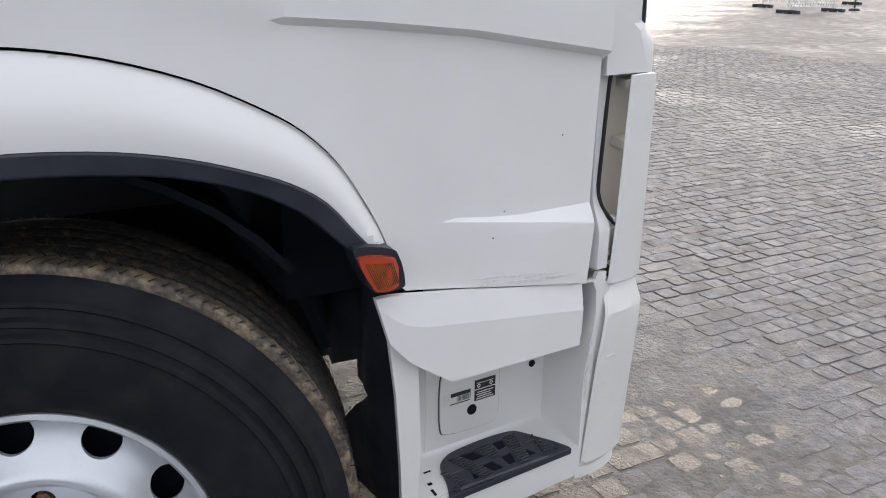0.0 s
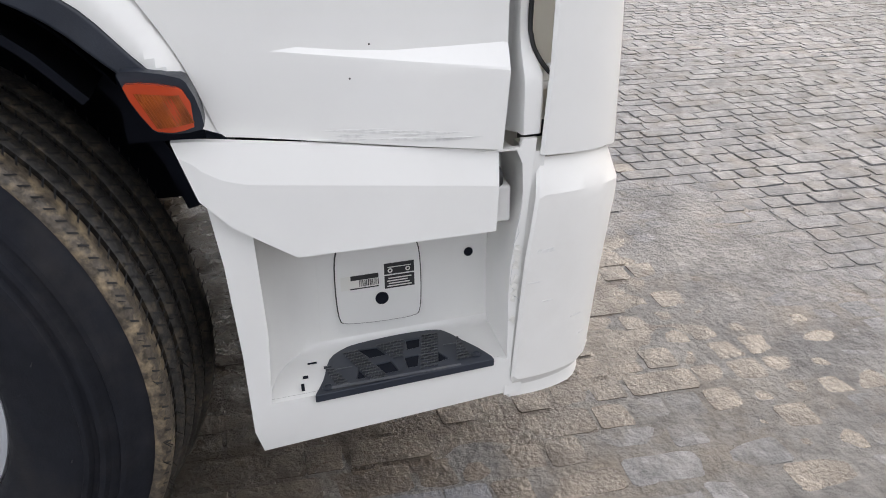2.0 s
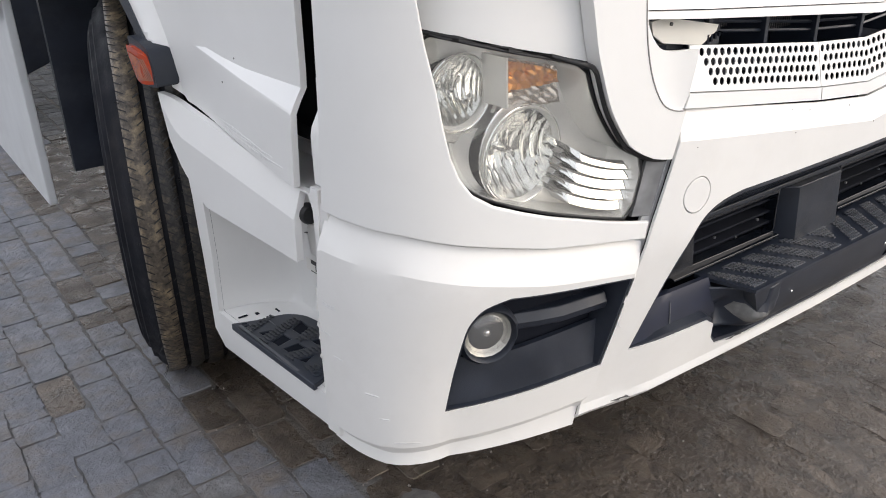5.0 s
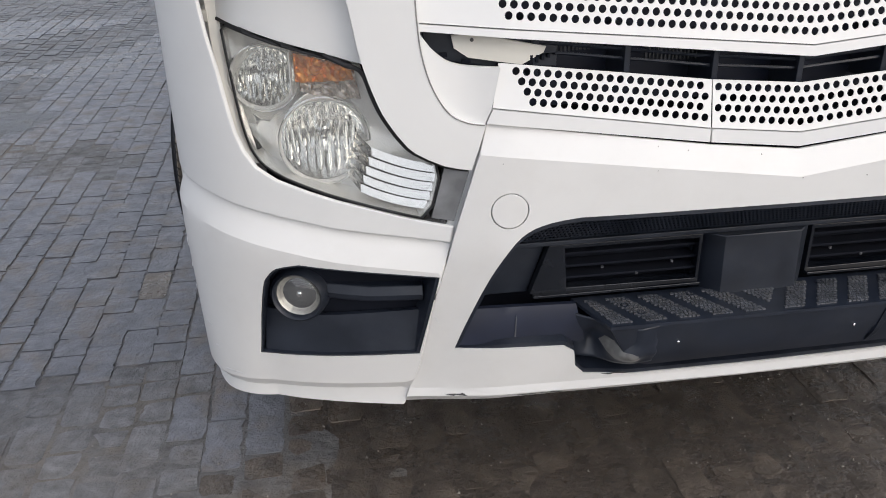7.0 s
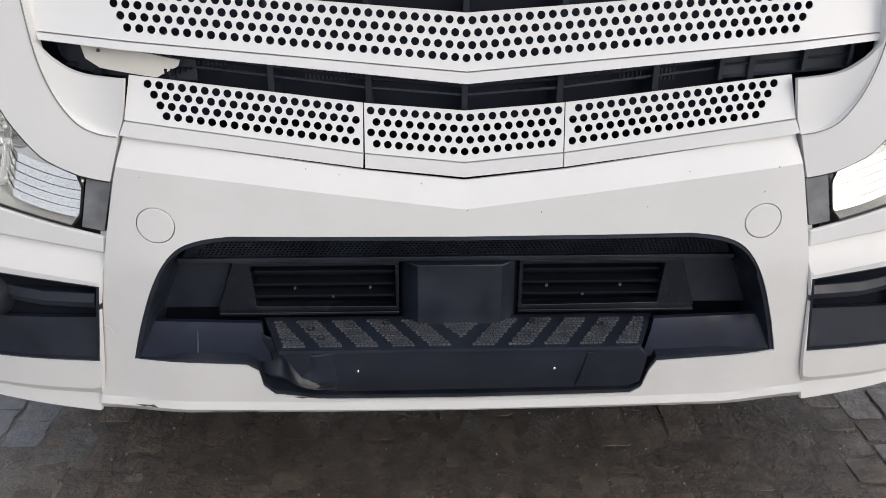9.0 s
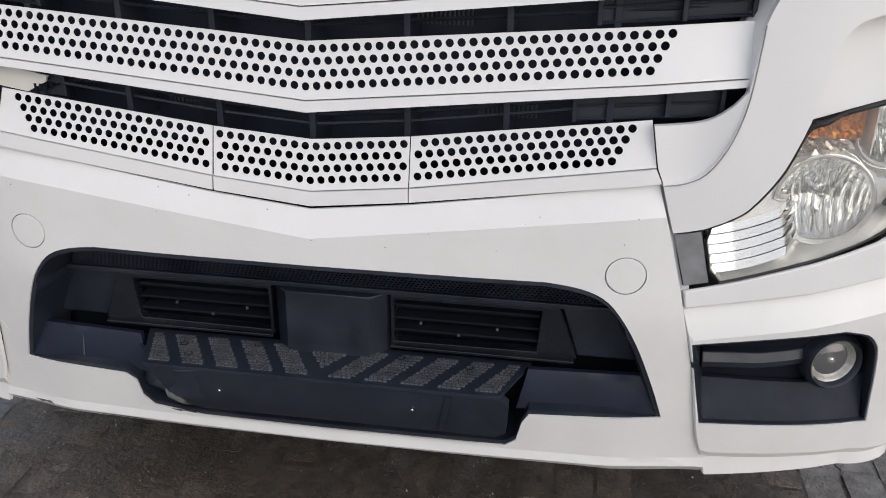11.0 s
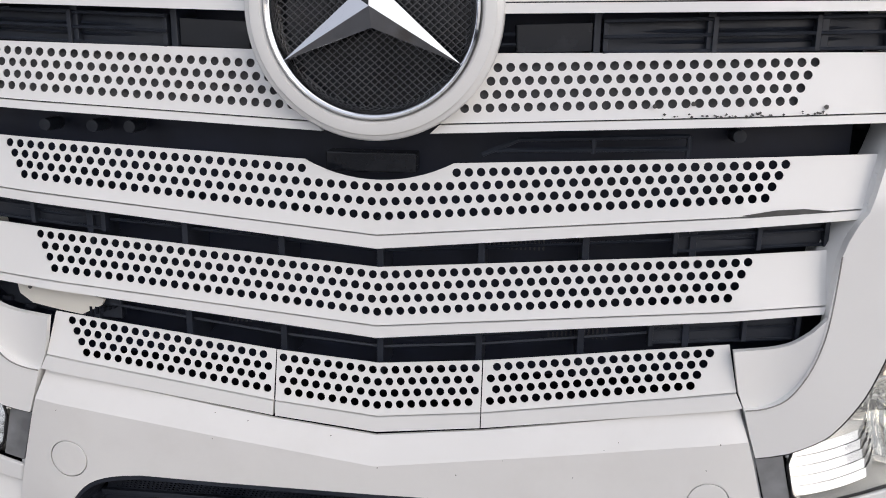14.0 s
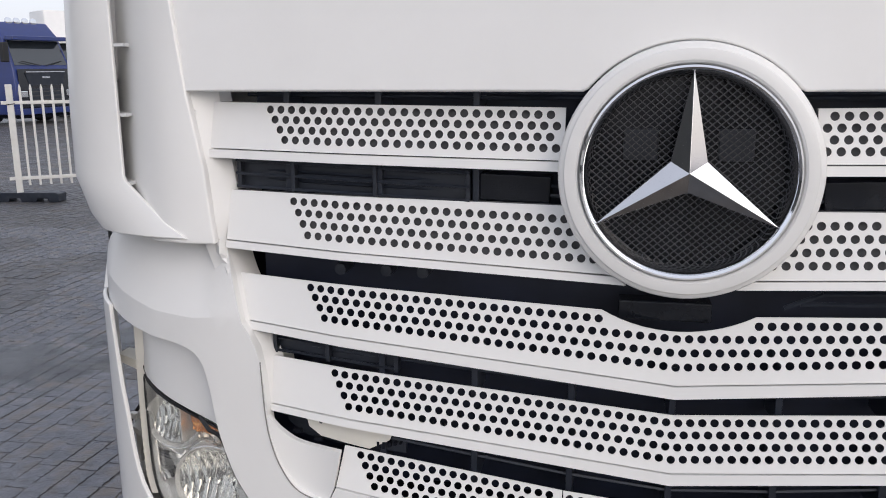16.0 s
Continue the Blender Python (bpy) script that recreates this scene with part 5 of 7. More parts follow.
    for z in (1.568, 1.697, 1.826):
        part("strut", loft([[(s * x, y + (z - 1.57) * 0.06, z + h) for x, h in ((1.02, -0.003), (1.07, -0.003), (1.07, 0.003), (1.02, 0.003))] for y in (0.045, 0.13)]), GREYWHITE, defl)


front_corner(-1)
front_corner(1)

# ---- cab sides: lower door panel, arch, step box ----
GAP = [(0.826, 0.922), (0.831, 0.934), (0.861, 1.022), (0.897, 1.095), (0.953, 1.183), (1.017, 1.247), (1.087, 1.291), (1.20, 1.345), (1.33, 1.385), (1.44, 1.404), (1.52, 1.408)]
LIP = [(0.905, 1.030), (0.936, 1.064), (0.992, 1.129), (1.057, 1.172), (1.132, 1.203), (1.228, 1.234), (1.333, 1.256), (1.440, 1.267), (1.52, 1.269)]
TRIM = [(0.938, 1.020), (0.975, 1.053), (1.04, 1.115), (1.136, 1.168), (1.25, 1.204), (1.36, 1.221), (1.45, 1.229), (1.52, 1.231)]


def over_wheel(half, n=3):
    """A rounded arch line from its front half."""
    front = smooth_line(half, n)
    return front + [(3.04 - y, z) for y, z in front[::-1][1:]]


ARCH_GAP, ARCH_LIP, ARCH_TRIM = over_wheel(GAP), over_wheel(LIP), over_wheel(TRIM)


def door_band(y):
    """The foot of the raised band along the door."""
    return lerp(y, (0.34, 0.68, 0.96, 1.4), (1.360, 1.412, 1.439, 1.46))


def door_x(y, z):
    fade = lerp(y, (0.36, 0.50, 0.62, 0.72, 0.80), (1, 0.85, 0.5, 0.15, 0.0))
    crease = 0.990 + 0.135 * (y - 0.353)
    low = lerp(z, (0.84, crease, crease + 0.004, max(crease + 0.012, 1.032)), (1, 1, 0.94, 0)) * fade
    foot = door_band(y)
    high = lerp(z, (foot - 0.014, foot, foot + 0.062, foot + 0.18), (0, 1, 1, 0.8)) * lerp(y, (0.34, 0.9, 1.3), (1, 0.7, 0.1))
    return 1.218 + 0.030 * max(low * 0.82, high) + 0.02 * lerp(y, (0.8, 1.0), (0, 1)) * lerp(z, (0.9, 1.5), (1, 0))


def cover_crease(y):
    return lerp(y, (0.37, 0.79, 0.83, 0.86, 0.88, 0.90), (0.789, 0.847, 0.858, 0.876, 0.896, 0.930))


def cover_x(y, z):
    return 1.246 + 0.010 * lerp(y, (0.37, 0.8), (0, 1)) - max(0, z - cover_crease(y)) * 0.28 - 0.006 * lerp(y, (0.80, 0.91), (0, 1))


def side(s):
    before = set(bpy.data.objects)
    side_parts(s)
    # the cab widens a little towards the back
    for ob in set(bpy.data.objects) - before:
        for v in ob.data.vertices:
            v.co.x += s * 0.072 * max(0, v.co.y - 0.35)
            v.co.z += 0.004


def side_parts(s):
    def lay(fx):
        return lambda y, z: (s * fx(y, z), y, z)
    inn = lambda d: (-s * d, 0, 0)  # noqa: E731
    loop = [(0.820, 0.918), (0.365, 0.853), (0.353, 0.988), (0.352, 1.030), (0.345, 1.340), (0.340, 1.358), (0.342, 1.426), (0.352, 1.75), (2.30, 1.75), (2.30, 0.92)]
    loop += [(y + 0.004, z + 0.006) for y, z in ARCH_GAP[::-1]]
    creases = [[(y, 0.990 + 0.135 * (y - 0.353) + d) for y in (0.358, 0.45, 0.55, 0.65, 0.74)] for d in (0, 0.004)] + [[(0.358, 1.032), (0.45, 1.032), (0.55, 1.0325), (0.63, 1.0395), (0.70, 1.049)]]
    creases += [[(y, door_band(y) + d) for y in (0.350, 0.5, 0.68, 0.9, 1.05)] for d in (-0.014, 0, 0.062)]
    door = part("door_panel", sheet(loop, lay(door_x), inn(0.012), step=0.03, lines=creases), WHITE, truck, "white lower door panel with a scraped edge", smooth=16, bevel=0.004)
    if s < 0:
        for k in range(14):
            y = random.uniform(0.44, 0.66)
            z = lerp(y, (0.365, 0.82), (0.853, 0.918)) + random.uniform(0.002, 0.030) * (1 - abs(y - 0.55) * 3)
            w = random.uniform(0.02, 0.06)
            part("scrape", sheet([(y - w, z - 0.001), (y, z - 0.0028), (y + w, z + 0.004), (y, z + 0.0025)], lambda a, b: (s * (door_x(a, b) + 0.0008), a, b), inn(0.001), step=0.05), SCUFF, door)
        for y, z in ((0.585, 1.045), (0.62, 0.996), (0.44, 1.19)):
            part("stone_chip", sheet(ring2d(y, z, 0.0018, 6), lambda a, b: (s * (door_x(a, b) + 0.001), a, b), inn(0.001), step=0.05), CHIP, door)
    # arch
    loop = ARCH_GAP[:-6] + ARCH_LIP[::-1] + [(0.872, 1.000), (0.862, 0.942)]

    def reach(y, z, line):
        q = np.array(line)
        d = q[1:] - q[:-1]
        t = np.clip((((y, z) - q[:-1]) * d).sum(1) / (d * d).sum(1), 0, 1)
        return float(np.min(np.linalg.norm(q[:-1] + d * t[:, None] - (y, z), axis=1)))

    def fender_x(y, z):
        a, b = reach(y, z, ARCH_LIP), reach(y, z, ARCH_GAP)
        k = a / max(1e-6, a + b)
        return 1.250 - 0.035 * k ** 1.6 + 0.008 * math.sin(k * math.pi)
    arch = part("wheel_arch", sheet(loop, lay(fender_x), inn(0.012), step=0.014), WHITE, truck, "white wheel arch with black rubber lip")
    loop = ARCH_LIP[1:-1] + ARCH_TRIM[::-1]
    # lip made this deep to keep skylight off the top of the tyre
    part("rubber_lip", sheet(loop, lambda y, z: (s * 1.253, y, z), inn(0.20), step=0.06), BLACK, arch, bevel=0.006)
    # side marker
    quad = [(0.956, 1.033), (0.868, 1.018), (0.850, 0.952), (0.916, 0.953)]
    marker_x = lambda y: 1.283 - 0.018 * max(0, (0.885 - y) / 0.035)  # noqa: E731
    grown = [(0.907 + (y - 0.907) * 1.16, 0.990 + (z - 0.990) * (1.42 if z > 0.99 else 1.16)) for y, z in quad]
    marker = part("side_marker", sheet(cornered(grown), lambda y, z: (s * (1.272 - (0.9 - y) * 0.04), y, z), inn(0.05), step=0.02), BLACK, truck,
                  "amber side marker in a black housing", bevel=0.004)
    part("amber_lens", sheet(cornered(quad), lambda y, z: (s * marker_x(y), y, z), inn(0.03), step=0.012), AMBER, marker, bevel=0.004)
    bm = bmesh.new()
    count, vs = 13, []
    for i in range(count):
        # upright ribs under the lens, parallel to its slanting rear edge
        ribs = []
        for u, up in (((i + 0.05) / count, 0.0006), ((i + 0.30) / count, 0.0020), ((i + 0.60) / count, 0.0020), ((i + 0.80) / count, 0.0006)):
            ribs.append([(y, z, up) for y, z in ((0.936 - 0.062 * u, 1.015 - 0.009 * u), (0.911 - 0.053 * u, 0.961))])
        vs += [[bm.verts.new((s * (marker_x(y) + up), y, z)) for y, z, up in r] for r in ribs]
    for a, b in zip(vs, vs[1:]):
        bm.faces.new((a[0], b[0], b[1], a[1]))
    part("ribbed_panel", bm, AMBER_DEEP, marker, smooth=0)
    # step cover
    loop = [(0.901, 0.927), (0.862, 0.922), (0.368, 0.849), (0.376, 0.703), (0.728, 0.709), (0.827, 0.778), (0.872, 0.828)]
    crease = [[(y, cover_crease(y)) for y in [0.374 + 0.0125 * i for i in range(41)]]]
    part("step_cover", sheet(loop, lay(cover_x), inn(0.014), step=0.03, lines=crease), WHITE, truck, "white flap over the entry step", smooth=13, bevel=0.004)
    # step box with its alcove
    outer = [(0.868, 0.850), (0.850, 0.70), (0.840, 0.52), (0.837, 0.355), (0.825, 0.300), (0.341, 0.335), (0.335, 0.437), (0.319, 0.66), (0.300, 0.8645), (0.326, 0.8645), (0.330, 0.850)]
    mouth = [(0.800, 0.412), (0.792, 0.56), (0.796, 0.70), (0.80, 0.846), (0.336, 0.846), (0.325, 0.82), (0.322, 0.75), (0.333, 0.69), (0.343, 0.62), (0.346, 0.56), (0.345, 0.418)]

    def box_x(y, z):
        return 1.232 - max(0, 0.355 - z) * 0.22
    sb = part("step_box", sheet(outer, lay(box_x), inn(0.012), [dense(mouth, 0.04)], 0.05), WHITE, truck, "white entry step box with scuffed edge", bevel=0.004)
    rings = []
    edge = dense(mouth, 0.03)
    for k in range(11):
        q = k / 10
        ring = []
        for y, z in edge:
            yy = y - max(0, (y - 0.60) / 0.20) * 0.105 * (1 - math.cos(q * math.pi / 2))
            zz = z + max(0, (0.46 - z) / 0.048) * 0.016 * max(0, q - 0.7) / 0.3 - max(0, (z - 0.796) / 0.05) * 0.03 * q
            ring.append((s * (1.2195 - 0.1495 * math.sin(q * math.pi / 2)), yy, zz))
        rings.append(ring)
    alcove = part("alcove", loft(rings, caps=False), WHITE, sb, smooth=60)
    part("alcove_back", sheet([(y - max(0, (y - 0.60) / 0.20) * 0.103, z) for y, z in edge], lambda y, z: (s * 1.071, y, z), inn(0.01), step=0.2), WHITE, sb)
    # label plate
    plate = rounded([(0.660, 0.615), (0.660, 0.47), (0.643, 0.455), (0.501, 0.450), (0.484, 0.465), (0.484, 0.615), (0.501, 0.632), (0.643, 0.632)], 2)
    groove = part("label_plate", sheet(plate, lambda y, z: (s * 1.0735, y, z), inn(0.002), step=0.2), CHIP, sb)
    part("plate_face", sheet([(0.572 + (y - 0.572) * 0.972, 0.542 + (z - 0.542) * 0.972) for y, z in plate], lambda y, z: (s * 1.0765, y, z), inn(0.003), step=0.2), WHITE, sb)
    part("plate_hole", lathe([(0, s * 0.0), (0.0135, s * 0.0), (0.0135, s * 0.002), (0, s * 0.002)], "x", (s * 1.077, 0.567, 0.508), 20), DARK, sb)
    part("drain_hole", lathe([(0, 0), (0.0095, 0), (0.0095, s * 0.002), (0, s * 0.002)], "x", (s * 1.0715, 0.384, 0.581), 16), DARK, sb)
    if s < 0:
        def label(y0, y1, z0, z1, mat, d=0.0772):
            return part("sticker", box((-1.0 - d - 0.0006, min(y0, y1), z0), (-1.0 - d, max(y0, y1), z1)), mat, sb, smooth=0)
        label(0.648, 0.572, 0.536, 0.566, PAPER)
        label(0.628, 0.572, 0.556, 0.566, INK, 0.0775)
        label(0.630, 0.572, 0.536, 0.5385, INK, 0.0775)
        yy = 0.572
        for i in range(26):
            w = random.choice((0.0008, 0.0012, 0.002))
            label(yy, yy + w, 0.541, 0.555, INK, 0.0775)
            yy += w + random.choice((0.0008, 0.0014))
            if yy > 0.612:
                break
        label(0.560, 0.499, 0.5275, 0.556, INK)
        label(0.560, 0.499, 0.559, 0.583, INK)
        for i in range(4):
            label(0.555 - 0.003 * (i % 2), 0.505 + 0.004 * ((i * 7) % 3), 0.5312 + i * 0.0058, 0.5336 + i * 0.0058, PAPER, 0.0776)
        label(0.553, 0.506, 0.5735, 0.5752, PAPER, 0.0776)
        for y in (0.548, 0.512):
            part("sticker_symbol", lathe([(0.0025, 0), (0.005, 0), (0.005, -0.0006), (0.0025, -0.0006)], "x", (-1.0774, y, 0.5668), 14, closed=True), PAPER, sb)
        for i in range(16):
            z = random.uniform(0.50, 0.66)
            w, h = random.uniform(0.004, 0.012), random.uniform(0.004, 0.012)
            y = lerp(z, (0.437, 0.66), (0.338, 0.325)) + random.uniform(0, 0.006)
            part("torn_paint", sheet([(y - w * .2, z - h), (y + w, z - h * .3), (y + w * .5, z + h), (y - w * .3, z + h * .4)], lambda a, b: (s * (1.2335 + random.uniform(0, 0.004)), a, b), inn(0.001), step=0.05), PAPER, sb, smooth=0)
        crack = [(0.326, 0.726), (0.331, 0.703), (0.328, 0.688), (0.338, 0.664), (0.334, 0.640), (0.340, 0.612), (0.343, 0.585), (0.336, 0.570), (0.333, 0.556), (0.326, 0.549), (0.322, 0.535)]
        part("paint_crack", band([(s * 1.2322, y, z) for y, z in crack], 0.0006, 5), GREYWHITE, sb)
    part("box_corner", box((s * 1.10, 0.337, 0.700), (s * 1.208, 0.40, 0.772)), WHITE, sb, bevel=0.006)
    # tread: a flat bed with openings and five slanting pads of short bars
    loop = [(0.722, 1.241)] + smooth_line([(0.721, 1.235), (0.703, 1.193), (0.686, 1.130), (0.659, 1.103), (0.623, 1.091), (0.533, 1.087), (0.463, 1.095), (0.440, 1.114), (0.418, 1.151), (0.394, 1.190), (0.376, 1.228)], 3) + [(0.374, 1.241)]
    cut = [[(0.626, 1.117), (0.589, 1.120), (0.574, 1.151), (0.607, 1.152)], [(0.599, 1.179), (0.569, 1.177), (0.560, 1.213), (0.585, 1.214)], [(0.528, 1.116), (0.499, 1.117), (0.507, 1.147), (0.531, 1.149)],
           [(0.541, 1.175), (0.512, 1.174), (0.522, 1.211), (0.541, 1.211)], [(0.633, 1.186), (0.623, 1.214), (0.640, 1.214)], [(0.474, 1.180), (0.460, 1.207), (0.480, 1.211)]]
    tread = part("step_tread", sheet(loop, lambda y, x: (s * x, y, 0.428 - (y - 0.38) * 0.03), (0, 0, -0.016), cut, 0.03), STEPBLACK, truck, "black ribbed plastic step tread", bevel=0.002)
    pads = [((0.699, 0.684, 1.153), (0.676, 0.651, 1.232)), ((0.657, 0.627, 1.118), (0.613, 0.580, 1.232)), ((0.588, 0.532, 1.112), (0.559, 0.546, 1.174)),
            ((0.495, 0.461, 1.110), (0.520, 0.486, 1.228)), ((0.429, 0.424, 1.142), (0.446, 0.414, 1.224))]
    for (ya, yb, x0), (yc, yd, x1) in pads:
        bm = bmesh.new()
        rows = round((x1 - x0) / 0.0098)
        for r in range(rows):
            k = r / rows
            y0, y1 = ya + (yc - ya) * k, yb + (yd - yb) * k
            count = max(1, round((y0 - y1) / 0.0066))
            w = (y0 - y1) / count
            for q in range(count):
                # short bars that step to and fro along the row
                y = y1 + w * q
                x = x0 + (x1 - x0) * k + 0.0018 * ((q + r) % 2)
                z = 0.428 - (y - 0.38) * 0.03
                box((min(s * x, s * (x + 0.0044)), y, z - 0.001), (max(s * x, s * (x + 0.0044)), y + w * 0.93, z + 0.0030), bm)
        part("tread_pad", bm, PAD, tread, smooth=0)
    part("tread_nosing", box((min(s * 1.232, s * 1.238), 0.395, 0.424), (max(s * 1.232, s * 1.238), 0.690, 0.4262)), STUD, tread, smooth=0)
    for y, z in ((0.660, 1.170), (0.443, 1.160)):
        part("tread_ridge", box((min(s * z, s * (z + 0.002)), y - 0.016, 0.4255 - (y - 0.38) * 0.03), (max(s * z, s * (z + 0.002)), y + 0.016, 0.4298 - (y - 0.38) * 0.03)), STUD, tread, smooth=0)
    for y, q in ((0.696, 1.222), (0.404, 1.213)):
        part("tread_screw", lathe([(0.011, 0), (0.011, 0.003), (0.007, 0.0035), (0.006, 0.001), (0, 0.001)], "z", (s * q, y, 0.427 - (y - 0.38) * 0.03), 16), BLACK, tread)
    part("tread_dark_bed", sheet([(0.55 + (y - 0.55) * 0.97, 1.18 + (x - 1.18) * 0.95) for y, x in loop], lambda y, x: (s * x, y, 0.4245 - (y - 0.38) * 0.03), (0, 0, 0.0008), step=0.2), DARK, tread)
    for y, x, ly, lx in ((0.742, 1.202, 0.003, 0.011), (0.735, 1.170, 0.005, 0.004), (0.719, 1.126, 0.009, 0.002)):
        part("drain_slit", box((s * (x - lx), y - ly, 0.4135), (s * (x + lx), y + ly, 0.4150)), DARK, sb)
    part("box_front_wall", loft([[(s * x, y + lerp(z, (0.33, 0.84), (0.02, -0.012)), z) for x, y in ((1.15, 0.270), (1.226, 0.294), (1.2305, 0.330), (1.15, 0.328))] for z in (0.33, 0.5, 0.66, 0.84)]), WHITE, truck, smooth=50)
    # gap between door and corner
    pillar = []
    for z, fx, fy in ((0.8695, 1.222, 0.290), (0.955, 1.222, 0.288), (0.972, 1.218, 0.289), (0.990, 1.208, 0.294), (1.010, 1.197, 0.301), (1.032, 1.189, 0.306), (1.06, 1.186, 0.308), (1.22, 1.186, 0.300), (1.295, 1.187, 0.297), (1.320, 1.188, 0.288), (1.336, 1.189, 0.272),
                      (1.346, 1.190, 0.250), (1.352, 1.190, 0.222), (1.75, 1.184, 0.215)):
        back = 0.326
        pillar.append([(s * x, y, z) for x, y in ((fx - 0.06, fy + 0.02), (fx - 0.004, fy - 0.001), (fx, fy + 0.003), (fx + 0.002, back - 0.004), (fx - 0.004, back), (fx - 0.05, back + 0.006), (1.10, 0.40), (1.09, 0.39))])
    part("door_pillar", loft(pillar), WHITE, truck, "white door pillar with a black seal", smooth=40)
    part("gap_filler", loft([[(s * x, y, z) for x, y in ((1.125, 0.296), (1.150, 0.300), (1.176, 0.305), (1.180, 0.318), (1.14, 0.35), (1.11, 0.33))] for z in (0.86, 0.97, 1.0, 1.3, 1.45, 1.75)]), WHITE, truck, "white inner door pillar", smooth=50)
    part("door_rubber", loft([[(s * x, y, z) for x, y in ((1.105, 0.360), (1.158, 0.338), (1.170, 0.360), (1.130, 0.43))] for z in (1.022, 1.035, 1.30, 1.745)]), SEAL, truck,
         "black rubber strip in the door gap", smooth=40)
    part("gap_back", loft([[(s * x, y, z) for x, y in ((1.085, 0.29), (1.098, 0.33), (1.115, 0.42), (1.09, 0.42))] for z in (0.70, 0.85, 1.03)]), WHITE, truck, smooth=40)
    part("rubber_buffer", lathe([(0, 0.384), (0.012, 0.384), (0.019, 0.380), (0.020, 0.366), (0.017, 0.3605), (0, 0.360)], "y", (s * 1.216, 0, 0.795), 16), SEAL, truck, "black rubber buffer behind the flap", smooth=50)
    part("gap_floor", loft([[(s * x, y, z) for x, y in ((1.12, 0.20), (1.205, 0.255), (1.212, 0.290), (1.14, 0.33))] for z in (0.945, 0.958)]), WHITE, truck)
    seal = [(s * 1.214, 0.262, 0.963), (s * 1.210, 0.278, 0.977), (s * 1.203, 0.289, 0.993), (s * 1.194, 0.298, 1.012), (s * 1.188, 0.302, 1.034), (s * 1.185, 0.303, 1.06), (s * 1.185, 0.297, 1.20), (s * 1.185, 0.292, 1.29), (s * 1.186, 0.283, 1.318), (s * 1.187, 0.266, 1.336),
            (s * 1.188, 0.244, 1.346), (s * 1.188, 0.219, 1.352), (s * 1.188, 0.214, 1.372), (s * 1.186, 0.212, 1.42), (s * 1.184, 0.214, 1.74)]
    part("door_seal", band(smooth_line(seal, 4), 0.0045, 6), SEAL, truck, smooth=60)
    part("seal_clip", box((s * 1.195, 0.262, 0.972), (s * 1.215, 0.276, 0.986)), WHITE, truck, bevel=0.002)
    flap = [(1.22, 0.405), (1.215, 0.94), (0.70, 0.94), (0.70, 0.545), (0.80, 0.601), (0.865, 0.609), (0.90, 0.628), (0.985, 0.670), (0.989, 0.627), (1.088, 0.631), (0.984, 0.555), (0.919, 0.486), (0.87, 0.447), (0.80, 0.42), (0.80, 0.33), (0.945, 0.348)]
    part("inner_flap", sheet(flap, lambda x, z: (s * x, 0.842 + 0.03 * math.sin(x * 30) * (z - 0.3), z), (0, -0.006, 0), step=0.04), BLACK, truck, "ragged black flap ahead of the wheel")


side(-1)
side(1)

# ---- closed cab body behind the panels, chassis, front wheels ----
cab = part("cab_shell", box((-1.17, 0.42, 1.42), (1.17, 2.05, 1.76)), WHITE, truck, "plain white cab shell", bevel=0.01)
upper = loft([[(-1.19, 0.16, 1.76), (1.19, 0.16, 1.76), (1.22, 0.45, 1.76), (1.22, 2.1, 1.76), (-1.22, 2.1, 1.76), (-1.22, 0.45, 1.76)],
              [(-1.14, 0.26, 2.06), (1.14, 0.26, 2.06), (1.22, 0.55, 2.06), (1.22, 2.1, 2.06), (-1.22, 2.1, 2.06), (-1.22, 0.55, 2.06)],
              [(-1.10, 0.60, 3.0), (1.10, 0.60, 3.0), (1.20, 0.9, 3.0), (1.20, 2.1, 3.0), (-1.20, 2.1, 3.0), (-1.20, 0.9, 3.0)],
              [(-1.0, 1.0, 3.45), (1.0, 1.0, 3.45), (1.1, 1.2, 3.45), (1.1, 2.1, 3.45), (-1.1, 2.1, 3.45), (-1.1, 1.2, 3.45)]])
part("upper_cab", upper, WHITE, truck, "plain white upper cab", bevel=0.03)
part("windscreen", sheet([(-1.02, 2.12), (1.02, 2.12), (0.98, 2.9), (-0.98, 2.9)], lambda x, z: (x, 0.26 + (z - 2.06) * 0.362 - 0.008, z), (0, 0.004, 0), step=0.2), PANE, truck, "dark windscreen")
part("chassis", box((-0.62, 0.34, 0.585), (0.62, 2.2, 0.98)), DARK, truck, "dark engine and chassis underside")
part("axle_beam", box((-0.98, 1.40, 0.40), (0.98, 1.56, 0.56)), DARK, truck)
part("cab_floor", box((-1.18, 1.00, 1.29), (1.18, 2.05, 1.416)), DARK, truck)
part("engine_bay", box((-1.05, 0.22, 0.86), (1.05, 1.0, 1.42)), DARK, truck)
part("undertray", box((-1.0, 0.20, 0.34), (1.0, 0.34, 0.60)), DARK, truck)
WC = Vector((0, 1.464, 0.514))
ARCH_Y, ARCH_Z = 1.572, 0.550
STEER = radians(-16.7)


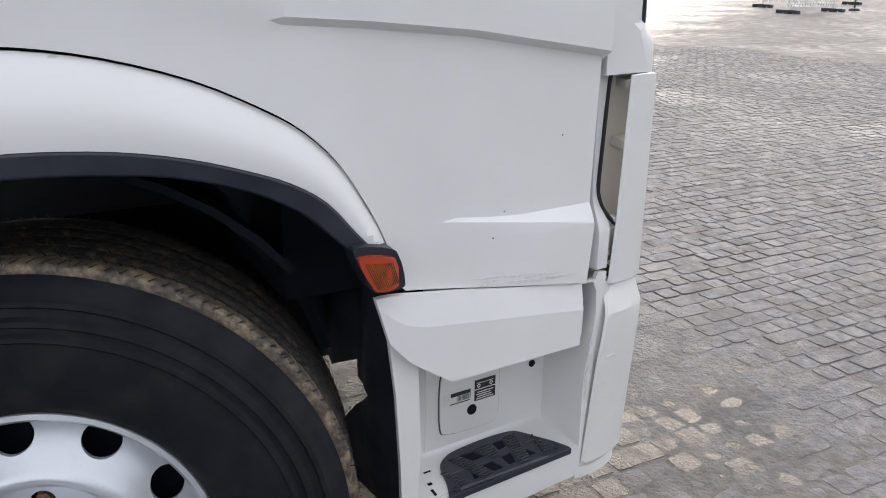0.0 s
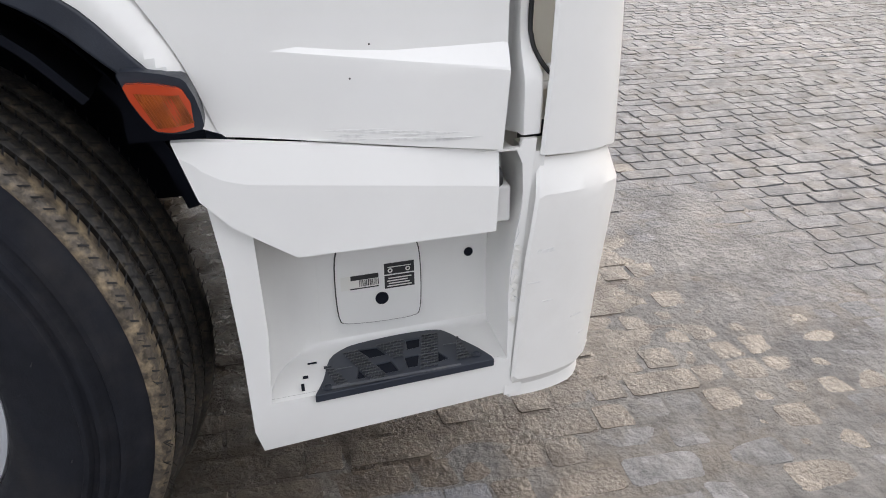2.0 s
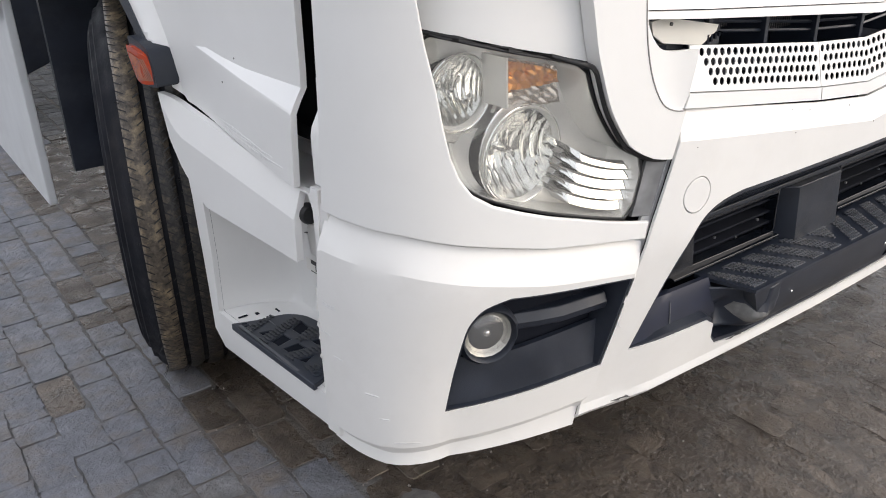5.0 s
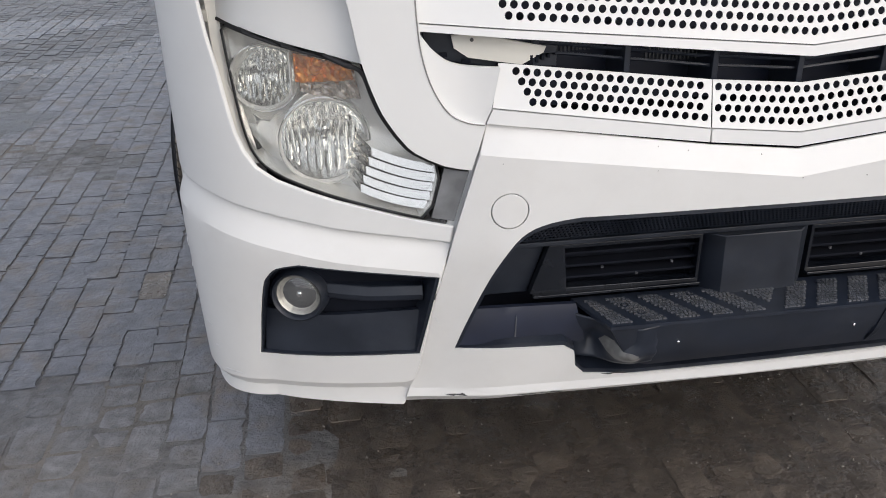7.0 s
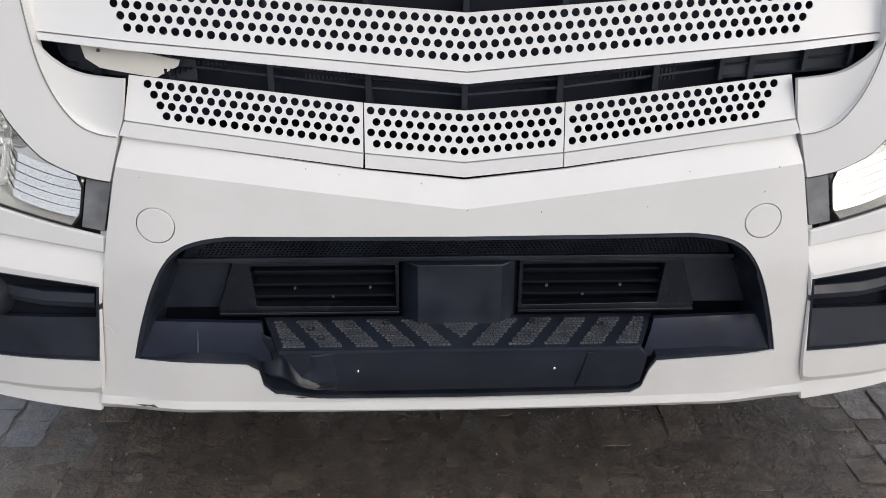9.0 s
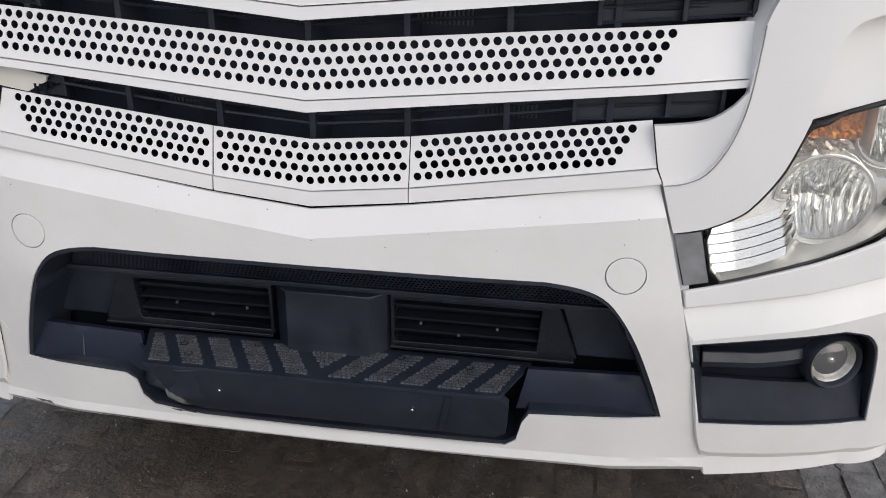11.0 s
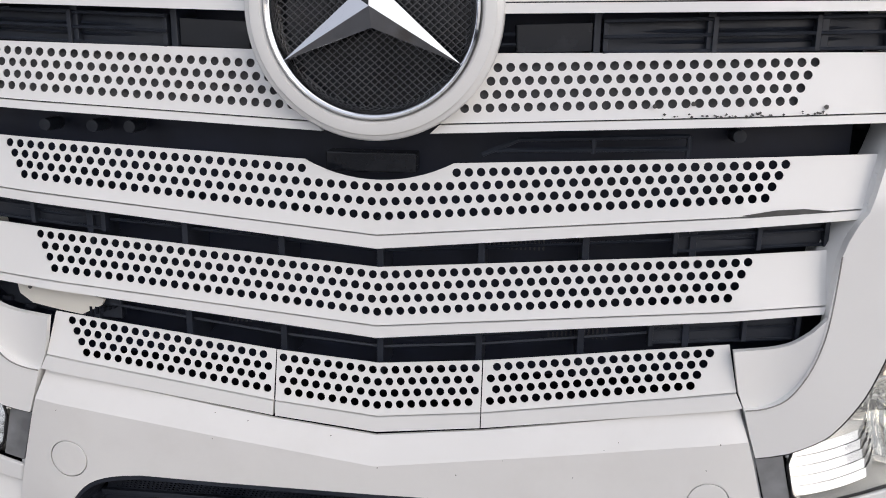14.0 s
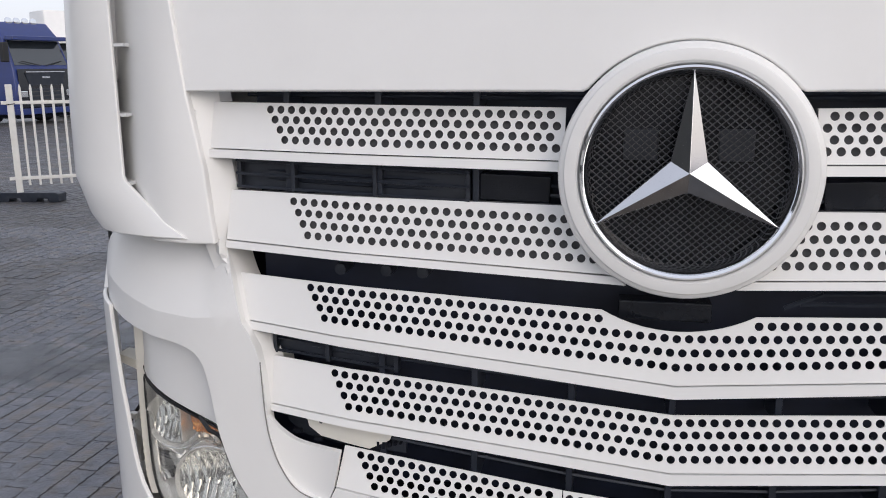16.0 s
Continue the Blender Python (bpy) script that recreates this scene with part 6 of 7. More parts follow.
def wheel(s):
    before = set(bpy.data.objects)
    wheel_parts(s)
    # turned to the truck's right about the king pin, and flattened where the tyre bears on the ground
    pin = Vector((s * 1.057, WC.y))
    for ob in set(bpy.data.objects) - before:
        if ob.type != "MESH":
            continue
        for v in ob.data.vertices:
            out = s * v.co.x - 1.335 + 0.190 + lerp(math.hypot(v.co.y - WC.y, v.co.z - WC.z), (0.303, 0.54), (0.050, 0)) + 0.014 * max(0, 1 - abs(v.co.z) / 0.10)
            along = v.co.y - WC.y
            v.co.x = pin.x + s * out * math.cos(STEER) - along * math.sin(STEER)
            v.co.y = pin.y + s * out * math.sin(STEER) + along * math.cos(STEER)
            v.co.z = max(v.co.z, -0.0045)


def wheel_parts(s):
    ob = thing("wheel", "muddy truck tyre on a silver steel rim", "")
    del ob["label"]
    ob.parent = truck
    X = lambda d: s * (1.335 - d)  # noqa: E731
    # side wall with moulded rings, shoulder, tread bed
    prof = [(0.296, 0.090), (0.306, 0.062), (0.324, 0.044), (0.352, 0.027), (0.390, 0.012), (0.425, 0.004), (0.444, 0.003), (0.448, -0.003), (0.455, -0.003), (0.460, 0.006), (0.467, 0.007), (0.471, 0.000), (0.479, 0.001), (0.484, 0.010),
            (0.496, 0.013), (0.500, 0.007), (0.508, 0.008), (0.513, 0.017), (0.526, 0.022), (0.538, 0.031), (0.546, 0.042)]
    back = [(r, 0.335 - d) for r, d in prof[::-1]]
    tyre = part("tyre", lathe([(r, X(d)) for r, d in prof + back] + [(0.290, X(0.20))], "x", (0, WC.y, WC.z), 128, closed=True), RUBBER, ob, "black tyre with muddy tread", smooth=40)
    ribs = [(0.034, 0.088), (0.098, 0.136), (0.147, 0.188), (0.199, 0.237), (0.247, 0.301)]
    for a, b in ribs:
        p = [(0.541, X(a + 0.002)), (0.556 - (a < 0.05) * 0.005, X(a + 0.001)), (0.560, X(a + 0.008)), (0.562, X((a + b) / 2)), (0.560, X(b - 0.008)), (0.556 - (b > 0.28) * 0.005, X(b - 0.001)), (0.541, X(b - 0.002))]
        part("tread_rib", lathe(p, "x", (0, WC.y, WC.z), 144, closed=True), TREAD if a < 0.05 else DARKTREAD, tyre, smooth=50)
    # slanting cuts from both edges of each rib
    bm = bmesh.new()
    for a, b in ribs:
        for i in range(150):
            t = 2 * math.pi * (i + 0.4 * (a > 0.1)) / 150
            for x0, dt, w in ((a + 0.0012, 0.020, 0.017), (b - 0.0182, -0.020, 0.017)):
                pts = []
                for x, q, r in ((x0, t, 0.5606), (x0 + w, t + dt, 0.5634), (x0 + w, t + dt + 0.0055, 0.5634), (x0, t + 0.0080, 0.5606)):
                    pts.append(bm.verts.new((X(x), WC.y + r * math.cos(q), WC.z + r * math.sin(q))))
                bm.faces.new(pts)
    part("tread_sipe", bm, SEAL, tyre, smooth=0, kind="stuff")
    bm = bmesh.new()
    for i in range(150):
        t = random.uniform(0, 2 * math.pi)
        d = random.choice((0.036, 0.040, 0.088, 0.098, 0.136, 0.147))
        c = Vector((X(d), WC.y + 0.556 * math.cos(t), WC.z + 0.556 * math.sin(t)))
        rod(c, c + Vector((s * random.uniform(0.002, 0.012), 0.014 * math.cos(t) + random.uniform(-0.004, 0.004), 0.014 * math.sin(t) + random.uniform(-0.004, 0.004))), 0.0007, 4, bm)
    part("tread_whisker", bm, SEAL, tyre, smooth=0, kind="stuff")
    # mould flash whiskers on the side wall
    for i in range(14):
        t = 2 * math.pi * (i + 0.37) / 14
        r = 0.415 + 0.012 * (i % 3)
        c = Vector((X(0.006), WC.y + r * math.cos(t), WC.z + r * math.sin(t)))
        part("rubber_whisker", rod(c, c + Vector((s * 0.006, 0, -0.004)), 0.0008, 5), SEAL, tyre)
    # rim: flange, sloping dish with ten hand holes, ridge, bolt face
    flange = [(0.276, 0.17), (0.276, 0.100), (0.281, 0.078), (0.290, 0.067), (0.299, 0.069), (0.303, 0.077), (0.298, 0.092), (0.288, 0.17)]
    rim = part("rim", lathe([(r, X(d)) for r, d in flange], "x", (0, WC.y, WC.z), 96, closed=True), STEEL, ob, "silver-painted steel rim", smooth=50)
    disc = smooth_line([(0.0, 0.085), (0.10, 0.085), (0.148, 0.083), (0.158, 0.074), (0.168, 0.069), (0.178, 0.073), (0.190, 0.084), (0.215, 0.104), (0.258, 0.138), (0.279, 0.147)], 3)

    def dish(u, v):
        r = math.hypot(u, v)
        return (X(lerp(r, [p[0] for p in disc], [p[1] for p in disc])), WC.y + u, WC.z + v)
    holes = []
    for i in range(10):
        t = 2 * math.pi * (i + 0.25) / 10
        c = (0.234 * math.cos(t), 0.234 * math.sin(t))
        holes.append([(c[0] + a * math.cos(t) - b * math.sin(t), c[1] + a * math.sin(t) + b * math.cos(t)) for a, b in ring2d(0, 0, 0.026, 22, 0.035)])
        c = (0.120 * math.cos(t + 0.2), 0.120 * math.sin(t + 0.2))
        holes.append(ring2d(*c, 0.0215, 18))
    holes.append(ring2d(0, 0, 0.075, 40))
    seeds = []
    for k, r in enumerate((0.088, 0.104, 0.136, 0.148, 0.153, 0.158, 0.163, 0.168, 0.173, 0.178, 0.184, 0.191, 0.200, 0.212, 0.226, 0.240, 0.254, 0.268)):
        seeds += ring2d(0, 0, r, 96, None, 0.03 * (k % 2))
    part("disc", sheet(ring2d(0, 0, 0.2785, 96), dish, (-s * 0.008, 0, 0), holes, 0.010, seeds=seeds), STEEL, rim, smooth=40)
    part("brake_dark", lathe([(0, X(0.185)), (0.275, X(0.185)), (0.275, X(0.19)), (0, X(0.19))], "x", (0, WC.y, WC.z), 40), DARK, rim)
    part("hub", lathe([(0.076, X(0.11)), (0.076, X(0.03)), (0.070, X(0.012)), (0.060, X(0.004)), (0.0, X(0.002))], "x", (0, WC.y, WC.z), 40), STEEL, rim, "silver hub cap", smooth=40)
    for i in range(10):
        t = 2 * math.pi * (i + 0.25) / 10 + 0.2
        c = (0, WC.y + 0.120 * math.cos(t), WC.z + 0.120 * math.sin(t))
        part("wheel_nut", lathe([(0.0, X(0.075)), (0.009, X(0.076)), (0.0105, X(0.082)), (0.0155, X(0.084)), (0.0155, X(0.112)), (0, X(0.112))], "x", c, 6), RUST, rim, "rusty wheel nut", smooth=0)


wheel(-1)
wheel(1)
for s in (-1, 1):
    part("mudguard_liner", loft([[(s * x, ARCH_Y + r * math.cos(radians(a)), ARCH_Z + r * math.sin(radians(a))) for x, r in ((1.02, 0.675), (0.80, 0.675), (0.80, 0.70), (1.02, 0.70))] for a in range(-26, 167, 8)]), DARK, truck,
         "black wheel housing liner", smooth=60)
    # extra liner piece over the tyre, added to shade the top of the tread
    part("shading_liner", loft([[(s * x, ARCH_Y + r * math.cos(radians(a)), ARCH_Z + r * math.sin(radians(a))) for x, r in ((1.19, 0.685), (1.01, 0.670), (1.01, 0.695), (1.19, 0.70))] for a in range(46, 143, 8)]), DARK, truck, smooth=60)
    part("liner_skirt", box((s * 1.24, 2.16, 0.38), (s * 0.80, 2.19, 1.10)), BLACK, truck)
    part("side_skirt", sheet([(2.20, 0.26), (4.05, 0.28), (4.05, 1.08), (2.20, 1.08)], lambda y, z: (s * 1.345, y, z), (-s * 0.03, 0, 0), step=1), GREYWHITE, truck, "scuffed white chassis side skirt", bevel=0.006)
    part("fuel_tank", sheet(rounded([(0.72, 0.30), (1.38, 0.30), (1.40, 0.42), (1.40, 0.95), (1.34, 1.02), (0.72, 1.02)], 2), lambda x, z: (s * x, 4.25, z), (0, 0.85, 0), step=2, grid=False), BLACK, truck, "black tank behind the side skirt", bevel=0.01)
part("frame_rails", box((-0.45, 2.1, 0.60), (0.45, 7.2, 0.92)), DARK, truck)
for s in (-1, 1):
    part("rear_tyre", lathe([(0.30, s * 1.29), (0.40, s * 1.32), (0.50, s * 1.31), (0.555, s * 1.27), (0.562, s * 1.00), (0.30, s * 0.98)], "x", (0, 6.0, 0.555), 48, closed=True), RUBBER, truck, "black rear tyre")
    part("rear_mudguard", loft([[(s * x, 6.0 + r * math.cos(radians(a)), 0.555 + r * math.sin(radians(a))) for x, r in ((1.34, 0.64), (0.60, 0.64), (0.60, 0.66), (1.34, 0.66))] for a in range(0, 181, 12)]), BLACK, truck, smooth=60)

# ---- ground: one sheet to the horizon, with sand over the joints near by, and pavers ----
bm = bmesh.new()
xs = [-600, -60, -14] + [-9.6 + 0.16 * i for i in range(36)] + [-3.84 + 0.04 * i for i in range(156)] + [2.4 + 0.16 * i for i in range(46)] + [14, 60, 600]
ys = [-600, -60, -16] + [-11.2 + 0.16 * i for i in range(50)] + [-3.2 + 0.04 * i for i in range(160)] + [3.2 + 0.16 * i for i in range(40)] + [14, 60, 600]


def sand_z(x, y):
    if abs(x) > 9.7 or y < -11.3 or y > 9.7:
        return -0.004
    a = noise.noise(Vector((x * 0.6, y * 0.6, 1.7))) * 0.5 + noise.noise(Vector((x * 2.1, y * 2.1, 4))) * 0.4
    near = math.exp(-((x + 1.5) / 1.3) ** 2 - ((y + 0.3) / 1.2) ** 2)
    patch = math.exp(-((x - 0.02) / 0.60) ** 2 - ((y + 0.72) / 0.30) ** 2)
    return lerp(x, (-6, -2.5, -0.8, 0.6), (-0.0058, -0.0042, -0.0050, -0.0074)) + 0.0036 * a + 0.0036 * near + 0.0075 * patch + 0.0022 * noise.noise(Vector((x * 11, y * 11, 2)))


grid = [[bm.verts.new((x, y, sand_z(x, y))) for y in ys] for x in xs]
for i in range(len(xs) - 1):
    for j in range(len(ys) - 1):
        bm.faces.new((grid[i][j], grid[i + 1][j], grid[i + 1][j + 1], grid[i][j + 1]))
ground = part("ground", bm, SAND, None, "damp sandy yard surface under worn pavers", smooth=60)
tagged(ground, kind="structure", category="ground")

PX, PYY = 0.100, 0.200
# wet brown sand washed over the blocks under the truck; their joints still show
xs = [-1.90 + 0.025 * i for i in range(135)]
ys = [-0.97 + 0.025 * i for i in range(194)]


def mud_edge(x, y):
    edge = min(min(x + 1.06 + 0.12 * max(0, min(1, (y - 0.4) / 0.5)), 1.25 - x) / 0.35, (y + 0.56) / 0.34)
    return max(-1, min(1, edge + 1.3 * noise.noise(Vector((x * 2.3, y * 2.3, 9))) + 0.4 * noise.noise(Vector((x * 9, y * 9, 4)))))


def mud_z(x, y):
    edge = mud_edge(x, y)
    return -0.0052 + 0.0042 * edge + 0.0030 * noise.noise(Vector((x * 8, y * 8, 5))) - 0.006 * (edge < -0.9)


bm = bmesh.new()
grid = [[bm.verts.new((x, y, mud_z(x, y))) for y in ys] for x in xs]
for i in range(len(xs) - 1):
    for j in range(len(ys) - 1):
        bm.faces.new((grid[i][j], grid[i + 1][j], grid[i + 1][j + 1], grid[i][j + 1]))
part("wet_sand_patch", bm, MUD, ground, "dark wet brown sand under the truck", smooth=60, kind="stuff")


def paver_mesh(x, y, rng, fine=True, part_of=1.0, worn=False):
    """A block, whole or broken: a flat top with an uneven, rounded outline; a worn one lies flush, with crumbled long edges."""
    w, h = 0.0496, 0.0992 * part_of
    z0 = rng.uniform(-0.002, 0.002) * (0.4 if worn else 1)
    tx, ty = rng.uniform(-0.03, 0.03) * (0.4 if worn else 1), rng.uniform(-0.02, 0.02) * (0.4 if worn else 1)
    ring = ((-1, -.88), (-.80, -1), (0, -1.0), (.80, -1), (1, -.88), (1, 0), (1, .88), (.80, 1), (0, 1.0), (-.80, 1), (-1, .88), (-1, 0)) if fine else ((-1, -.85), (.85, -1), (1, .85), (-.85, 1))
    if worn:
        side_steps = [-0.97 + 1.94 * i / 7 for i in range(8)]
        ring = [(1, q) for q in side_steps] + [(0.3, 1.01), (-0.4, 1.01)] + [(-1, -q) for q in side_steps] + [(-0.3, -1.01), (0.4, -1.01)]
    n = len(ring)
    low, top = [], []
    for ax, ay in ring:
        if worn:
            ax, ay = ax * w * (rng.uniform(0.93, 1.03) if rng.random() < 0.8 else rng.uniform(0.84, 0.93)), ay * h * rng.uniform(0.985, 1.0)
        else:
            ax, ay = ax * w * rng.uniform(0.93, 1.02), ay * h * (1 - rng.uniform(-0.005, 0.05) / part_of)
        k = ax * tx + ay * ty
        low.append((x + ax, y + ay, z0 - 0.014 + k))
        inset = 0.0012 if worn else 0.005
        top.append((x + ax * (0.965 if worn else 0.93), y + ay - math.copysign(min(abs(ay) * 0.5, inset), ay), z0 - 0.0020 * (0.5 if worn else 1) + k))
    v = low + top + [(x + rng.uniform(-.008, .008), y + rng.uniform(-.02, .02) * part_of, z0 + 0.0010)]
    f = [(i, (i + 1) % n, n + (i + 1) % n, n + i) for i in range(n)] + [(n + i, n + (i + 1) % n, 2 * n) for i in range(n)]
    return v, f


def paver_data(name, v, f, mat):
    me = bpy.data.meshes.new(name)
    me.from_pydata(v, [], f)
    me.materials.append(mat)
    me.polygons.foreach_set("use_smooth", [True] * len(me.polygons))
    me.set_sharp_from_angle(angle=radians(40))
    return me


def flush(x, y):
    return -7.0 < x < -0.9 and 0.0 < y < 6.5 and noise.noise(Vector((x * 0.9, y * 0.9, 8))) > -0.28 + 0.12 * max(0, y - 3) + 0.8 * max(0, 0.5 - y)


def joined(blocks, mat, label="", worn=False):
    v, f = [], []
    for x, y, k in blocks:
        b = len(v)
        a, q = paver_mesh(x, y, rng, -4.5 < x < 4 and -5.5 < y < 4.5, k, worn)
        v += a
        f += [tuple(b + j for j in g) for g in q]
    tagged(new("pavers", paver_data("pavers", v, f, mat)), label, kind="stuff").parent = ground


rng = random.Random(5)
shared = {1.0: [], 0.5: []}
for k in shared:
    for i in range(7):
        shared[k].append(paver_data("paver", *paver_mesh(0, 0, rng, True, k, True), SMOOTHPAVER))
single, dry, wet, worn = [], [], [], []
for i in range(-96, 97):
    for j in range(-56, 48):
        x, y = i * PX + 0.02, (j + 0.5 * (i % 2) + 0.12 * math.sin(i * 2.7)) * PYY
        x += 0.006 * math.sin(y * 1.3 + i * 0.7) + rng.uniform(-0.002, 0.002)
        y += rng.uniform(-0.004, 0.004)
        broken = rng.random() < 0.45 + 0.5 * noise.noise(Vector((x * 0.7, y * 0.7, 6)))
        for yy, k in (((y - 0.05, 0.5), (y + 0.05, 0.5)) if broken else ((y, 1.0),)):
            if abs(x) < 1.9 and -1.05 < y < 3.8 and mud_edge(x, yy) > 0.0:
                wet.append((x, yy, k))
            elif flush(x, yy) and -2.2 < x < -1.22 and len(single) < 300:
                single.append((x, yy, rng.uniform(-0.001, 0.001), rng.uniform(-0.025, 0.025) + math.pi * rng.randrange(2), k))
            else:
                (worn if flush(x, yy) else dry).append((x, yy, k))
joined(dry, PAVER, "worn grey concrete pavers with sandy joints")
joined(worn, SMOOTHPAVER, "smooth pavers lying flush, with crumbled edges and sky sheen in their bluish colour", True)
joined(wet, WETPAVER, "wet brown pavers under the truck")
for x, y, z, a, k in single:
    ob = new("paver", shared[k][rng.randrange(7)])
    ob.matrix_world = Matrix.Translation((x, y, z)) @ Matrix.Rotation(a, 4, "Z")
    ob.parent = ground


# loose grit washed over the blocks
v, f = [], []
for i in range(7000):
    near = i % 2
    x, y = (rng.uniform(-1.9, 1.9), rng.uniform(-1.2, 1.2)) if near else (rng.uniform(-4.5, -1.1), rng.uniform(-3.0, 3.2))
    if noise.noise(Vector((x * 1.6, y * 1.6, 3))) < rng.uniform(-0.5, 0.35):
        continue
    r = 0.0011 + 0.0024 * rng.random() ** 3
    a, b, z = rng.uniform(0, 6.3), len(v), (mud_z(x, y) + 0.004 if mud_edge(x, y) > 0 and abs(x) < 1.4 else 0.0)
    v += [(x + r * rng.uniform(0.7, 1.5) * math.cos(a + q * 1.57), y + r * rng.uniform(0.7, 1.5) * math.sin(a + q * 1.57), z - 0.003) for q in range(4)] + [(x, y, z + r * 0.9)]
    f += [(b + q, b + (q + 1) % 4, b + 4) for q in range(4)]
tagged(new("grit", paver_data("grit", v, f, GRIT)), "pale grit scattered on the wet pavers", kind="stuff").parent = ground


def yard(name, label, category, at=(0, 0, 0), group="", kind=""):
    """A thing that stands on the yard, in the truck's drawing scale."""
    ob = thing(name, label, category, Vector(at) * SIZE, group, kind)
    ob.scale = (SIZE, SIZE, SIZE)
    return ob


# ---- white fence panels on rubber feet ----
def foot(parent, x, turn):
    bm = sheet([(-0.42, 0.0), (-0.42, 0.11), (-0.38, 0.13), (0.38, 0.13), (0.42, 0.11), (0.42, 0.0), (0.28, 0.0), (0.26, 0.05), (0.12, 0.05), (0.10, 0.0), (-0.10, 0.0), (-0.12, 0.05), (-0.26, 0.05), (-0.28, 0.0)],
               lambda u, z: (u, -0.11, z), (0, 0.22, 0), step=0.4, grid=False)
    bm.transform(Matrix.Translation((x, 0, 0)) @ Matrix.Rotation(turn, 4, "Z"))
    part("foot", bm, BLACK, parent, "black recycled-rubber foot", bevel=0.01)


def fence(at, turn, width, height, bars, feet=((0, 1.57), (1, 1.57)), lean=0.0):
    ob = yard("fence_panel", "white painted steel bar fence panel on rubber feet", "fence", at, group="fence panels")
    ob.rotation_euler[2] = turn
    for x in (0, width):
        part("post", box((x - 0.04, -0.04, 0.12), (x + 0.04, 0.04, height)), FENCE, ob, bevel=0.006)
    for z in (0.32, height - 0.24):
        part("rail", box((-0.11, -0.02, z - 0.022), (width, 0.02, z + 0.022)), FENCE, ob, bevel=0.004)
    for i in range(bars):
        x = width * (i + 1) / (bars + 1)
        bm = lathe([(0, 0.22), (0.0165, 0.22), (0.0165, height - 0.05), (0.004, height), (0, height)], "z", (x, 0, 0), 8)
        part("bar", bm, FENCE, ob)
    part("cable_tie", band([(-0.06, -0.05, height * 0.83), (0.06, -0.05, height * 0.84)], 0.006), SEAL, ob)
    for piece in ob.children:
        for v in piece.data.vertices:
            v.co.x += lean * v.co.z
    for k, a in feet:
        foot(ob, k * width, a)
    return ob


fa = math.atan2(0.55, 0.83)
fence((-8.02, 8.51, 0), fa, 2.35, 1.57, 17, ((0.06, -0.43), (1, 1.57)))
fb = math.atan2(0.45, -0.9)
fence((4.66, 8.10, 0), fb, 2.35, 1.60, 13, ((0, 1.4), (1, 1.57)), 0.07)
stake = yard("ground_stake", "thin black stake leaning beside the fence post", "stake", (4.80, 8.05, 0))
part("shaft", rod((0, 0, 0), (0.10, 0.03, 1.05), 0.014), SEAL, stake)
part("base", lathe([(0, 0), (0.07, 0), (0.06, 0.03), (0, 0.04)], "z", (0, 0, 0), 14), SEAL, stake)
fence((18.7, -24.0, 0), math.atan2(-2.8, 0.3), 2.8, 1.82, 16)
fence((22.5, -27.0, 0), math.atan2(-2.8, 0.3), 6.5, 1.82, 38)
stake = yard("ground_stake", "thin black stake standing on the yard", "stake", (19.3, -28.4, 0))
part("shaft", rod((0, 0, 0), (0, 0, 1.6), 0.03), SEAL, stake)
part("base", lathe([(0, 0), (0.22, 0), (0.18, 0.08), (0, 0.12)], "z", (0, 0, 0), 14), SEAL, stake)


# ---- vehicles and machines beyond the fence ----
def round_wheel(parent, at, r, w, rim_mat, axis="y"):
    x, y, z = at
    t = part("wheel", lathe([(r * 0.6, -w / 2), (r * 0.93, -w / 2), (r, -w * 0.35), (r, w * 0.35), (r * 0.93, w / 2), (r * 0.6, w / 2)], axis, at, 32, closed=True), RUBBER, parent)
    part("rim", lathe([(0, -w * 0.46), (r * 0.15, -w * 0.48), (r * 0.3, -w * 0.38), (r * 0.58, -w * 0.42), (r * 0.64, -w * 0.5), (r * 0.64, w * 0.3), (0, w * 0.3)], axis, at, 32), rim_mat, t, smooth=40)
    for i in range(8):
        a = 2 * math.pi * i / 8
        c = (x + r * 0.42 * math.cos(a), y - w * 0.44, z + r * 0.42 * math.sin(a))
        part("spoke_gap", lathe([(0, 0), (r * 0.085, 0), (r * 0.085, -0.01), (0, -0.01)], "y", c, 10), SEAL, t)


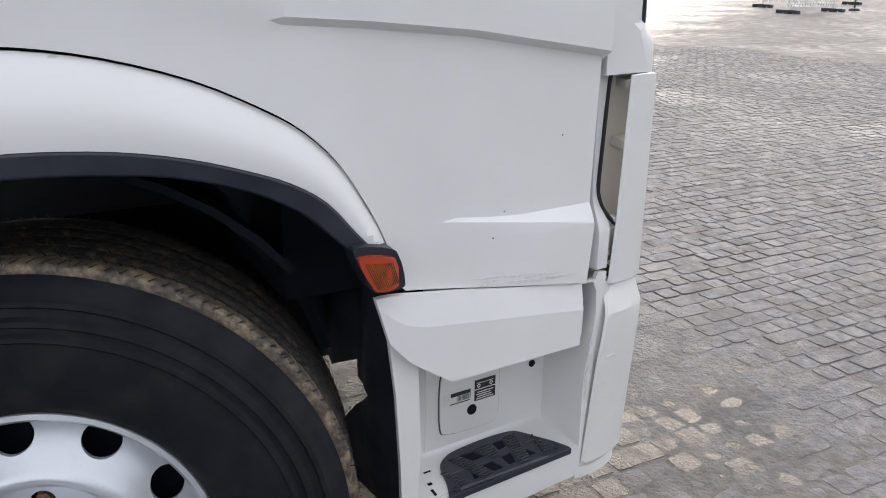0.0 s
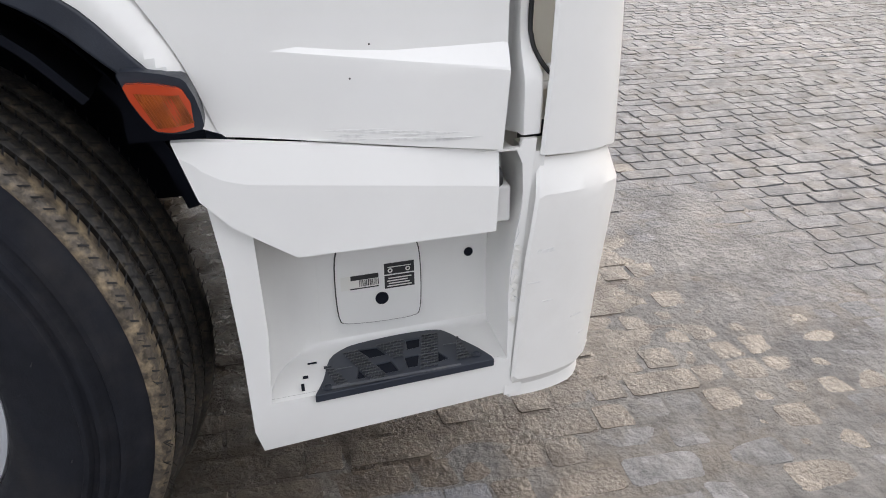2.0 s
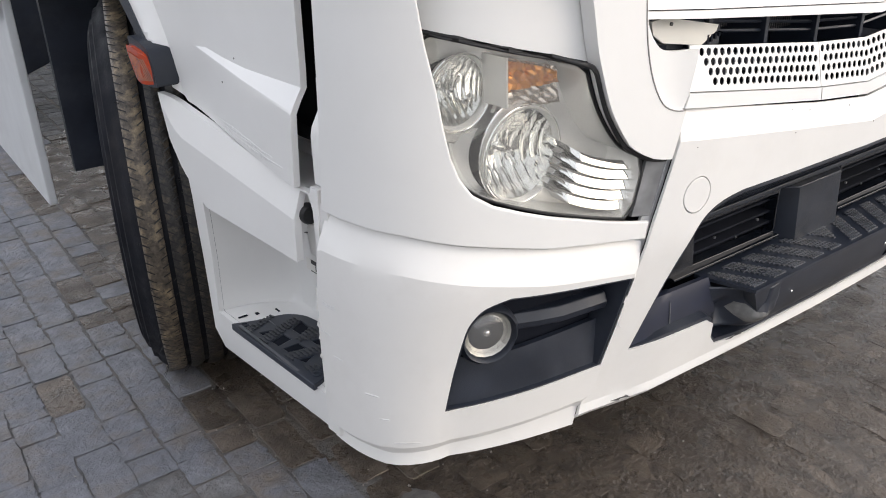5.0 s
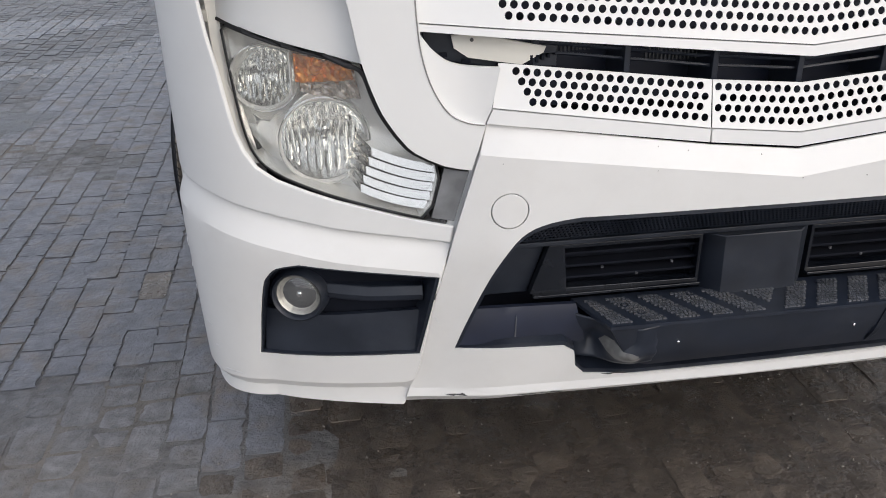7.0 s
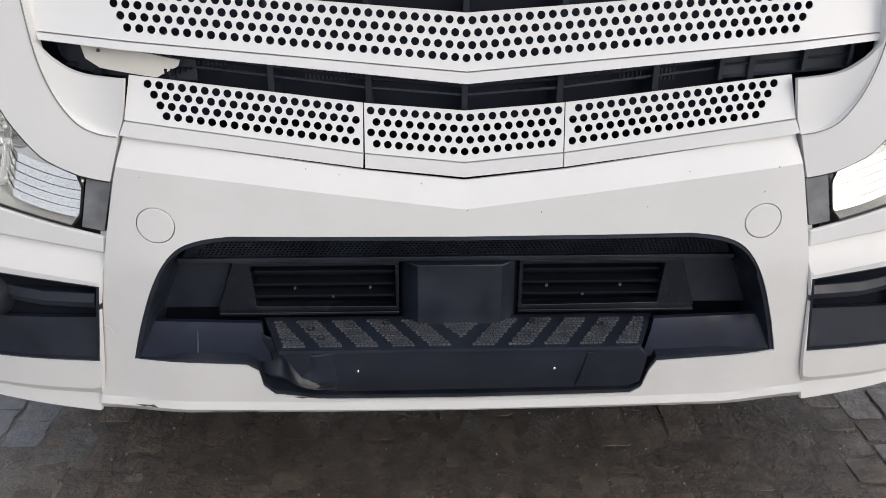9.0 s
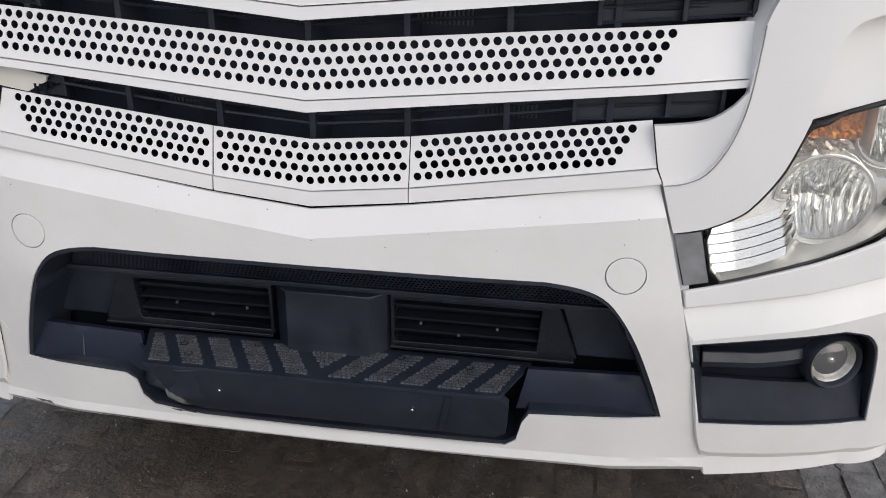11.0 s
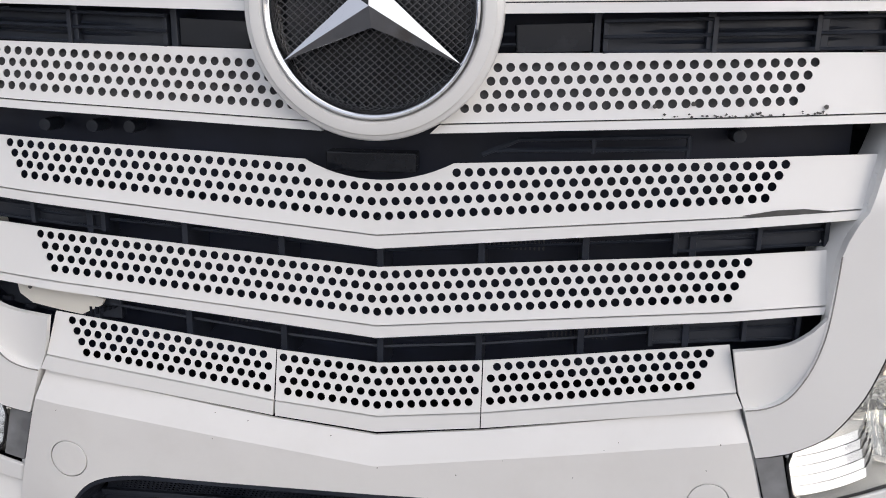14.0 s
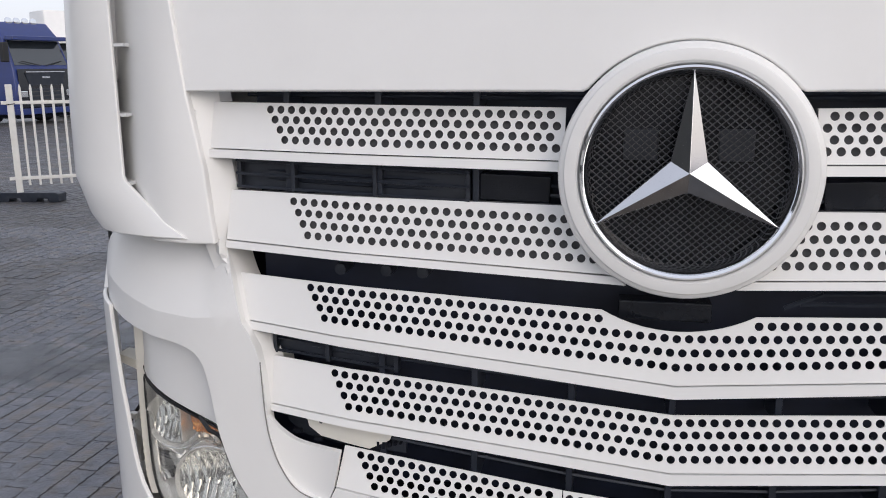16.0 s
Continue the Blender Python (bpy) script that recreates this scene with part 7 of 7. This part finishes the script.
def van(at, turn):
    ob = yard("van", "white panel van with black lower trim parked sideways", "van", at)
    ob.rotation_euler[2] = turn
    # side outline in the van's own x (forward = -x) and z
    prof = [(-0.95, 0.42), (-1.02, 0.60), (-1.00, 0.95), (-0.90, 1.08), (-0.30, 1.30), (0.05, 1.42), (0.75, 2.18), (1.00, 2.36), (1.4, 2.50), (2.4, 2.60), (4.4, 2.60), (4.55, 2.5), (4.6, 0.45)]
    rings = []
    for y, k in ((-1.0, 0.97), (-0.98, 1.0), (0.98, 1.0), (1.0, 0.97)):
        rings.append([(1.8 + (x - 1.8) * k, y - 0.10 * max(0, z - 1.3) * (1 if y > 0 else -1), 1.4 + (z - 1.4) * k) for x, z in prof])
    part("body", loft(rings), WHITE, ob, bevel=0.04, smooth=40)

    def on_side(z):
        return -1.004 + 0.10 * max(0, z - 1.3)
    part("lower_trim", sheet([(-0.97, 0.40), (4.5, 0.40), (4.5, 0.66), (0.62, 0.66), (0.50, 0.76), (0.30, 0.84), (-0.15, 0.84), (-0.38, 0.74), (-0.97, 0.74)], lambda x, z: (x, -1.012, z), (0, 0.03, 0), step=1), BLACK, ob, bevel=0.01)
    part("underbody", box((-0.75, -0.80, 0.22), (4.4, 0.80, 0.50)), DARK, ob)
    part("rocker_panel", box((0.72, -1.02, 0.40), (2.2, -1.0, 0.52)), WHITE, ob, bevel=0.01)
    part("arch_lip", loft([[(0.05 + r * math.cos(radians(a)), y, 0.40 + r * math.sin(radians(a))) for r, y in ((0.41, -1.03), (0.47, -1.03), (0.47, -0.99), (0.41, -0.99))] for a in range(0, 181, 15)]), BLACK, ob, smooth=50)
    part("windscreen", loft([[(0.05, y, 1.46) for y in (-0.88, 0.88)] + [(0.02, y, 1.47) for y in (0.88, -0.88)], [(0.72, y, 2.17) for y in (-0.80, 0.80)] + [(0.69, y, 2.18) for y in (0.80, -0.80)]]), DISTANT_GLASS, ob, "dark windscreen")
    win = [(0.22, 1.42), (1.02, 1.38), (1.28, 1.50), (1.33, 1.78), (1.30, 2.10), (0.92, 2.10), (0.60, 1.88)]
    part("door_window", sheet(win, lambda x, z: (x, on_side(z) - 0.012, z), (0, 0.015, 0), step=0.3), DISTANT_GLASS, ob, "dark side window", bevel=0.004)
    part("window_bar", rod((0.55, -1.0, 1.42), (0.66, -0.96, 1.93), 0.016), SEAL, ob)
    part("door_seam", band([(1.42, on_side(2.2) - 0.008, 2.2), (1.46, on_side(1.5) - 0.008, 1.5), (1.42, -1.016, 0.6)], 0.008), GREYWHITE, ob)
    mirror_ob = part("door_mirror", box((0.18, -1.22, 1.42), (0.32, -1.02, 1.66)), SEAL, ob, bevel=0.04)
    part("mirror_cap", box((0.14, -1.20, 1.45), (0.19, -1.05, 1.62)), WHITE, mirror_ob, bevel=0.02)
    part("door_handle", box((1.08, -1.03, 1.27), (1.34, -1.0, 1.31)), SEAL, ob, bevel=0.006)
    part("side_marker", box((0.95, -1.025, 0.68), (1.10, -1.005, 0.73)), AMBER, ob, bevel=0.004)
    for y in (-0.74, 0.74):
        part("headlamp", loft([[(-0.98, y - 0.18, 0.92), (-0.98, y + 0.18, 0.92), (-0.60, y + 0.22, 0.96), (-0.60, y - 0.25, 0.96)], [(-0.86, y - 0.15, 1.11), (-0.86, y + 0.15, 1.11), (-0.50, y + 0.2, 1.14), (-0.50, y - 0.24, 1.14)]]), REFLECT, ob,
             "silver swept headlamp", bevel=0.02)
    part("front_bumper", box((-1.10, -0.96, 0.36), (-0.90, 0.96, 0.74)), BLACK, ob, bevel=0.04)
    for x in (0.05, 3.6):
        for y in (-0.86, 0.86):
            round_wheel(ob, (x, y, 0.343), 0.343, 0.24, SATIN)
    return ob


van((10.07, 19.49, 0), math.radians(-15))


def far_truck(at, turn, paint, label, high):
    ob = yard("far_truck", label, "truck", at, group="trucks parked beyond the fence")
    ob.rotation_euler[2] = turn
    rings = [[(-1.2, -0.02, 0.32), (1.2, -0.02, 0.32), (1.25, 0.2, 0.32), (1.25, 2.2, 0.32), (-1.25, 2.2, 0.32), (-1.25, 0.2, 0.32)],
             [(-1.2, -0.06, 1.2), (1.2, -0.06, 1.2), (1.25, 0.2, 1.2), (1.25, 2.2, 1.2), (-1.25, 2.2, 1.2), (-1.25, 0.2, 1.2)],
             [(-1.15, 0.02, 1.75), (1.15, 0.02, 1.75), (1.25, 0.3, 1.75), (1.25, 2.2, 1.75), (-1.25, 2.2, 1.75), (-1.25, 0.3, 1.75)],
             [(-1.1, 0.40, 2.75), (1.1, 0.40, 2.75), (1.2, 0.65, 2.75), (1.2, 2.2, 2.75), (-1.2, 2.2, 2.75), (-1.2, 0.65, 2.75)],
             [(-1.0, 0.75, high), (1.0, 0.75, high), (1.1, 1.0, high), (1.1, 2.2, high), (-1.1, 2.2, high), (-1.1, 1.0, high)]]
    part("cab", loft(rings), paint, ob, bevel=0.04)
    part("windscreen", sheet([(-1.05, 1.85), (1.05, 1.85), (1.0, 2.62), (-1.0, 2.62)], lambda x, z: (x, 0.02 + (z - 1.75) * 0.38 - 0.02, z), (0, 0.02, 0), step=1), DISTANT_GLASS, ob, "dark windscreen", bevel=0.01)
    part("sun_visor", box((-1.1, -0.05, 2.62), (1.1, 0.3, 2.75)), paint, ob, bevel=0.02)
    part("upper_grille", sheet([(-0.80, 1.62), (0.80, 1.62), (0.68, 1.22), (-0.68, 1.22)], lambda x, z: (x, -0.085, z), (0, 0.05, 0), step=1), BLACK, ob, "black grille", bevel=0.01)
    part("lower_grille", sheet([(-0.70, 1.12), (0.70, 1.12), (0.60, 0.55), (-0.60, 0.55)], lambda x, z: (x, -0.085, z), (0, 0.06, 0), step=1), BLACK, ob, bevel=0.01)
    for i in range(4):
        part("grille_bar", box((-0.62, -0.10, 0.62 + i * 0.13), (0.62, -0.08, 0.65 + i * 0.13)), CHIP, ob)
    part("badge", box((-0.16, -0.10, 1.44), (0.16, -0.085, 1.50)), CHROME, ob, bevel=0.005)
    for s in (-1, 1):
        part("headlamp", box((s * 0.78 if s > 0 else -1.14, -0.10, 0.86), (1.14 if s > 0 else -0.78, 0.0, 1.06)), REFLECT, ob, bevel=0.02)
        part("mirror_arm", box((s * 1.28, -0.05, 1.95), (s * 1.50, 0.12, 2.55)), SEAL, ob, bevel=0.03)
        part("wiper", rod((s * 0.1, -0.03, 1.84), (s * 0.8, 0.02, 1.98), 0.014), SEAL, ob)
        for y in (1.35,):
            part("wheel", lathe([(0.25, s * 1.20), (0.5, s * 1.18), (0.5, s * 0.9), (0.25, s * 0.9)], "x", (0, y, 0.5), 28, closed=True), RUBBER, ob)
    part("step_bumper", box((-1.2, -0.09, 0.32), (1.2, 0.1, 0.50)), paint, ob, bevel=0.02)
    part("under_body", box((-1.1, 0.1, 0.0 + 0.20), (1.1, 2.1, 0.6)), DARK, ob)
    if paint is BLUE:
        part("front_mask", sheet([(-1.02, 0.52), (1.02, 0.52), (1.06, 1.20), (1.04, 1.74), (-1.04, 1.74), (-1.06, 1.20)], lambda x, z: (x, -0.078 + 0.07 * max(0, z - 1.2), z), (0, 0.04, 0), step=1), GLOSS, ob, "black front panel", bevel=0.02)
        part("mask_trim", box((-0.78, -0.10, 1.63), (0.78, -0.06, 1.66)), CHROME, ob)
        for i in range(4):
            x = -0.48 + i * 0.32
            part("roof_lamp", lathe([(0, -0.02), (0.12, 0.0), (0.13, 0.06), (0.06, 0.12), (0, 0.13)], "y", (x, 0.72, high + 0.02), 16), CHROME, ob, "round chrome roof lamp")
        part("lamp_bar", rod((-0.8, 0.80, high - 0.03), (0.8, 0.80, high - 0.03), 0.03), CHROME, ob)
    return ob


def facing(at):
    return math.atan2(at[1] + 1.4, at[0]) - math.pi / 2


for at, paint, label, high, extra in (((-14.6, 14.2, 0), WHITE, "white truck with black grille parked beyond the fence", 3.4, 0.35),
                                      ((-18.3, 23.1, 0), BLUE, "blue truck with round roof lamps parked beyond the fence", 3.2, 0.75),
                                      ((-19.2, 26.6, 0), WHITE, "white truck parked behind a blue one", 3.8, 0.30)):
    far_truck(at, facing(at) + extra, paint, label, high)


def loader(at, turn):
    ob = yard("wheel_loader", "yellow wheel loader with black cab standing behind a van", "loader", at)
    ob.rotation_euler[2] = turn
    part("engine_hood", box((-3.2, -0.9, 1.10), (-0.9, 0.9, 2.0)), YELLOW, ob, bevel=0.08)
    part("chassis", box((-3.3, -0.8, 0.55), (2.4, 0.8, 1.15)), YELLOW, ob, bevel=0.06)
    cabin = part("cabin", box((-0.8, -0.85, 1.15), (0.9, 0.85, 2.95)), GLOSS, ob, "black glazed cabin", bevel=0.05)
    for x in (-0.8, 0.85):
        for y in (-0.85, 0.8):
            part("cabin_post", box((x, y, 1.15), (x + 0.08, y + 0.08, 2.95)), SEAL, cabin)
    part("roof", box((-0.95, -1.0, 2.95), (1.1, 1.0, 3.10)), YELLOW, ob, bevel=0.05)
    part("exhaust", rod((-1.6, -0.4, 2.0), (-1.6, -0.4, 2.75), 0.07), CHIP, ob)
    part("orange_drum", lathe([(0, 0), (0.30, 0.02), (0.34, 0.3), (0.30, 0.58), (0, 0.6)], "y", (-2.1, -0.3, 2.35), 20), ORANGE, ob, "orange drum on the hood")
    part("arm", loft([[(0.6, y, z) for y, z in ((-0.5, 1.6), (-0.35, 1.6), (-0.35, 1.9), (-0.5, 1.9))], [(3.2, y, z) for y, z in ((-0.5, 0.5), (-0.35, 0.5), (-0.35, 0.8), (-0.5, 0.8))]]), YELLOW, ob)
    part("badge", box((-1.75, -0.915, 1.72), (-1.35, -0.90, 1.86)), PAPER, ob)
    for x in (-2.3, 1.5):
        for y in (-0.95, 0.95):
            round_wheel(ob, (x, y, 0.72), 0.72, 0.5, YELLOW)
    return ob


loader((14.2, 27.0, 0), math.radians(-8))
crane = yard("beacon_machine", "yellow machine with flat roof behind the parked van", "machine", (19.6, 33.5, 0))
part("body", box((-2.6, -1.2, 0), (2.6, 1.2, 2.4)), YELLOW, crane, bevel=0.06)
part("cab", box((-1.6, -1.1, 2.4), (0.4, 1.1, 3.5)), GLOSS, crane, bevel=0.05)
part("roof", box((-1.8, -1.2, 3.5), (2.8, 1.2, 3.75)), YELLOW, crane, bevel=0.05)
gate = yard("grey_cabinet", "tall grey steel cabinet with a red reflector on the yard", "cabinet", (5.73, 8.51, 0))
gate.rotation_euler[2] = math.radians(-60)
part("body", box((0, 0, 0), (1.6, 0.8, 2.6)), GREY, gate, bevel=0.012)
part("door_edge", box((0.10, -0.012, 0.25), (0.13, 0.0, 0.62)), SEAL, gate)
part("reflector", prism([(0.0, 0.02), (0.07, 0.02), (0.06, 0.22), (0.0, 0.22)], lambda x, z: (x, -0.02, z), (0, 0.016, 0)), RED, gate)
# out-of-view wall, added so the star's left facets mirror something dark
dark_wall = thing("reflection_wall", "unseen dark wall added for the star to reflect", "wall", (-15.0, -7.0, 0), kind="structure")
part("wall_sheet", loft([[(x, y, z) for x, y in [(0.04 * (i % 2), -10 + 0.25 * i) for i in range(81)] + [(-0.3, 10), (-0.3, -10)]] for z in (0, 5.2)]), DARKWALL, dark_wall, smooth=0)
# shallow standing water over the blocks beside the truck, thinning out at its edges
for cx, cy, rx, ry, turn in ((-4.0, 2.45, 1.35, 0.62, 0.35), (-2.9, 3.3, 0.7, 0.3, 0.2)):
    puddle = part("puddle", sheet(ring2d(0, 0, 1.0, 48), lambda x, y: (x, y, 0), (0, 0, -0.0006), step=0.5), WATER, ground, "shallow rain puddle on the blocks", kind="stuff")
    puddle.matrix_world = Matrix.Translation((cx, cy, 0.0046)) @ Matrix.Rotation(turn, 4, "Z") @ Matrix.Diagonal((rx, ry, 1, 1))
sack = yard("black_sack", "full black plastic sack lying on the pavers", "sack", (4.98, 0.05, 0))
bm = bmesh.new()
bmesh.ops.create_icosphere(bm, subdivisions=4, radius=1)
for v in bm.verts:
    n = v.co.copy()
    d = 1 + 0.18 * noise.noise(n * 2.2) + 0.08 * noise.noise(n * 6)
    v.co = Vector((n.x * 0.62 * d, n.y * 0.42 * d, max(-0.36, n.z * 0.40 * d) + 0.36))
part("film", bm, BAG, sack, smooth=60)
